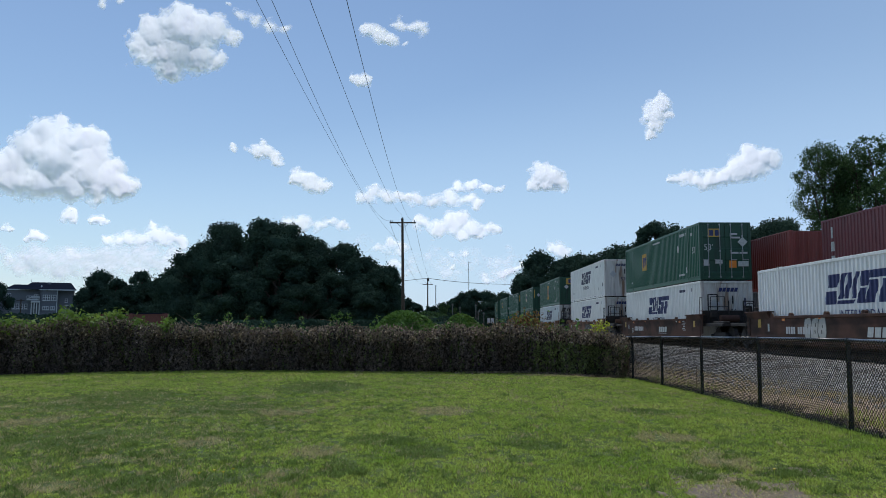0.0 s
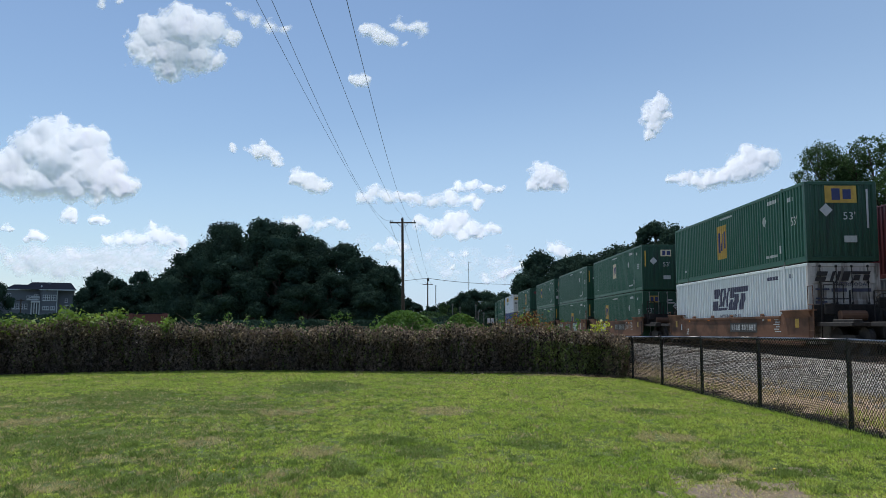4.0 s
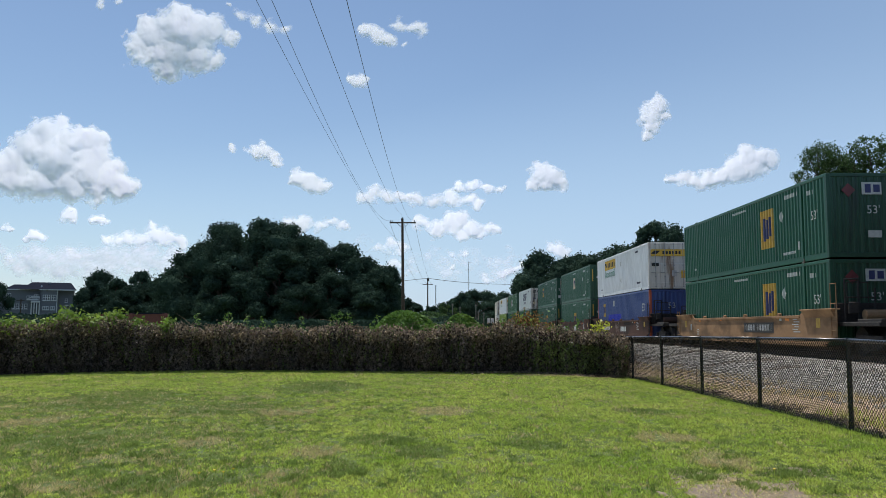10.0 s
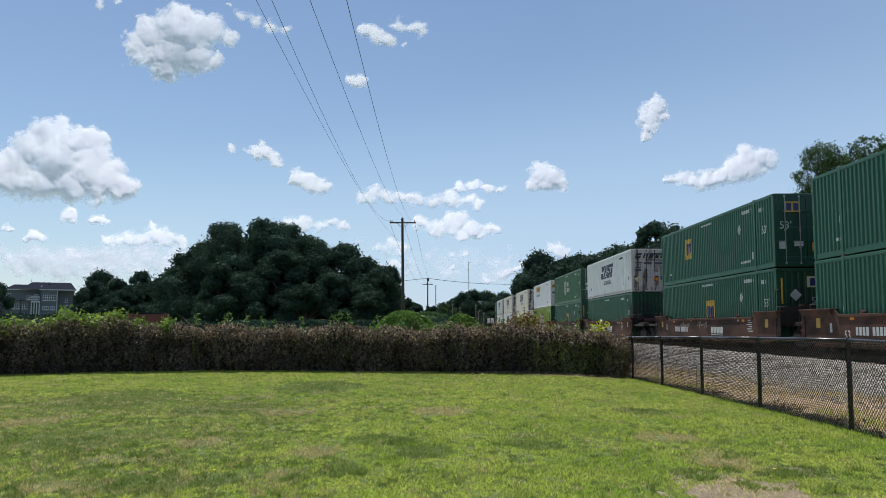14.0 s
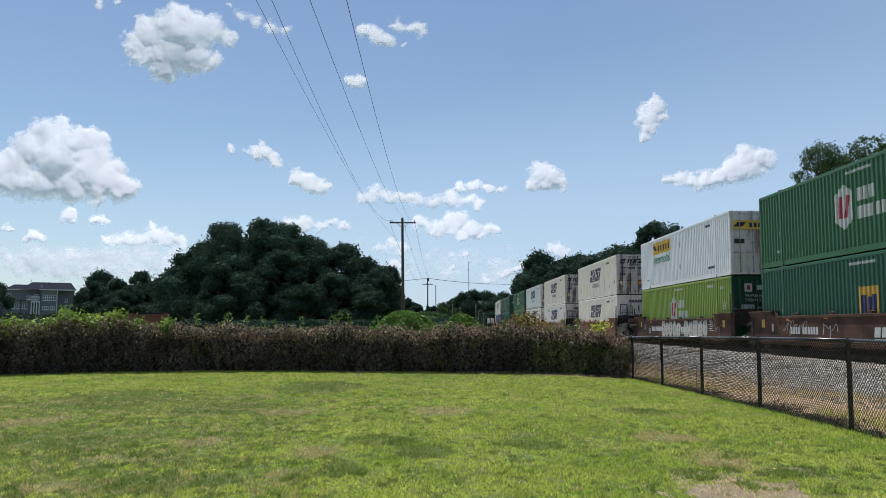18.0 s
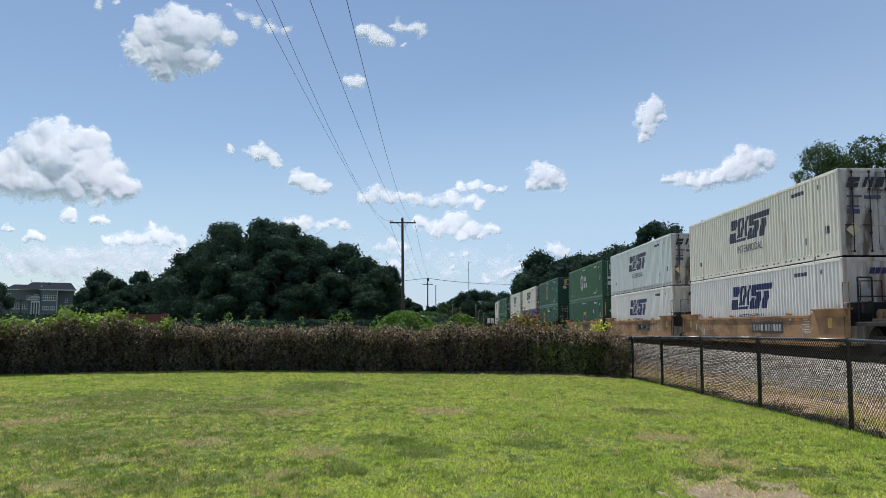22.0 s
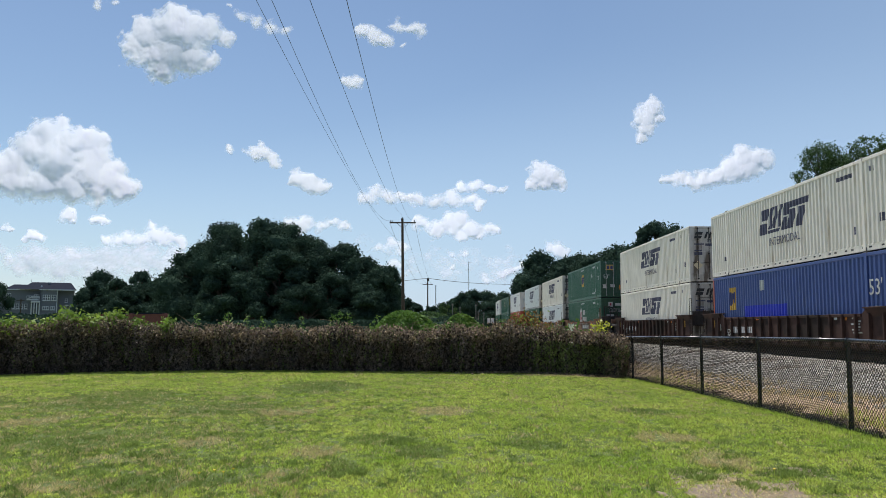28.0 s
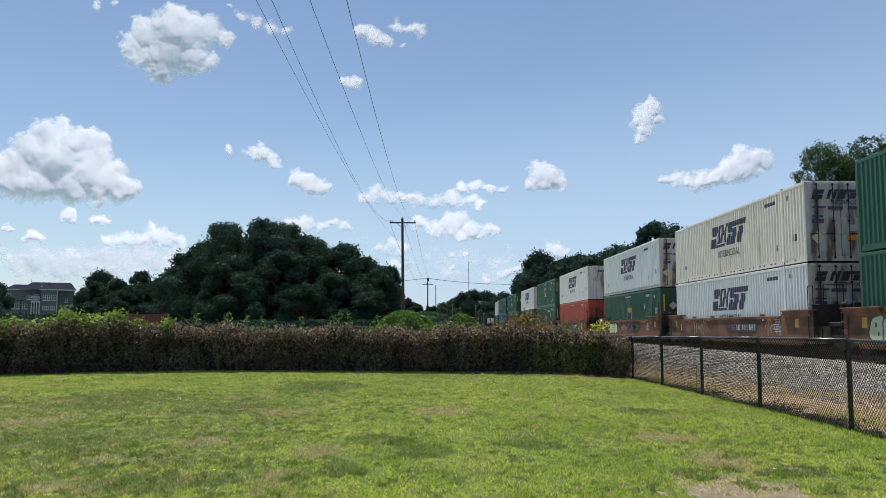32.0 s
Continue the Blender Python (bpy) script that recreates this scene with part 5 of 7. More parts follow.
    # bright vine over the left part and a yellow sprig beside the gravel
    clumps = np.array([(-12.6, 0.10, 0.30), (-12.05, 0.06, 0.30), (-11.65, -0.10, 0.12), (-11.2, 0.05, 0.22), (-10.62, 0.16, 0.16), (-10.1, 0.10, 0.22), (-9.6, 0.12, 0.22), (-9.2, 0.16, 0.14), (-8.55, 0.02, 0.10), (-7.75, 0.1, 0.10)])
    n = 2300
    q = rng.integers(0, len(clumps), n)
    x = clumps[q, 0] + rng.normal(0, 1, n) * clumps[q, 2]
    c = np.stack([x, HEDGE_Y - 0.2 + rng.normal(0, 0.2, n), ground_height(x, HEDGE_Y) + top(x) + clumps[q, 1] + rng.normal(0, 0.11, n)], 1)
    part("bright_vine", quads("bright_vine", leaf_cards(rng, c, 0.066, 0.5)), M_VINE, hd, "bright green vine leaves")
    n = 120
    c = np.stack([4.45 + rng.normal(0, 0.14, n), HEDGE_Y - 0.05 + rng.normal(0, 0.12, n), np.full(n, float(ground_height(4.45, HEDGE_Y)) + 1.37) + rng.normal(0, 0.09, n)], 1)
    part("yellow_sprig", quads("yellow_sprig", leaf_cards(rng, c, 0.046, 0.7)), M_VINE_YELLOW, hd, "yellow-green sprig")


build_hedge()


def build_old_rail():
    o = thing("old_wire_fence", "short rusty post with a sagging rail behind the fence", "fence", at=Matrix.Translation((FENCE_X + 0.12, 17.6, float(ground_height(FENCE_X, 17.6)))))
    part("post", Shape().tube((0, 0, -0.1), (0.02, 0, 0.56), 0.008, 7), M_RAIL, o)
    part("rail", Shape().path([(0.0, 0.0, 0.56), (0.02, 2.0, 0.52), (0.03, 4.0, 0.55), (0.03, 5.4, 0.5)], 0.007, 6), M_RAIL, o)


build_old_rail()


# ---------------------------------------------------------------- trees
def make_tree(label, h, lobes, seed, leaf_mat, leaves=9000, size=0.30, trunk_r=0.35, trunk_h=None, solid=True):
    """Trunk, limbs and a crown of leaf clumps. lobes: (x, y, z, radius) of the crown's boughs."""
    rng = np.random.default_rng(seed)
    t = thing("tree", label, "tree", group="trees round the field")
    th = trunk_h or h * 0.35
    s = Shape()
    bend = Vector((rng.normal(0, 0.2), rng.normal(0, 0.2), th))
    s.tube((0, 0, -0.3), bend * 0.5, trunk_r, 9, trunk_r * 0.8)
    s.tube(bend * 0.5, bend, trunk_r * 0.8, 9, trunk_r * 0.65)
    part("trunk", s, M_BARK, t)
    lim = Shape()
    for x, y, z, r in lobes:
        tip = Vector((x, y, z))
        mid = bend.lerp(tip, 0.5) + Vector((rng.normal(0, 0.3), rng.normal(0, 0.3), 0.3))
        lim.tube(bend * 0.9, mid, trunk_r * 0.42, 6, trunk_r * 0.26)
        lim.tube(mid, tip, trunk_r * 0.26, 6, 0.04)
        for k in range(4):
            e = tip + Vector(rng.normal(0, 1, 3)).normalized() * r * 0.75
            lim.tube(mid.lerp(tip, 0.6), e, 0.05, 5, 0.015)
    part("bough_frame", lim, M_BARK, t)
    tot = sum(r * r for *_, r in lobes)
    cs, outs = [], []
    inner = Shape()
    for x, y, z, r in lobes:
        # clumps on each bough, leaves round each clump
        n = int(leaves * r * r / tot)
        k = max(10, int(16 * r * r))
        d = rng.normal(size=(k, 3))
        d /= np.linalg.norm(d, axis=1)[:, None]
        cl = np.array([x, y, z]) + d * (r * rng.uniform(0.78, 1.04, k))[:, None] * np.array([1, 1, 0.8])
        pick = rng.integers(0, k, n)
        off = rng.normal(size=(n, 3)) * r * 0.14
        cs.append(cl[pick] + off)
        outs.append(d[pick] * 0.8 + off / (r * 0.14) * 0.3)
        d = rng.normal(size=(n, 3))
        d /= np.linalg.norm(d, axis=1)[:, None]
        cs.append(np.array([x, y, z]) + d * (r * rng.uniform(0.70, 0.95, n))[:, None] * np.array([1, 1, 0.8]))
        outs.append(d * 0.6)
        bm = bmesh.new()
        bmesh.ops.create_icosphere(bm, subdivisions=2, radius=1)
        base = len(inner.v)
        for q in bm.verts:
            p = q.co * r * (0.66 + 0.12 * noise.noise(q.co * 3.1 + Vector((x, y, z))))
            inner.v.append((x + p.x, y + p.y, z + p.z * 0.8))
        inner.f += [tuple(base + q.index for q in f.verts) for f in bm.faces]
        bm.free()
    me = quads("crown", leaf_cards(rng, np.concatenate(cs), size, 0.1, out=np.concatenate(outs)))
    part("crown", me, leaf_mat, t)
    if solid:
        part("inner_foliage", inner, leaf_mat, t, "shaded inner leaves")
    return t


def round_lobes(rng, h, w, n, low=0.35):
    out = []
    for i in range(n):
        a = rng.uniform(0, 2 * math.pi)
        u = (i + 0.5) / n
        z = h * (low + (0.95 - low) * u)
        rad = w * math.sin(math.pi * (0.25 + 0.68 * u)) * rng.uniform(0.30, 0.82)
        r = w * rng.uniform(0.20, 0.37) * (1.05 - 0.40 * u)
        out.append((rad * math.cos(a), rad * math.sin(a), z - r * 0.4, r))
    return out


def place(px, dist, width=1568):
    """The x that shows at that column at that distance ahead."""
    return (px - 784) / 1475.0 * dist


def build_trees():
    r = random.Random(11)
    protos, afar = [], []
    for k, (h, w, n) in enumerate(((12, 6.5, 34), (13, 5.5, 32), (10, 5.0, 27))):
        protos.append(make_tree("dark broad-crowned summer oak in full leaf", h, round_lobes(r, h, w, n, 0.22), 20 + k, M_LEAF, 19000, 0.118))
        afar.append(make_tree("dark broad-crowned summer oak in full leaf", h, round_lobes(r, h, w, n, 0.22), 40 + k, M_LEAF, 9000, 0.17))
    light = make_tree("lighter green tree rising behind the train", 16, round_lobes(r, 16, 5.5, 16, 0.4), 31, M_LEAF_LIGHT, 17000, 0.09, solid=False)

    high = make_tree("lighter green tree rising behind the train", 16, [(-1.1, 0, 14.3, 1.25), (0.3, 0.5, 14.9, 1.3), (1.3, 0, 14.0, 1.2), (-1.5, 0.4, 12.9, 1.2), (1.5, -0.4, 12.4, 1.3), (0, -0.6, 13.0, 1.5),
                     (-0.6, 0.6, 11.2, 1.7), (0.9, 0.5, 10.6, 1.7), (0, 0, 9.0, 1.8)], 33, M_LEAF_LIGHT, 11500, 0.075, solid=False)

    def put(p, px, d, top_px, turn, sx=1.0, tall=12.0):
        z = -0.35
        if d > 105 and p in protos:
            p = afar[protos.index(p)]
        tall = reach[p]
        hgt = 1.5 + (577 - top_px) / 1475.0 * d - z
        k = hgt / tall
        o = copy_thing(p, Matrix.Identity(4))
        o.matrix_basis = Matrix.Translation((place(px, d), d, z)) @ Matrix.Rotation(turn, 4, "Z") @ Matrix.Diagonal((k * sx, k * sx, k, 1))
        return o
    reach = {}
    for p in protos + afar + [light, high]:
        crown = [o for o in p.children if o.name.startswith("crown")][0]
        zs = sorted(v.co.z for v in crown.data.vertices)
        reach[p] = zs[int(len(zs) * 0.992)]
    A, Bp, C = protos
    # the dark wood behind the hedge
    for px, d, top, turn, sx, p, tall in ((472, 92, 397, 0.3, 1.05, A, 12), (398, 95, 402, 3.7, 0.95, A, 12), (350, 96, 436, 1.9, 1.0, C, 10), (440, 85, 505, 2.0, 1.3, C, 10), (535, 85, 505, 3.0, 1.3, C, 10), (650, 86, 508, 4.5, 1.2, C, 10), (545, 94, 425, 4.0, 1.1, A, 12), (498, 97, 404, 2.7, 1.0, A, 12), (600, 92, 437, 2.2, 1.1, C, 10), (655, 93, 460, 5.0, 1.0, C, 10), (688, 95, 476, 0.8, 0.75, Bp, 13),
                                          (330, 100, 470, 3.2, 1.0, C, 10), (495, 88, 450, 1.0, 1.2, C, 10), (400, 86, 470, 5.5, 1.2, C, 10), (590, 87, 490, 0.6, 1.2, C, 10), (700, 110, 505, 2.6, 0.7, C, 10),
                                          (184, 150, 483, 0.9, 0.95, A, 12), (166, 145, 503, 3.9, 0.9, C, 10), (206, 142, 500, 5.1, 1.3, C, 10), (240, 138, 506, 1.1, 1.2, C, 10), (308, 128, 486, 0.3, 0.9, Bp, 13), (250, 150, 484, 2.9, 1.1, Bp, 13), (222, 135, 520, 4.4, 1.2, C, 10), (285, 140, 500, 5.9, 1.2, C, 10), (-22, 160, 484, 1.4, 0.7, A, 12), (-70, 150, 470, 2.0, 1.1, A, 12),
                                          (735, 240, 538, 2.4, 1.2, C, 10), (765, 235, 544, 5.4, 1.2, C, 10), (818, 225, 520, 1.4, 0.8, A, 12), (785, 250, 540, 3.3, 1.6, C, 10), (835, 230, 516, 4.1, 1.2, A, 12), (812, 260, 528, 0.2, 1.4, C, 10), (862, 260, 518, 1.2, 1.4, A, 12),
                                          (890, 270, 520, 1.7, 1.4, A, 12)):
        put(p, px, d, top, turn, sx, tall)
    # along the far side of the line
    for px, d, top, turn, sx, p, tall in ((962, 190, 450, 0.4, 0.95, A, 12), (1003, 200, 462, 1.4, 1.0, C, 10), (942, 215, 474, 2.2, 0.8, C, 10), (1022, 190, 456, 0.9, 1.0, C, 10), (1045, 185, 458, 2.5, 1.2, A, 12), (1085, 175, 440, 3.4, 1.2, A, 12), (1115, 160, 440, 0.1, 1.2, C, 10),
                                          (1155, 120, 398, 4.3, 0.9, Bp, 13), (1200, 115, 405, 5.2, 0.9, A, 12), (1260, 110, 420, 0.7, 1.2, A, 12), (1330, 95, 410, 2.1, 1.2, A, 12), (1385, 80, 395, 3.0, 1.0, A, 12)):
        put(p, px, d, top, turn, sx, tall)
    put(light, 786, 190, 536, 0.9, 0.9)
    put(light, 803, 200, 546, 2.9, 1.1)
    put(high, 1474, 62, 252, 0.5, 1.0)
    put(high, 1558, 60, 246, 2.6, 1.05)
    put(light, 1510, 68, 300, 4.0, 0.55, 16)
    put(light, 1600, 55, 300, 1.2, 1.1, 16)
    for p in protos + afar + [light, high]:
        for o in (*p.children_recursive, p):
            bpy.data.objects.remove(o)


build_trees()


# ---------------------------------------------------------------- poles and wires
POLE_D = 78.0


def build_poles():
    p = thing("utility_pole", "dark wooden utility pole with one crossarm", "utility pole", at=Matrix.Translation((place(712.5, POLE_D), POLE_D, -0.35)))
    H = 1.5 + (577 - 386) / 1475 * POLE_D + 0.35
    part("shaft", Shape().tube((0.1, 0, -0.5), (-0.05, 0, H), 0.17, 12, 0.11), M_POLE, p)
    part("crossarm", Shape().box((0, -0.16, H - 0.42), (2.44, 0.11, 0.13), 0.015), M_POLE, p)
    for sx in (-1, 1):
        part("brace", Shape().tube((sx * 0.55, -0.17, H - 0.45), (0, -0.15, H - 1.0), 0.018, 5), M_STEEL_DARK, p)
    for x in (-1.16, -1.0, 1.1):
        part("insulator", Shape().tube((x, -0.16, H - 0.36), (x, -0.16, H - 0.2), 0.045, 8, 0.03), M_STEEL, p)
    part("insulator", Shape().tube((0, 0, H), (0, 0, H + 0.14), 0.05, 8, 0.03), M_STEEL, p)


build_poles()


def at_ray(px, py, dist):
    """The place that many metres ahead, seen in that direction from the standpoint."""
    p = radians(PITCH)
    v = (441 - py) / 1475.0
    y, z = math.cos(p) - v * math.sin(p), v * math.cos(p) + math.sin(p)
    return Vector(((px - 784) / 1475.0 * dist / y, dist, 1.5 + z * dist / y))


def build_wires():
    ends = {"a": ((-3.99, 78, 9.40), (-4.5, -35, 14.5), 3.2), "b": ((-5.09, 78, 11.38), (-2.03, -35, 11.97), 3.77),
            "c": ((-3.89, 78, 11.95), (-1.5, -35, 8.5), 2.3), "d": ((-2.72, 78, 11.49), (-0.92, -35, 10.93), 4.0)}
    for a, b, sag in ends.values():
        a, b = Vector(a), Vector(b)
        pts = [a.lerp(b, u / 40) - Vector((0, 0, 4 * sag * (u / 40) * (1 - u / 40))) for u in range(41)]
        solo("power_line", Shape().path(pts, 0.0062, 6), M_WIRE, "thin grey power line sagging from the pole", "cable", "power lines overhead")
    # on to the next pole
    D2 = 184.0
    q = thing("utility_pole", "distant utility pole wrapped in dark creeper", "utility pole", at=Matrix.Translation((place(757, D2), D2, -0.35)))
    H = 1.5 + (577 - 494) / 1475 * D2 + 0.35
    part("shaft", Shape().tube((0, 0, -0.5), (0, 0, H), 0.18, 8, 0.12), M_POLE, q)
    part("crossarm", Shape().box((0, -0.16, H - 1.2), (2.3, 0.12, 0.14), 0.01), M_POLE, q)
    part("transformer", Shape().tube((0.05, -0.2, H - 0.45), (0.05, -0.2, H + 0.25), 0.22, 10), M_STEEL_DARK, q)
    rng = np.random.default_rng(8)
    n = 1500
    z = rng.uniform(0, 6.2, n)
    a = rng.uniform(0, 6.28, n)
    r = np.abs(rng.normal(0.55, 0.22, n)) * (1.15 - z / 8.5)
    part("creeper", quads("creeper", leaf_cards(rng, np.stack([r * np.cos(a), r * np.sin(a), z], 1), 0.16, 0.3)), M_LEAF, q, "dark creeper round the shaft")
    for (x, y, zz), dx in zip(((-5.09, 78, 11.38), (-3.89, 78, 11.95), (-2.72, 78, 11.49)), (-1.1, 0.0, 1.1)):
        a, b = Vector((x, y, zz)), Vector((place(757, D2) + dx, D2, H - 1.45))
        pts = [a.lerp(b, u / 20) - Vector((0, 0, 4 * 1.6 * (u / 20) * (1 - u / 20))) for u in range(21)]
        solo("power_line", Shape().path(pts, 0.012, 5), M_WIRE, "faint power line running on to the next pole", "cable", "power lines overhead")
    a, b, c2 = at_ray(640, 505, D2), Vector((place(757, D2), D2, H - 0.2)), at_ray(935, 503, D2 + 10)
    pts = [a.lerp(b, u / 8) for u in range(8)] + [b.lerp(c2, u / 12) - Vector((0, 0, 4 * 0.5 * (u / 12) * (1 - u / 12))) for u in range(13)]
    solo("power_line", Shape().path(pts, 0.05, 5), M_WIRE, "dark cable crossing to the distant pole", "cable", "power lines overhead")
    # thin masts on the skyline
    for px, top, d, r in ((829, 463, 300, 0.22), (771, 505, 240, 0.14)):
        g = -0.35
        h = 1.5 + (577 - top) / 1475 * d - g
        m = thing("radio_mast", "slender grey lattice radio mast on the skyline", "mast", at=Matrix.Translation((place(px, d), d, g)))
        for k in range(3):
            x, y = r * math.cos(k * 2.094), r * math.sin(k * 2.094)
            part("leg", Shape().tube((x, y, 0), (x * 0.7, y * 0.7, h), 0.06, 5), M_STEEL, m)
        s = Shape()
        for i in range(int(h / 0.9)):
            for k in range(3):
                x, y = r * math.cos(k * 2.094), r * math.sin(k * 2.094)
                x2, y2 = r * math.cos((k + 1) * 2.094), r * math.sin((k + 1) * 2.094)
                s.tube((x, y, i * 0.9), (x2, y2, i * 0.9 + 0.9), 0.02, 4)
        tagged(part("lacing", s, M_STEEL, m), kind="stuff")
        if px == 829:
            part("antenna", Shape().tube((0, 0, h - 0.4), (0.9, 0, h - 0.3), 0.05, 5), M_STEEL, m)


build_wires()


# ---------------------------------------------------------------- standing train on the far track
def iso_container(mat, y0, z0, length, high, label, marks=False, ends=True):
    c = thing("shipping_container", label, "shipping container", at=Matrix.Translation((TRACK_2 + DRIFT * (y0 + length / 2), y0 + length / 2, z0)) @ pose(0, 0, 0, 0, 0, -math.degrees(math.atan(DRIFT))),
              group="containers standing on the far track")
    hw, hl = 1.22, length / 2
    prof = rib_profile(-hl + 0.16, hl - 0.16, 0.278, 0.036)
    s = ribbed(prof, 0.16, high - 0.06)
    s.v = [(x - hw + 0.01, y, z) for x, y, z in s.v]
    part("side_wall", s, mat, c)
    part("side_wall", Shape().box((hw - 0.03, 0, high / 2), (0.04, length - 0.3, high - 0.2)), mat, c)
    part("roof", Shape().box((0, 0, high - 0.03), (2.3, length - 0.2, 0.03)), mat, c)
    part("floor", Shape().box((0, 0, 0.08), (2.3, length - 0.2, 0.12)), M_STEEL_DARK, c)
    for sx in (-1, 1):
        part("top_rail", Shape().box((sx * (hw - 0.03), 0, high - 0.03), (0.06, length - 0.2, 0.06), 0.01), mat, c)
        part("bottom_rail", Shape().box((sx * (hw - 0.03), 0, 0.08), (0.06, length - 0.2, 0.16), 0.01), mat, c)
        for sy in (-1, 1):
            part("corner_post", Shape().box((sx * (hw - 0.08), sy * (hl - 0.08), high / 2), (0.16, 0.16, high), 0.012), mat, c)
            for z in (0.06, high - 0.06):
                part("corner_casting", Shape().box((sx * (hw - 0.08), sy * (hl - 0.085), z), (0.175, 0.185, 0.125), 0.012), mat, c)
    for sy in (-1, 1):
        p2 = rib_profile(-hw + 0.15, hw - 0.15, 0.25, 0.03)
        n = len(p2)
        part("end_panel", Shape().add([(x, sy * (hl - 0.04 - d), z) for z in (0.1, high - 0.06) for x, d in p2], [(i, i + 1, n + i + 1, n + i) for i in range(n - 1)]), mat, c)
    for x in (-0.75, -0.3, 0.3, 0.75):
        part("locking_bar", Shape().tube((x, -hl + 0.0, 0.1), (x, -hl + 0.0, high - 0.08), 0.018, 6), mat, c)
    if marks:
        for i, (w, h) in enumerate(((0.12, 0.5), (0.34, 0.42), (0.34, 0.42))):
            me = decal(prof, [rect(hl - 0.95, high - 0.62 - i * 0.62, w, h)])
            me.transform(Matrix.Translation((-hw + 0.01, 0, 0)))
            part("stencil", me, M_MARK, c, "white stencilled mark")
    return c


def build_far_train():
    top = 6.26
    deck = top - 2.896 - 2.59 - 0.01
    for y0, m_up, m_low, lab in ((25.7, M_MAROON, M_SLATE, "maroon"), (41.3, M_RUST, M_SLATE, "rust-red"), (57.0, M_MAROON, M_RUST, "maroon"), (72.6, M_RUST, M_SLATE, "rust-red"), (10.1, M_RUST, M_SLATE, "rust-red")):
        iso_container(m_low, y0, deck, 12.19, 2.59, "slate-grey ribbed container in a standing wagon" if m_low is M_SLATE else "rust-red ribbed container in a standing wagon")
        iso_container(m_up, y0, deck + 2.60, 12.19, 2.896, lab + " ribbed container stacked on another", marks=m_up is M_MAROON)
        w = thing("well_wagon", "dark standing well wagon on the far track", "freight wagon", at=Matrix.Translation((TRACK_2 + DRIFT * y0, y0 + 6.1, RAIL_Z)), group="wagons on the far track")
        for sx in (-1, 1):
            part("side_sill", Shape().extrude([(-7.3, 0.6), (-6.0, 0.24), (6.0, 0.24), (7.3, 0.6), (7.3, 1.4), (-7.3, 1.4)], "x", *sorted((sx * 1.42, sx * 1.46))), M_CAR_MAROON, w)
        part("well_floor", Shape().box((0, 0, 0.2), (2.6, 12.4, 0.05)), M_STEEL_DARK, w)
        for sy in (-1, 1):
            part("end_platform", Shape().box((0, sy * 7.0, 0.95), (2.2, 1.6, 0.14), 0.02), M_CAR_MAROON, w)
            b = part("bogie", Shape().box((0, sy * 7.0, 0.5), (2.1, 1.4, 0.3), 0.05), M_STEEL_DARK, w)
            for dy in (-0.5, 0.5):
                part("wheelset", Shape().tube((-0.78, sy * 7.0 + dy, 0.46), (0.78, sy * 7.0 + dy, 0.46), 0.45, 16), M_RAIL, b)


build_far_train()


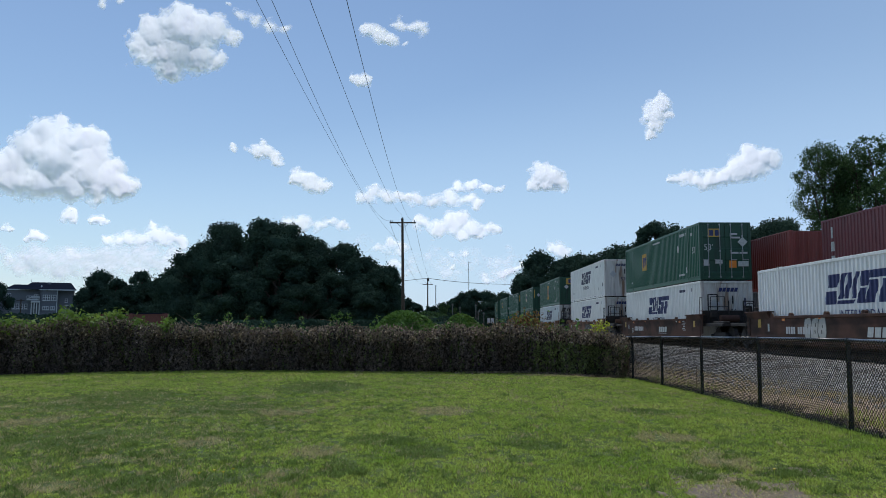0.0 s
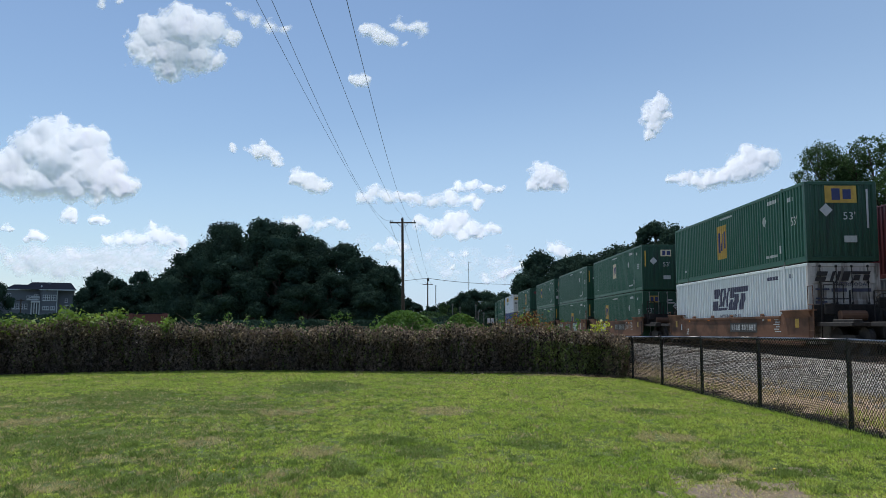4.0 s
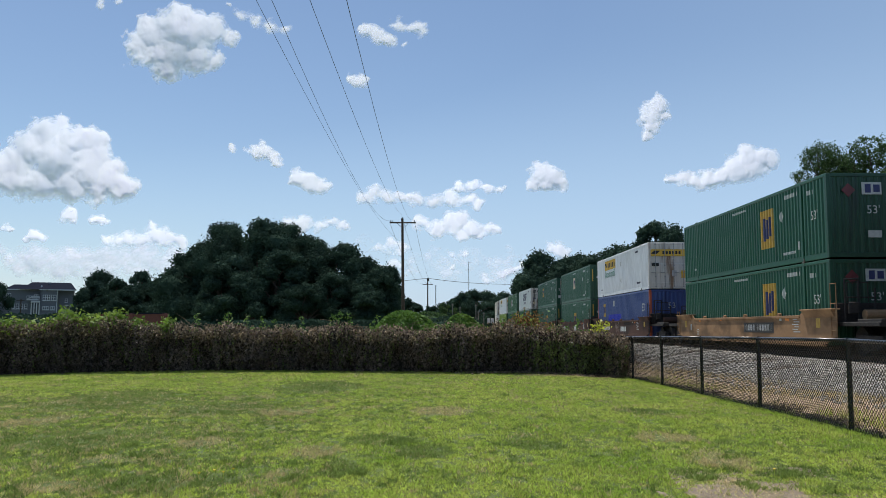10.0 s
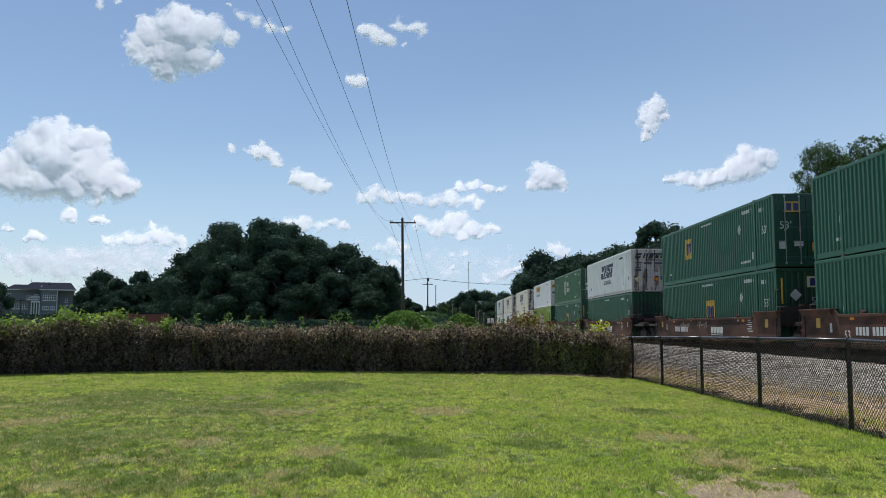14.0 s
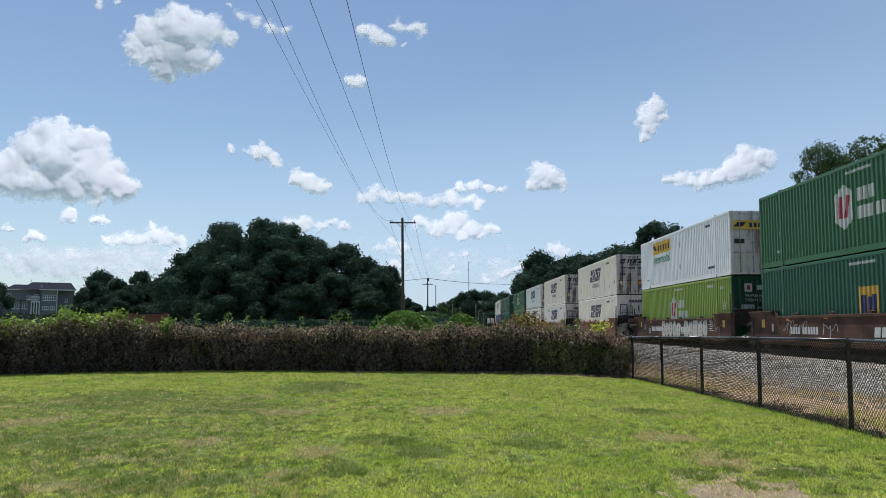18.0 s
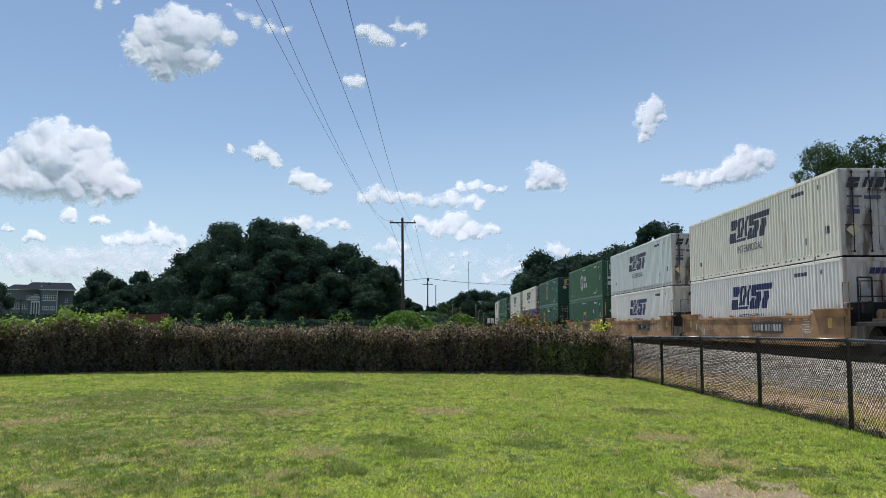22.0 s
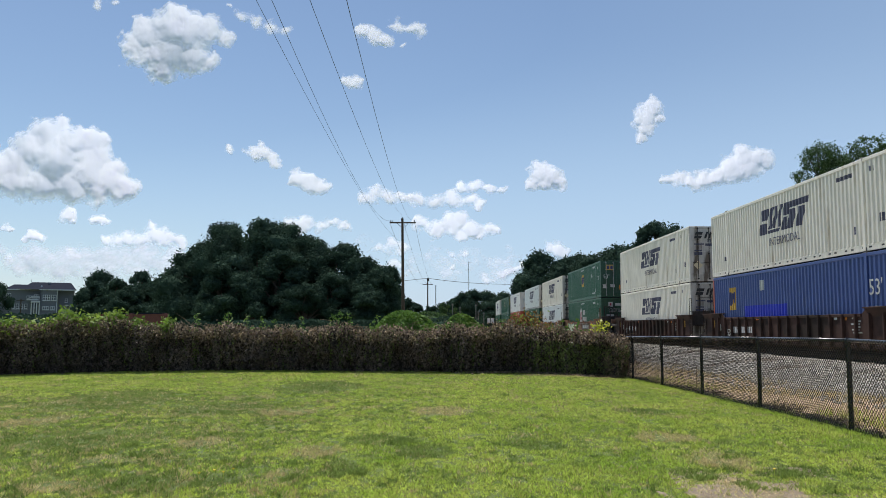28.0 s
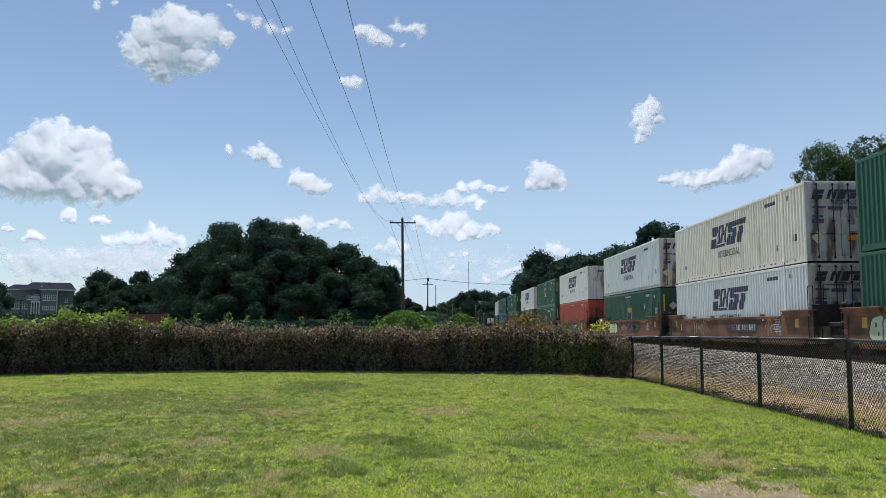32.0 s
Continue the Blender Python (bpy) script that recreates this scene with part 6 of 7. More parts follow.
# ---------------------------------------------------------------- creeper mounds behind the hedge
def build_mounds():
    for px, d, top, w, seed, m in ((716, 36, 551, 1.4, 1, M_KUDZU), (815, 38, 557, 0.95, 2, M_KUDZU), (846, 34, 575, 0.5, 3, M_KUDZU), (770, 33, 575, 0.8, 4, M_KUDZU), (686, 38, 563, 0.55, 5, M_KUDZU),
                                   (20, 75, 556, 6.0, 7, M_LEAF), (110, 80, 556, 6.5, 8, M_LEAF), (340, 66, 568, 2.6, 9, M_LEAF), (640, 60, 568, 3.4, 10, M_LEAF), (455, 58, 568, 4.2, 11, M_LEAF),
                                   (560, 58, 568, 3.6, 12, M_LEAF), (760, 150, 552, 5.0, 13, M_LEAF_LIGHT), (800, 140, 560, 6.0, 14, M_LEAF), (895, 36, 583, 1.0, 15, M_KUDZU)):
        rng = np.random.default_rng(60 + seed)
        g = float(ground_height(place(px, d), d))
        h = 1.5 + (577 - top) / 1475 * d - g
        t = thing("creeper_mound" if m is M_KUDZU else "shrub", "bright green creeper mound behind the hedge" if m is M_KUDZU else "dark green shrub below the trees", "shrub",
                  at=Matrix.Translation((place(px, d), d, g)), group="shrubs behind the hedge")
        n = 8000 if m is M_KUDZU else 2600
        # leaves lie on a lumpy dome, close over a dark inside
        ca, cu = rng.uniform(0, 6.28, n), rng.uniform(-0.1, 1.0, n)
        bump = 1 + 0.16 * np.sin(ca * 5 + seed) * np.cos(cu * 7) + 0.10 * np.sin(ca * 11 + cu * 9 + seed) + rng.normal(0, 0.05, n)
        cr = np.sqrt(np.clip(1 - np.clip(cu, 0, 1) ** 2.2, 0, 1)) * w * bump
        c = np.stack([cr * np.cos(ca), cr * np.sin(ca) * 0.8, np.clip(cu * h * (0.94 + 0.06 * bump), 0.02, None)], 1)
        cl = np.stack([cr[:9] * np.cos(ca[:9]), cr[:9] * np.sin(ca[:9]) * 0.8, np.abs(cu[:9]) * h], 1)
        inner = Shape()
        ring = 14
        for j in range(7):
            u = j / 6
            q = math.sqrt(1 - (u * 0.99) ** 2.2) * w * 0.74
            inner.v += [(q * math.cos(6.2832 * i / ring), 0.8 * q * math.sin(6.2832 * i / ring), u * h * 0.84) for i in range(ring)]
        inner.f += [(j * ring + i, j * ring + (i + 1) % ring, (j + 1) * ring + (i + 1) % ring, (j + 1) * ring + i) for j in range(6) for i in range(ring)]
        part("inner_foliage", inner, m, t, "shaded inner leaves")
        part("foliage", quads("foliage", leaf_cards(rng, c, 0.07 if m is M_KUDZU else 0.2, 0.7)), m, t)
        s = Shape()
        for i in range(7):
            s.tube((rng.normal(0, 0.15), rng.normal(0, 0.15), -0.05), tuple(cl[i] * 0.85), 0.03, 5, 0.01)
        part("stem", s, M_TWIG, t)


build_mounds()


# ---------------------------------------------------------------- houses far off
# siding and trim darkened for the house's shade, siding bluer for distance haze
M_SIDING = surface("grey_siding", (0.125, 0.135, 0.16), (0.17, 0.18, 0.21), 3, 0.8, 0.2, 20, stretch=(0.4, 0.4, 8))
M_ROOF = surface("slate_roof", (0.013, 0.016, 0.027), (0.027, 0.031, 0.046), 4, 0.95, 0.3, 20, spec=0.05)
M_TRIM = surface("white_trim", (0.50, 0.51, 0.53), (0.60, 0.61, 0.63), 4, 0.6)
M_PANE = surface("window_pane", (0.05, 0.06, 0.075), (0.09, 0.10, 0.12), 2, 0.12)
M_BRICK = surface("red_brick", (0.15, 0.05, 0.04), (0.24, 0.085, 0.065), 12, 0.9, 0.4, 20, stain=(0.10, 0.05, 0.045), stain_scale=0.6)


def build_houses():
    d = 200.0
    k = d / 1475.0
    b = thing("apartment_building", "grey three-storey apartment building with a slate hip roof", "building", at=pose(place(62, d), d, -0.4, 0, 0, 26))
    zp = lambda py: 1.9 + (577 - py) * k
    xp = lambda px: (px - 62) * k * 0.897
    ev = zp(513)
    part("wall", Shape().box(((xp(12) + xp(73)) / 2, 4, ev / 2), (xp(73) - xp(12), 8, ev)), M_SIDING, b)
    part("wall", Shape().box(((xp(73) + xp(103)) / 2, 3.2, ev / 2), (xp(103) - xp(73) - 0.02, 8.8, ev - 0.004)), M_SIDING, b, "grey wall of the projecting bay")
    part("wall", Shape().box(((xp(103) + xp(135)) / 2, 6.5, ev / 2), (xp(135) - xp(103) - 0.02, 8, ev - 0.008)), M_SIDING, b)
    part("wall", Shape().box(((xp(-20) + xp(12)) / 2, 6, zp(520) / 2), (xp(12) - xp(-20) - 0.02, 8, zp(520))), M_SIDING, b)
    rf = Shape()
    x0, x1, y0, y1, z0, z1 = xp(36), xp(137), -1.7, 11.5, ev, zp(498)
    rf.add([(x0, y0, z0), (x1, y0, z0), (x1, y1, z0), (x0, y1, z0), (xp(57), 5, z1), (xp(128), 5, z1)], [(0, 1, 5, 4), (1, 2, 5), (2, 3, 4, 5), (3, 0, 4), (0, 3, 2, 1)])
    r = part("roof", rf, M_ROOF, b)
    r2 = Shape()
    xa, xb, ya, yb = xp(8), xp(52), -0.6, 9.0
    r2.add([(xa, ya, z0), (xb, ya, z0), (xb, yb, z0), (xa, yb, z0), (xp(25), 4, zp(503)), (xb, 4, zp(503))], [(0, 1, 5, 4), (1, 2, 5), (2, 3, 4, 5), (3, 0, 4), (0, 3, 2, 1)])
    part("roof", r2, M_ROOF, b, "lower hip roof of the side wing")
    part("chimney", Shape().box((xp(88), 3.5, zp(502.5)), (0.75, 0.75, 1.1), 0.03), M_SIDING, r, "grey chimney")
    part("vent", Shape().tube((xp(74), 0.5, zp(511)), (xp(74), 0.5, zp(505)), 0.16, 8), M_TRIM, r, "white roof vent")
    part("aerial", Shape().tube((xp(55.5), 5, z1 - 0.2), (xp(55.5), 5, zp(493)), 0.04, 5), M_STEEL, r)
    part("fascia", Shape().box(((xp(70) + x1) / 2, y0 - 0.06, z0 - 0.04), (x1 - xp(70), 0.1, 0.24)), M_TRIM, b)
    part("fascia", Shape().box(((xa + xp(70)) / 2, ya - 0.06, z0 - 0.04), (xp(70) - xa - 0.02, 0.1, 0.24)), M_TRIM, b)

    def window(p0, p1, q0, q1, lights, y=0.0):
        """A white-framed window between two columns and two rows, with that many sashes side by side."""
        xa, xb, za, zb = xp(p0), xp(p1), zp(q1), zp(q0)
        w = (xb - xa) / lights
        fr = Shape()
        for i in range(lights + 1):
            fr.box((xa + i * w, y - 0.07, (za + zb) / 2), (0.16 if 0 < i < lights else 0.12, 0.16, zb - za + 0.12))
        for z in (za, zb):
            fr.box(((xa + xb) / 2, y - 0.07, z), (xb - xa + 0.12, 0.16, 0.13))
        wd = part("window", fr, M_TRIM, b)
        for i in range(lights):
            for j in (0.25, 0.75):
                part("pane", Shape().box((xa + (i + 0.5) * w, y - 0.02, za + (zb - za) * j), (w - 0.16, 0.05, (zb - za) / 2 - 0.12)), M_PANE, wd)
        part("meeting_rail", Shape().box(((xa + xb) / 2, y - 0.05, (za + zb) / 2), (xb - xa - 0.1, 0.08, 0.10)), M_TRIM, wd)
        part("sill", Shape().box(((xa + xb) / 2, y - 0.12, za - 0.13), (xb - xa + 0.3, 0.26, 0.12)), M_TRIM, wd)
    window(77.3, 89, 522.5, 531.5, 3, -1.2)
    window(92, 100.5, 522.5, 531.5, 2, -1.2)
    window(77.3, 88, 542.5, 548, 3, -1.2)
    window(91, 98.5, 542.5, 548, 2, -1.2)
    window(62, 70, 521.5, 527, 2)
    window(13, 20.5, 520, 529.5, 2)
    for p0 in (15, 23, 30.5, 37.5, 45):
        window(p0, p0 + 4.6, 538.5, 546.5, 1)
    window(118, 122, 528, 534, 1, 2.5)
    window(126, 130, 540, 548, 1, 2.5)
    part("downpipe", Shape().tube((xp(102.3), -1.3, 0.2), (xp(102.3), -1.3, ev), 0.09, 6), M_TRIM, b, "white downpipe")
    # entrance porch with a white balcony over it
    p = part("porch", Shape().box((xp(64), -1.2, zp(534.5)), (xp(72) - xp(56), 2.4, 0.4), 0.03), M_TRIM, b, "white porch roof")
    for px in (57, 62, 66.5, 71):
        part("column", Shape().tube((xp(px), -2.2, 0), (xp(px), -2.2, zp(535)), 0.12, 8), M_TRIM, p)
    part("front_door", Shape().box((xp(60), -0.05, zp(545)), (1.1, 0.12, 2.3), 0.02), M_PANE, p)
    ba = part("balcony", Shape().box((xp(59), -0.9, zp(531)), (xp(69) - xp(48), 1.8, 0.25), 0.02), M_TRIM, b, "white balcony with railing")
    for i in range(10):
        part("baluster", Shape().box((xp(48.5) + i * 0.3, -1.75, zp(531) + 0.45), (0.07, 0.06, 0.8)), M_TRIM, ba)
    part("handrail", Shape().box((xp(58.5), -1.75, zp(531) + 0.88), (xp(69) - xp(48), 0.12, 0.12)), M_TRIM, ba)
    part("awning", Shape().extrude([(xp(48), zp(530)), (xp(57), zp(525)), (xp(69), zp(524)), (xp(69), zp(526.5)), (xp(58), zp(528))], "y", -1.6, -1.3), M_TRIM, b, "white slanted awning")
    side = part("side_porch", Shape().box((xp(124), 1.2, zp(540)), (1.6, 2.4, 0.2), 0.02), M_TRIM, b, "white side porch")
    for px in (119.5, 128):
        part("column", Shape().tube((xp(px), 0.2, 0), (xp(px), 0.2, zp(540)), 0.1, 8), M_TRIM, side)
    sh = thing("garden_shed", "small white shed beside the apartment building", "shed", at=Matrix.Translation((place(108, 190), 190, -0.4)))
    part("wall", Shape().box((0, 0, 2.0), (0.9, 1.2, 4.0), 0.02), M_TRIM, sh)
    part("roof", Shape().extrude([(-0.6, 4.0), (0.6, 4.0), (0, 4.6)], "y", -0.7, 0.7), M_TRIM, sh)
    pl = thing("utility_pole", "distant dark utility pole before the apartment building", "utility pole", at=Matrix.Translation((place(38.5, 170), 170, -0.4)))
    part("shaft", Shape().tube((0, 0, 0), (0, 0, 1.9 + (577 - 529) / 1475 * 170), 0.16, 8, 0.11), M_POLE, pl)
    part("crossarm", Shape().box((0, -0.15, 1.5 + (577 - 529) / 1475 * 170), (1.6, 0.12, 0.14), 0.01), M_POLE, pl)
    # long low brick wall in front of the trees
    w = thing("brick_wall", "low dark red brick wall with a dark coping", "wall", at=Matrix.Translation((place(235, 70), 70, -0.35)))
    h = 1.85 + (577 - 556) / 1475 * 70
    part("wall", Shape().box((0, 0, h / 2), (5.6, 0.3, h), 0.01), M_BRICK, w)
    part("coping", Shape().box((0, 0, h + 0.04), (5.7, 0.4, 0.10), 0.015), M_ROOF, w)
    for i in range(3):
        part("pier", Shape().box((-2.8 + i * 2.8, 0, h / 2 + 0.02), (0.45, 0.45, h + 0.03), 0.012), M_BRICK, w)
    # dark board fence below the building
    f = thing("board_fence", "dark grey board fence before the apartment building", "fence", at=Matrix.Translation((place(60, 150), 150, -0.4)))
    for i in range(34):
        part("board", Shape().box((-9.3 + i * 0.56, 0, 1.95), (0.52, 0.05, 3.9 + 0.05 * (i % 3)), 0.01), M_ROOF, f)
    # slim posts beside the far bend
    for px, top, d in ((801, 538, 170), (814, 543, 180), (842, 539, 175), (846, 550, 160), (856, 553, 165)):
        q = thing("trackside_post", "slim weathered post beside the far track", "post", at=Matrix.Translation((place(px, d), d, -0.35)), group="posts beside the far track")
        h = 1.85 + (577 - top) / 1475 * d
        part("shaft", Shape().tube((0, 0, -0.2), (0, 0, h), 0.11, 8, 0.08), M_CASTING, q)
        part("head", Shape().box((0, -0.1, h - 0.25), (0.5, 0.12, 0.14), 0.01), M_CASTING, q)
    # small signal cabinet beside the line
    s = thing("signal_cabinet", "small pale trackside cabinet on a post", "signal cabinet", at=Matrix.Translation((place(868, 150), 150, -0.3)))
    part("post", Shape().tube((0, 0, 0), (0, 0, 2.6), 0.06, 8), M_STEEL_DARK, s)
    for dx in (-0.32, 0.32):
        part("box", Shape().box((dx, -0.1, 2.75), (0.5, 0.3, 0.9), 0.03), M_TRIM, s)


build_houses()


# ---------------------------------------------------------------- clouds
def cloud_material():
    m = bpy.data.materials.new("cloud_vapour")
    m.use_nodes = True
    t = m.node_tree
    t.nodes.remove(t.nodes["Principled BSDF"])
    d = t.nodes.new("ShaderNodeBsdfDiffuse")
    d.inputs[0].default_value = (0.565, 0.565, 0.635, 1)
    tl = t.nodes.new("ShaderNodeBsdfTranslucent")
    # thin vapour lets the light behind it through, thick vapour holds it back
    th = t.nodes.new("ShaderNodeAttribute")
    th.attribute_name = "thick"
    through_mix = t.nodes.new("ShaderNodeMixRGB")
    through_mix.inputs[1].default_value = (0.62, 0.62, 0.63, 1)
    through_mix.inputs[2].default_value = (0.10, 0.105, 0.16, 1)
    t.links.new(th.outputs["Fac"], through_mix.inputs[0])
    t.links.new(through_mix.outputs[0], tl.inputs[0])
    both = t.nodes.new("ShaderNodeAddShader")
    t.links.new(d.outputs[0], both.inputs[0])
    t.links.new(tl.outputs[0], both.inputs[1])
    clear = t.nodes.new("ShaderNodeBsdfTransparent")
    at = t.nodes.new("ShaderNodeAttribute")
    at.attribute_name = "soft"
    tc = t.nodes.new("ShaderNodeAttribute")
    tc.attribute_name = "grain"
    n = t.nodes.new("ShaderNodeTexNoise")
    n.inputs["Scale"].default_value = 0.035
    n.inputs["Detail"].default_value = 7
    n.inputs["Roughness"].default_value = 0.6
    t.links.new(tc.outputs["Vector"], n.inputs["Vector"])
    a = t.nodes.new("ShaderNodeMath")
    a.operation = "MULTIPLY_ADD"
    t.links.new(n.outputs["Fac"], a.inputs[0])
    a.inputs[1].default_value = 0.8
    t.links.new(at.outputs["Fac"], a.inputs[2])
    mr = t.nodes.new("ShaderNodeMapRange")
    mr.interpolation_type = "SMOOTHSTEP"
    mr.inputs[1].default_value, mr.inputs[2].default_value = 0.24, 1.08
    t.links.new(a.outputs[0], mr.inputs[0])
    ms = t.nodes.new("ShaderNodeMixShader")
    t.links.new(mr.outputs[0], ms.inputs[0])
    t.links.new(clear.outputs[0], ms.inputs[1])
    t.links.new(both.outputs[0], ms.inputs[2])
    t.links.new(ms.outputs[0], t.nodes["Material Output"].inputs[0])
    return m


M_CLOUD = cloud_material()



def fbm(x, y, z):
    return sum(noise.noise(Vector((x, y, z)) * 2 ** k) / 2 ** k for k in range(5))


def cloud(puffs, drift, seed, thin=0.0, rough=0.5, label="puffy white fair-weather cloud", steep=(), dense=0.0):
    """Billows of vapour: puffs are (x, y, radius) as seen from the standpoint; drift: how far it shifts sideways, and up, in the whole time."""
    x0, x1 = min(p[0] - p[2] for p in puffs) - 14, max(p[0] + p[2] for p in puffs) + 14
    y0, y1 = min(p[1] - p[2] for p in puffs) - 14, max(p[1] + p[2] for p in puffs) + 14
    cx, cy = (x0 + x1) / 2, (y0 + y1) / 2
    # the lower a cloud stands in the sky, the farther off it is
    far = 2000.0 + 5.0 * cy
    k = far / 1475.0
    step_px = max(1.6, (x1 - x0) / 130)
    nx, ny = int((x1 - x0) / step_px) + 1, int((y1 - y0) / step_px) + 1
    gx, gy = np.meshgrid(np.linspace(x0, x1, nx), np.linspace(y0, y1, ny))
    big = max(p[2] for p in puffs)
    wob = np.array([[fbm(x / 26.0, y / 26.0, seed * 3.7) for x in gx[0]] for y in gy[:, 0]])
    wob2 = np.array([[fbm(x / 26.0 + 9, y / 26.0, seed * 5.1) for x in gx[0]] for y in gy[:, 0]])
    fine = np.array([[fbm(x / 9.0, y / 9.0 + 5, seed * 2.3) for x in gx[0]] for y in gy[:, 0]])
    ux, uy = gx + wob * 9 * rough * 2, gy + wob2 * 9 * rough * 2
    F = np.zeros(gx.shape)
    for px, py, r in puffs:
        r = r * (1.0 if big > 30 else 1.22)
        F += np.exp(-1.7 * ((ux - px) ** 2 + ((uy - py) * 1.1) ** 2) / r ** 2)
    low = np.clip((gy - y0 - 14) / max(1.0, y1 - y0 - 28), 0, 1)
    thick = np.clip((F - 0.55) / 1.5, 0, 1) * (0.45 + 0.55 * low) * min(1.0, big / 34.0) * (1 - dense) + dense
    # billows: the local size of the heaps, and smaller knobs on their rims
    rg = random.Random(seed)
    W = np.full(gx.shape, 1e-6)
    R = np.zeros(gx.shape)
    knobs = list(puffs)
    for px, py, r in puffs:
        g = np.exp(-1.7 * ((ux - px) ** 2 + (uy - py) ** 2) / r ** 2)
        W += g
        R += g * r
        for i in range(7 if big > 30 else 3):
            a = rg.uniform(0, 6.28)
            knobs.append((px + 0.8 * r * math.cos(a), py + 0.8 * r * math.sin(a), r * rg.uniform(0.3, 0.5)))
    R /= W
    top_of = np.zeros(gx.shape)
    for px, py, r in knobs:
        q = 1 - ((ux - px) ** 2 + (uy - py) ** 2) / r ** 2
        top_of = np.maximum(top_of, np.sqrt(np.maximum(q, 0)) * r)
    T = 0.62 * R * np.sqrt(np.clip(np.minimum(F, 1.6), 0.0, 2.0)) + (0.42 if big > 30 else 0.30) * top_of + wob * min(2.5, big * 0.08)
    F = np.minimum(F, 1.25) + 0.16 * wob + 0.12 * fine
    soft = np.clip((F - 0.12) * 0.95, -0.6, 1.0) - thin - np.clip(0.30 - F, 0, 1) * 3.0
    keep = F > -0.05
    # the front leans back, but is bent upright in listed zones to shade them grey
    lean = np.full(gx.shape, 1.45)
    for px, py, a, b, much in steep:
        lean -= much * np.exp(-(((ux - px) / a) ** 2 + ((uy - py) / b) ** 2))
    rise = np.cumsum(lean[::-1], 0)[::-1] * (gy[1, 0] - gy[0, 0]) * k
    depth = far + rise - rise[ny // 2].mean() - np.maximum(T, -4) * k * 1.15
    pit = radians(PITCH)
    vv = (441 - gy) / 1475.0
    fy, fz = math.cos(pit) - vv * math.sin(pit), vv * math.cos(pit) + math.sin(pit)
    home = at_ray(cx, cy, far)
    X = (gx - 784) / 1475.0 * depth / fy - home.x
    Y = depth - home.y
    Z = 1.5 + fz * depth / fy - home.z
    idx = -np.ones(gx.shape, int)
    sel = keep
    idx[sel] = np.arange(sel.sum())
    v = np.stack([X[sel], Y[sel], Z[sel]], 1)
    f = [(idx[j, i], idx[j, i + 1], idx[j + 1, i + 1], idx[j + 1, i]) for j in range(ny - 1) for i in range(nx - 1)
         if sel[j, i] and sel[j, i + 1] and sel[j + 1, i + 1] and sel[j + 1, i]]
    me = bpy.data.meshes.new("cloud")
    me.from_pydata(v.tolist(), [], [tuple(int(q) for q in w) for w in f])
    me.shade_smooth()
    at = me.attributes.new("soft", "FLOAT", "POINT")
    at.data.foreach_set("value", soft[sel].astype(np.float32))
    at = me.attributes.new("thick", "FLOAT", "POINT")
    at.data.foreach_set("value", thick[sel].astype(np.float32))
    at = me.attributes.new("grain", "FLOAT_VECTOR", "POINT")
    at.data.foreach_set("vector", (v * (2600.0 / far)).astype(np.float32).ravel())
    ob = solo("cloud", me, M_CLOUD, label, "cloud", "summer clouds")
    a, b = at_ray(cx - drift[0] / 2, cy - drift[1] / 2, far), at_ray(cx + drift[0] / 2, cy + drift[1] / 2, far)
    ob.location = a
    CLOUDS.append((ob, a, b))


CLOUDS = []


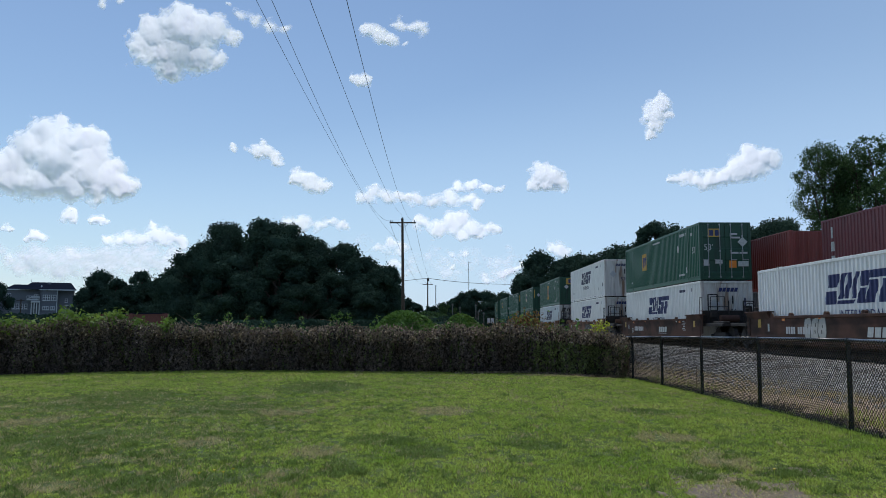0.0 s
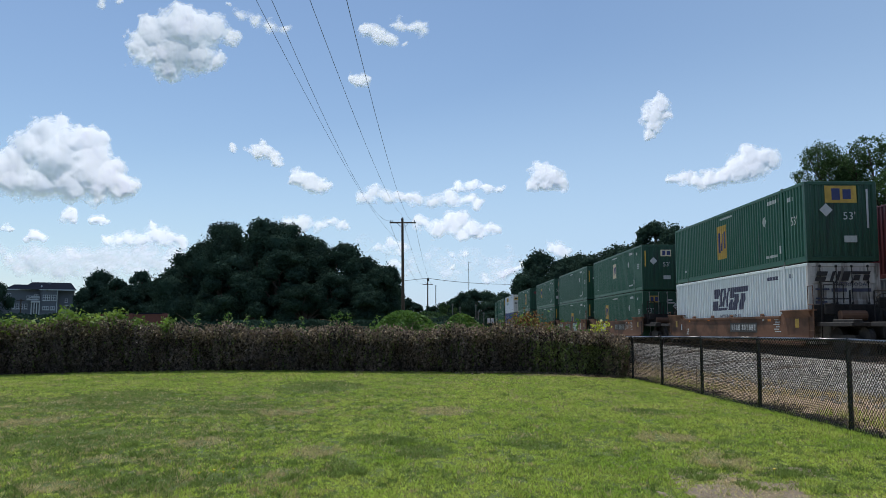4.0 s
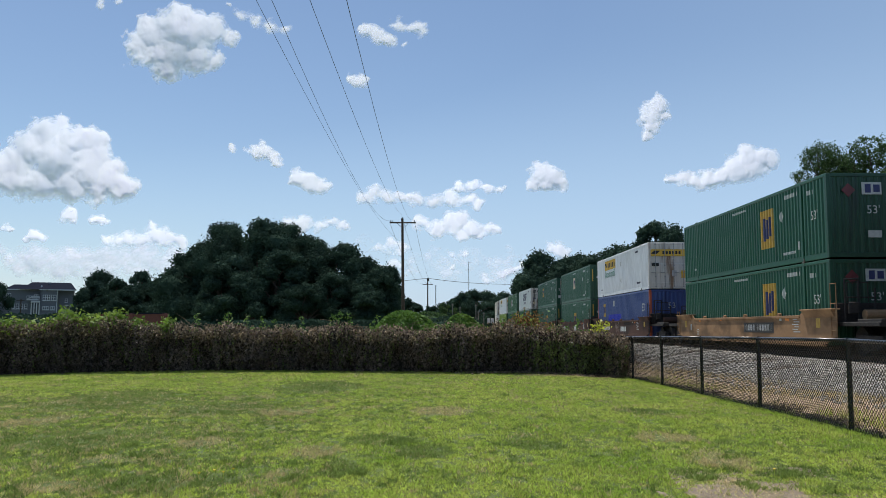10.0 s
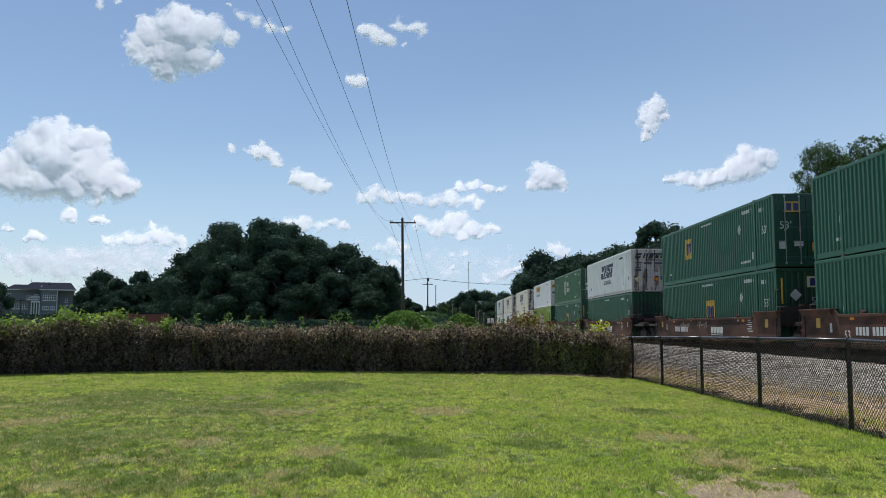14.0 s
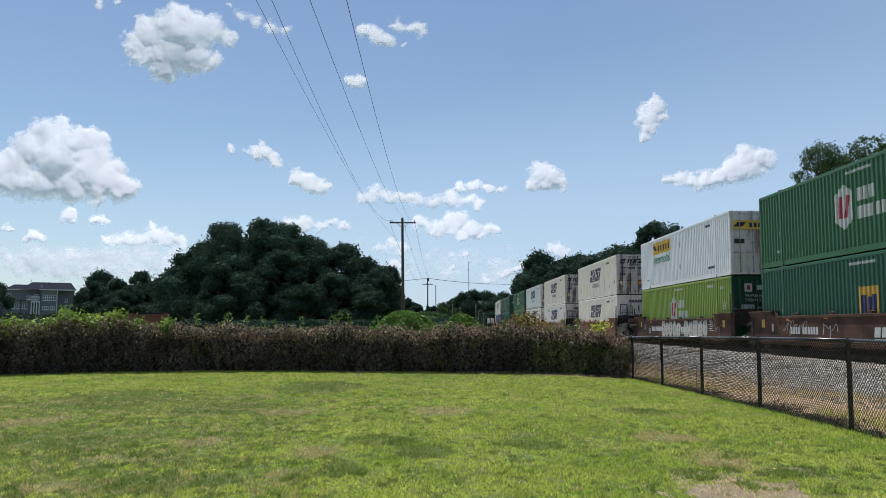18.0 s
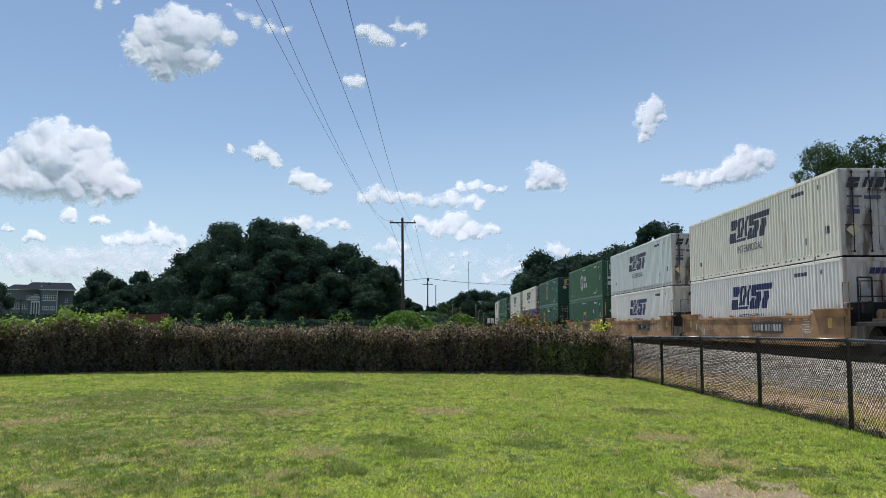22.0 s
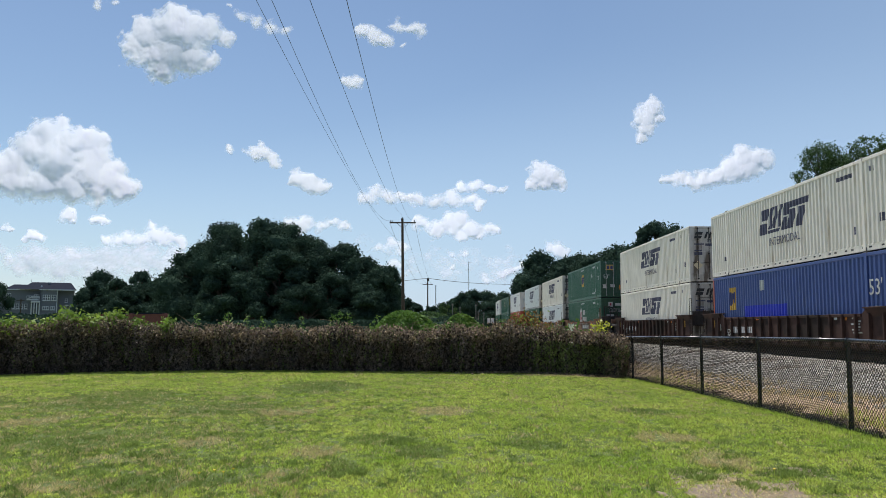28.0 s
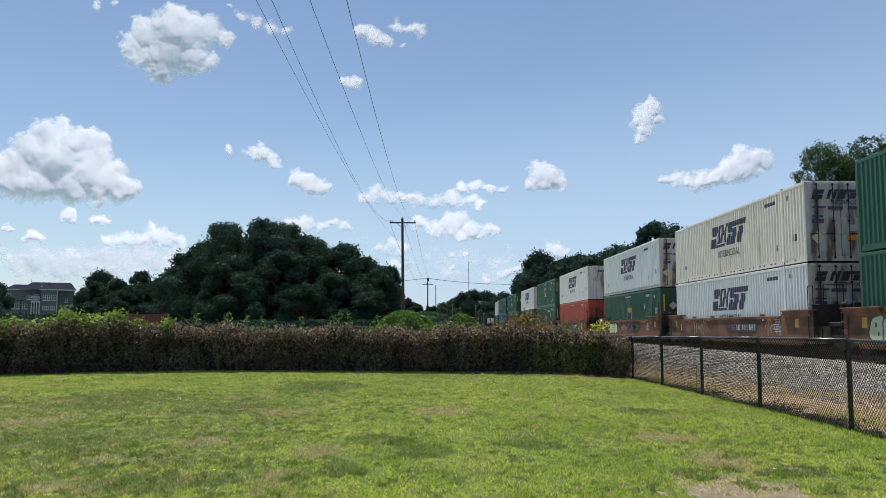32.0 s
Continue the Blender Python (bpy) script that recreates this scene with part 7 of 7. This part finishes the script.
def build_clouds():
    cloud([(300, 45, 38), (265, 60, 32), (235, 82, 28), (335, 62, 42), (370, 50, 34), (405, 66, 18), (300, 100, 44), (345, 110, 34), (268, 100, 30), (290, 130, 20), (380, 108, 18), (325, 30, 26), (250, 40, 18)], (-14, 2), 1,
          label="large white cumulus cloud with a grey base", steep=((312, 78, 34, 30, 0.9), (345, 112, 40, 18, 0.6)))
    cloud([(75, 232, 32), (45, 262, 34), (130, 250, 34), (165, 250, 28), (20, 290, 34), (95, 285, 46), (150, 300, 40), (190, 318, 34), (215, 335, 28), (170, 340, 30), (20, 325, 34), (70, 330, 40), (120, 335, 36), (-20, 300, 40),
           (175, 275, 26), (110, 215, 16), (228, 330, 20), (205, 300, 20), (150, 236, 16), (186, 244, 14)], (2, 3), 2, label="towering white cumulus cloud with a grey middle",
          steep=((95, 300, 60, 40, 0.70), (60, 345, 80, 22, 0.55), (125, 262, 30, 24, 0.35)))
    cloud([(455, 267, 15), (472, 274, 14), (487, 287, 12)], (-4, 4), 3)
    cloud([(411, 266, 9), (405, 262, 6)], (-8, 3), 4, 0.25)
    cloud([(530, 316, 16), (550, 322, 16), (572, 328, 14), (518, 320, 9)], (-1, 2), 5)
    cloud([(648, 58, 15), (670, 68, 18), (690, 72, 14), (640, 48, 8)], (-10, 2), 6, 0.06)
    cloud([(705, 46, 13), (728, 54, 15), (745, 50, 12), (716, 84, 6)], (-4, 3), 7, 0.16)
    cloud([(625, 140, 11), (640, 146, 11), (615, 138, 7)], (-17, 4), 8, 0.04)
    cloud([(955, 305, 20), (975, 312, 20), (990, 322, 14), (942, 326, 12), (968, 328, 14)], (-3, -2), 9)
    cloud([(1158, 185, 16), (1168, 190, 14), (1148, 205, 18), (1150, 225, 15), (1140, 240, 10), (1172, 210, 10)], (-18, 7), 10, 0.05)
    cloud([(1320, 275, 24), (1345, 282, 20), (1300, 300, 24), (1278, 314, 18), (1255, 320, 16), (1230, 321, 15), (1205, 318, 14), (1184, 318, 11), (1330, 302, 22), (1365, 285, 14)], (-14, 1), 11, 0.04)
    cloud([(640, 350, 13), (660, 342, 15), (685, 350, 14), (710, 352, 13), (740, 355, 14), (770, 356, 15), (800, 352, 16), (830, 352, 14), (850, 358, 10), (725, 350, 10)], (4, 1), 12, 0.16, label="low string of thin white clouds")
    cloud([(815, 334, 10), (840, 330, 13), (865, 335, 11), (885, 335, 9)], (6, 1), 13, 0.08)
    cloud([(745, 398, 12), (770, 400, 15), (800, 398, 17), (815, 385, 14), (835, 405, 16), (860, 412, 12), (878, 407, 11), (815, 420, 14), (780, 412, 12), (845, 422, 9)], (-2, 1), 14, 0.12)
    cloud([(510, 398, 14), (540, 394, 15), (570, 400, 15), (600, 396, 13), (525, 405, 12), (615, 402, 8)], (4, 1), 15, 0.14)
    cloud([(425, 28, 13), (450, 36, 15), (480, 46, 14), (505, 54, 12), (405, 10, 7)], (2, 3), 16, 0.24)
    cloud([(118, 382, 14), (130, 386, 9)], (-2, 0), 17, 0.08)
    cloud([(170, 390, 12), (183, 393, 10)], (2, 0), 18, 0.1)
    cloud([(55, 418, 14), (70, 422, 12), (42, 424, 8)], (-4, 0), 19, 0.1)
    cloud([(190, 425, 14), (220, 422, 18), (250, 425, 18), (280, 418, 20), (305, 425, 16), (270, 398, 9), (325, 430, 12)], (-2, 0), 20, 0.26, label="hazy low bank of white cloud")
    cloud([(5, 404, 10), (15, 404, 7)], (0, 0), 21, 0.15)
    cloud([(970, 436, 12), (990, 440, 14), (1005, 444, 9)], (-3, 0), 22, 0.12)
    cloud([(690, 432, 16), (715, 440, 14), (665, 440, 12)], (2, 0), 23, 0.3)
    cloud([(795, 443, 10), (820, 446, 9), (800, 470, 10)], (0, 0), 24, 0.26)
    cloud([(890, 484, 16), (910, 478, 14), (860, 492, 14), (925, 470, 8)], (0, 0), 25, 0.28)
    cloud([(15, 455, 16), (50, 452, 12), (120, 448, 14), (140, 450, 10)], (0, 0), 26, 0.34)
    cloud([(700, 470, 14), (675, 475, 12)], (0, 0), 27, 0.34)
    cloud([(-10, 440, 44), (60, 446, 46), (120, 452, 46), (190, 446, 50), (260, 442, 50), (325, 452, 40), (30, 478, 40), (100, 482, 44), (170, 482, 44), (240, 480, 44), (300, 476, 36)], (0, 0), 29, 0.72, 0.4, label="hazy low bank of white cloud", dense=0.55)
    cloud([(640, 420, 40), (700, 440, 44), (770, 450, 46), (840, 450, 46), (905, 455, 44), (960, 450, 36), (720, 485, 40), (800, 490, 44), (880, 490, 40)], (0, 0), 30, 0.86, 0.8, label="hazy low bank of white cloud", dense=0.5)
    cloud([(180, 4, 10), (205, 3, 8)], (-10, 3), 28, 0.25)


build_clouds()


def build_sun_cloud():
    """A thin cloud that stands before the sun at first and draws off: dense at its middle, thinning over its trailing side."""
    at = TO_SUN * 3200
    nx, ny = 61, 33
    gx, gy = np.meshgrid(np.linspace(-620, 330, nx), np.linspace(-420, 520, ny))
    lump = np.array([[fbm(x / 160.0, y / 160.0, 4.4) for x in gx[0]] for y in gy[:, 0]])
    rim = step(520, 420, np.abs(gy - 50) + 30 * lump) * step(-620, -480, gx)
    soft = (0.395 - 0.50 * np.clip(gx / 230, -0.5, 1.2)) * rim - 0.5 * (1 - rim)
    v = np.stack([gx, gy, 30 * lump], -1).reshape(-1, 3)
    me = bpy.data.meshes.new("cloud")
    me.from_pydata(v.tolist(), [], [(j * nx + i, j * nx + i + 1, (j + 1) * nx + i + 1, (j + 1) * nx + i) for j in range(ny - 1) for i in range(nx - 1)])
    me.shade_smooth()
    for name, value in (("soft", soft), ("thick", np.clip(soft, 0, 1))):
        me.attributes.new(name, "FLOAT", "POINT").data.foreach_set("value", value.astype(np.float32).ravel())
    me.attributes.new("grain", "FLOAT_VECTOR", "POINT").data.foreach_set("vector", (v * 0.2).astype(np.float32).ravel())
    ob = solo("cloud", me, M_CLOUD, "thin white cloud drawing off from the sun", "cloud", "summer clouds")
    CLOUDS.append((ob, at, at + Vector((-16.0 * 32, 0, 0))))


build_sun_cloud()


# ---------------------------------------------------------------- lawn, gravel, sleepers
M_GRASS = surface("grass_blades", (0.315, 0.45, 0.062), (0.61, 0.665, 0.145), 0.9, 0.6, island=0.6, leaf=0.45, space="World", spec=0.12)
M_GRASS_DULL = surface("dull_clover", (0.165, 0.24, 0.055), (0.31, 0.39, 0.10), 1.1, 0.7, island=0.55, leaf=0.4, space="World", spec=0.1)
M_STRAW = surface("dry_straw", (0.50, 0.40, 0.19), (0.72, 0.60, 0.32), 2.0, 0.7, island=0.35, leaf=0.25, space="World", spec=0.2)
M_STONE = surface("ballast_stone", (0.19, 0.175, 0.155), (0.60, 0.56, 0.50), 2.5, 0.85, 0.4, 60, island=0.55, stain=(0.17, 0.13, 0.095), stain_scale=0.5, stain_at=0.56, space="World", spec=0.3)
M_SOIL = surface("bare_soil", (0.15, 0.115, 0.078), (0.29, 0.23, 0.16), 8, 0.95, 0.6, 50, space="World")
M_PETAL = surface("yellow_petals", (0.75, 0.55, 0.02), (0.85, 0.65, 0.04), 5, 0.6)


def blades(rng, x, y, z, h, w, lean=0.6, way=None):
    n = len(x)
    a = rng.uniform(0, 2 * np.pi, n)
    tilt = rng.uniform(0.05, lean, n)
    d = rng.uniform(0, 2 * np.pi, n) if way is None else way + rng.normal(0, 1.6, n)
    base = np.stack([x, y, z], 1)
    side = np.stack([np.cos(a), np.sin(a), np.zeros(n)], 1) * (w / 2)[:, None]
    tip = base + np.stack([np.cos(d) * tilt * h, np.sin(d) * tilt * h, h], 1)
    return np.stack([base - side, base + side, tip], 1)


def spots(x, y, centres):
    """How far inside the given patches a place lies: (x, y, half width, half depth)."""
    out = np.zeros_like(x)
    for cx, cy, a, b in centres:
        out = np.maximum(out, 1 - ((x - cx) / a) ** 2 - ((y - cy) / b) ** 2)
    return out


# patches by place, half width and half depth: straw, dull clover, bare earth; and single weedy tufts
DRY = [(0.0, 13.01, 0.58, 0.85), (-2.38, 13.21, 0.55, 0.7), (-2.77, 9.67, 0.36, 0.62), (-1.29, 9.14, 0.39, 0.59), (-1.44, 7.79, 0.25, 0.63), (2.66, 10.13, 0.47, 0.55), (2.84, 8.6, 0.40, 0.75),
       (-5.67, 11.77, 0.5, 0.82), (-3.34, 8.55, 0.41, 0.53), (3.29, 22.9, 1.7, 0.8), (-3.37, 7.23, 0.32, 0.36)]
DULL = [(-3.6, 13.74, 0.95, 1.3), (-2.63, 17.88, 1.2, 1.7), (-0.75, 10.04, 0.55, 0.5), (-0.99, 8.21, 0.2, 0.6), (-0.2, 9.26, 0.4, 0.6), (-5.83, 14.96, 1.4, 2.6), (-4.37, 10.04, 1.0, 1.1), (-2.04, 7.53, 0.3, 0.44),
        (3.2, 13.3, 0.6, 0.6), (2.3, 7.9, 0.25, 0.35), (-2.64, 7.34, 0.5, 0.5), (1.07, 9.69, 0.4, 0.42), (3.3, 7.9, 0.35, 0.4)]
BARE = [(2.34, 7.05, 0.36, 0.50), (2.74, 7.15, 0.32, 0.45), (2.55, 7.55, 0.20, 0.24)]
TUFTS = [(2.64, 8.04), (2.94, 8.67), (3.03, 7.63), (3.16, 7.78), (3.11, 7.25), (3.26, 7.16), (2.67, 7.2), (2.64, 7.43), (2.38, 7.7), (-0.95, 7.79), (-0.84, 7.99), (-1.41, 7.62), (-0.92, 9.57), (-0.55, 9.78), (-0.32, 9.88)]



def build_lawn():
    rng = np.random.default_rng(3)
    n = 980000
    y = 6.2 + (24.2 - 6.2) * rng.uniform(0, 1, n) ** 1.35
    lo = np.maximum(-0.60 * y - 0.8, -16.0)
    hi = np.minimum(0.60 * y + 0.6, 5.12)
    x = lo + (hi - lo) * rng.uniform(0, 1, n)
    keep = (y < HEDGE_Y - 0.25)
    # broad and small patchiness of the sward
    cx, cy = np.arange(-17, 7, 0.16), np.arange(5.5, 25, 0.16)
    field = np.array([[fbm(p * 0.55, q * 0.38, 7.7) for p in cx] for q in cy])
    small = np.array([[fbm(p * 1.9, q * 1.3, 3.1) for p in cx] for q in cy])
    ix, iy = np.clip(((x + 17) / 0.16).astype(int), 0, len(cx) - 1), np.clip(((y - 5.5) / 0.16).astype(int), 0, len(cy) - 1)
    broad, fine = field[iy, ix] + rng.normal(0, 0.12, n), small[iy, ix] + rng.normal(0, 0.12, n)
    dry = spots(x, y, DRY) + fine * 0.6 + rng.normal(0, 0.18, n) - 0.2 * (y < 12.4)
    dull = spots(x, y, DULL) + fine * 0.4
    bare = spots(x, y, BARE) + fine * 0.35 + rng.normal(0, 0.12, n)
    keep &= ~(rng.uniform(0, 1, n) < np.clip((bare - 0.02) * 2.2, 0, 0.95))
    # lush along the far edge and to the right, worn and clovery over the near left
    worn = step(-0.6, -3.4, x + 0.08 * (y - 12)) * step(17.5, 14.8, y + 1.2 * broad)
    z = ground_height(x, y) - 0.004
    cell = (np.floor(x / 0.085 + 0.3 * np.sin(y * 9)).astype(np.int64) * 7919 + np.floor(y / 0.13 + 0.3 * np.sin(x * 11)).astype(np.int64) * 104729) % 20011
    table = rng.uniform(0, 1, (20011, 4))
    way = table[cell, 1] * 2 * np.pi
    # small clumps: each has its own height, lean and share of dull or dry leaves
    kind = np.zeros(n, int)
    pick, loose = table[cell, 2], rng.uniform(0, 1, n)
    kind[(pick > 0.92 - 0.42 * worn - 0.34 * np.clip(broad + 0.05, 0, 0.5)) | (dull > 0.35)] = 1
    kind[(loose < 0.06 + 0.22 * worn * np.clip(0.6 + 1.2 * fine, 0, 1.4)) | ((pick < 0.03 + 0.24 * worn * np.clip(0.5 + fine, 0, 1)) & (loose < 0.75)) | ((dry > 0.28) & (loose < 0.92))] = 2
    kind[(rng.uniform(0, 1, n) < 0.08) & (kind == 0)] = 1
    tall = 0.024 * (0.5 + 1.0 * table[cell, 0]) * (1 + 0.8 * np.clip(fine, -0.6, 0.6)) * rng.uniform(0.5, 1.5, n) * np.where(kind == 2, 0.8, 1.0)
    w = 0.0090 + 0.00055 * y
    keep &= ~((table[cell, 3] < 0.05 + 0.10 * worn) & (rng.uniform(0, 1, n) < 0.6))
    lawn = thing("grass", "sunlit mown lawn with dry and clovery patches", "grass", kind="stuff")
    for k, (nm, m, lab) in enumerate((("green_blades", M_GRASS, "fresh green blades"), ("dull_blades", M_GRASS_DULL, "dull blue-green clover"), ("dry_blades", M_STRAW, "dry straw blades"))):
        s = keep & (kind == k)
        tagged(part(nm, quads(nm, blades(rng, x[s], y[s], z[s], tall[s], w[s], 1.45, way[s]), True), m, lawn, lab), kind="stuff")
    # weedy tufts
    tx = np.concatenate([[p for p, q in TUFTS for k in range(3)] + rng.normal(0, 0.07, 3 * len(TUFTS)), rng.uniform(-6, 4.5, 70), rng.uniform(-5, -1, 20)])
    ty = np.concatenate([[q for p, q in TUFTS for k in range(3)] + rng.normal(0, 0.05, 3 * len(TUFTS)), rng.uniform(6.8, 17, 70), rng.uniform(6.9, 9.5, 20)])
    q = np.repeat(np.arange(len(tx)), 70)
    r = np.abs(rng.normal(0, 0.065, len(q)))
    a = rng.uniform(0, 6.28, len(q))
    bx, by = tx[q] + r * np.cos(a), ty[q] + r * np.sin(a)
    size = rng.uniform(0.5, 1.1, len(tx))[q]
    tagged(part("weed_tufts", quads("weed_tufts", blades(rng, bx, by, ground_height(bx, by) - 0.004, 0.065 * size * rng.uniform(0.5, 1.2, len(q)), np.full(len(q), 0.013), 1.4), True), M_GRASS_DULL, lawn, "taller weedy tufts"), kind="stuff")
    # ragged long grass along the fence and the hedge foot
    n = 9000
    fy = rng.uniform(5, 23.5, n)
    fx = FENCE_X + rng.normal(-0.05, 0.13, n)
    hx = rng.uniform(-15, 5.1, 14000)
    hy = HEDGE_Y - 0.42 + rng.normal(0, 0.10, 14000)
    fx, fy = np.concatenate([fx, hx]), np.concatenate([fy, hy])
    tagged(part("edge_grass", quads("edge_grass", blades(rng, fx, fy, ground_height(fx, fy) - 0.004, 0.055 * rng.uniform(0.3, 1.3, len(fx)), np.full(len(fx), 0.012), 0.6), True), M_GRASS, lawn, "longer grass along the fence"), kind="stuff")
    n = 26000
    vx, vy = rng.uniform(5.3, 8.8, n), rng.uniform(5, 34, n)
    s = rng.uniform(0, 1, n) < 0.55 + 0.4 * np.sin(vx * 2 + vy * 0.7)
    vx, vy = vx[s], vy[s]
    verge = thing("dry_verge_grass", "thin dry straw-coloured grass between fence and gravel", "grass", kind="stuff")
    tagged(part("dry_blades", quads("dry_blades", blades(rng, vx, vy, ground_height(vx, vy) - 0.004, 0.09 * rng.uniform(0.3, 1.3, len(vx)), np.full(len(vx), 0.012), 1.0), True), M_STRAW, verge), kind="stuff")
    n = 1900
    vx, vy = 5.6 + np.abs(rng.normal(0, 0.5, n)), rng.uniform(7, 24, n)
    s = np.sin(vy * 1.7) + np.sin(vy * 0.6 + 1) > 0.6
    tagged(part("green_blades", quads("green_blades", blades(rng, vx[s], vy[s], ground_height(vx[s], vy[s]), 0.13 * rng.uniform(0.3, 1.2, s.sum()), np.full(s.sum(), 0.014), 0.8), True), M_GRASS, verge), kind="stuff")
    # brown leaf cards strewn in a band along the foot of the fence
    n = 7500
    lx, ly = FENCE_X + 0.05 + np.abs(rng.normal(0, 0.28, n)), rng.uniform(6, 23.5, n)
    s = rng.uniform(0, 1, n) < 0.55 + 0.45 * np.sin(ly * 2.3 + 1.4 * np.sin(ly))
    lx, ly = lx[s], ly[s]
    tagged(part("leaf_litter", quads("leaf_litter", leaf_cards(rng, np.stack([lx, ly, ground_height(lx, ly) + rng.uniform(0.008, 0.04, len(lx))], 1), 0.034, 1.6)), M_DEAD_SHADED, verge, "brown dead leaves"), kind="stuff")
    # worn bare earth with a ragged rim
    gx, gy = np.meshgrid(np.arange(1.8, 3.5, 0.03), np.arange(6.4, 8.2, 0.03))
    rag = np.array([[noise.noise(Vector((p * 4, q * 4, 1.0))) * 0.5 + noise.noise(Vector((p * 15, q * 15, 2.0))) * 0.35 for p in gx[0]] for q in gy[:, 0]])
    inside = spots(gx, gy, BARE) + rag > 0.06
    zz = ground_height(gx, gy) + 0.004 + 0.006 * np.clip(rag, 0, 1)
    w_ = gx.shape[1]
    s = Shape()
    s.add(np.stack([gx, gy, zz], -1).reshape(-1, 3).tolist(), [(j * w_ + i, j * w_ + i + 1, (j + 1) * w_ + i + 1, (j + 1) * w_ + i) for j in range(gx.shape[0] - 1) for i in range(w_ - 1)
                                                               if inside[j, i] and inside[j + 1, i + 1]])
    tagged(solo("bare_earth", s, M_SOIL, "worn patch of bare pale earth in the lawn", "soil"), kind="structure")
    n = 2400
    q = rng.integers(0, len(BARE), n)
    c = np.array(BARE)[q]
    px, py = c[:, 0] + rng.normal(0, 0.5, n) * c[:, 2] * 1.2, c[:, 1] + rng.normal(0, 0.5, n) * c[:, 3] * 1.2
    tagged(part("loose_straw", quads("loose_straw", blades(rng, px, py, ground_height(px, py) + 0.004, np.full(n, 0.014), np.full(n, 0.006), 4.0), True), M_STRAW, lawn, "loose straw on bare earth"), kind="stuff")
    # dandelions
    for cx, cy in ((-2.05, 7.62), (-1.95, 7.55), (-2.15, 7.5), (-1.9, 7.7), (3.0, 7.7)):
        g = float(ground_height(cx, cy))
        d = thing("dandelion", "small yellow dandelion in the lawn", "flower", at=Matrix.Translation((cx, cy, g)), group="dandelions in the lawn")
        part("stalk", Shape().tube((0, 0, 0), (0, 0, 0.075), 0.003, 5), M_GRASS, d)
        part("flower_head", Shape().tube((0, 0, 0.07), (0, 0, 0.082), 0.006, 10, 0.013), M_PETAL, d)


build_lawn()


def build_ballast():
    rng = np.random.default_rng(9)
    n = 30000
    y = 7 + 50 * rng.uniform(0, 1, n) ** 1.8
    x = 8.4 + rng.uniform(0, 1, n) ** 0.8 * 4.6 + DRIFT * y
    stray = rng.uniform(0, 1, n) < 0.05
    x = np.where(stray, rng.uniform(6.8, 8.6, n), x)
    z = ground_height(x, y)
    r = rng.uniform(0.026, 0.060, n) * (1 + 0.012 * np.maximum(y - 20, 0))
    base = np.array([(1, 0, 0), (-1, 0, 0), (0, 1, 0), (0, -1, 0), (0, 0, 1), (0, 0, -1)], float)
    tri = np.array([(0, 2, 4), (2, 1, 4), (1, 3, 4), (3, 0, 4), (2, 0, 5), (1, 2, 5), (3, 1, 5), (0, 3, 5)])
    a = rng.uniform(0, 6.28, n)
    v = base[None] * rng.uniform(0.65, 1.25, (n, 6, 1)) + rng.normal(0, 0.16, (n, 6, 3))
    ca, sa = np.cos(a)[:, None], np.sin(a)[:, None]
    v = np.stack([v[..., 0] * ca - v[..., 1] * sa, v[..., 0] * sa + v[..., 1] * ca, v[..., 2] * 0.8], -1) * r[:, None, None]
    v += np.stack([x, y, z + r * 0.25], 1)[:, None, :]
    me = bpy.data.meshes.new("gravel")
    f = (tri[None] + (np.arange(n) * 6)[:, None, None]).reshape(-1, 3)
    me.vertices.add(n * 6)
    me.vertices.foreach_set("co", v.astype(np.float32).ravel())
    me.loops.add(len(f) * 3)
    me.loops.foreach_set("vertex_index", f.astype(np.int32).ravel())
    me.polygons.add(len(f))
    me.polygons.foreach_set("loop_start", np.arange(0, len(f) * 3, 3, dtype=np.int32))
    me.polygons.foreach_set("loop_total", np.full(len(f), 3, dtype=np.int32))
    me.update(calc_edges=True)
    solo("gravel", me, M_STONE, "coarse grey railway ballast sloping up to the track", "gravel", kind="stuff")


build_ballast()


def build_ties():
    me = Shape().box((0, 0, -0.24), (2.6, 0.23, 0.18), 0.015).mesh("sleeper")
    me.materials.append(M_TIE)
    for x0, tr, n in ((TRACK, track_near, 170), (TRACK_2, track_far, 90)):
        for i in range(n):
            x, y, th = on_track(2 + i * 0.53, x0)
            o = part("sleeper", me, M_TIE, tr)
            o.matrix_basis = pose(x, y, RAIL_Z, 0, 0, -math.degrees(th))


build_ties()


# ---------------------------------------------------------------- movement
def motions():
    times = [0.0] + [float(t) for t in range(1, 33)]
    for ob, s0, z in MOVERS:
        rows = []
        for t in times:
            x, y, th = on_track(s0 - SPEED * t + SLOWING * t * t / 2)
            rows.append((t, pose(x, y, z, 0, 0, -math.degrees(th))))
        walk(ob, rows)
    for ob, a, b in CLOUDS:
        walk(ob, [(0.0, Matrix.Translation(a)), (32.0, Matrix.Translation(b))])


motions()
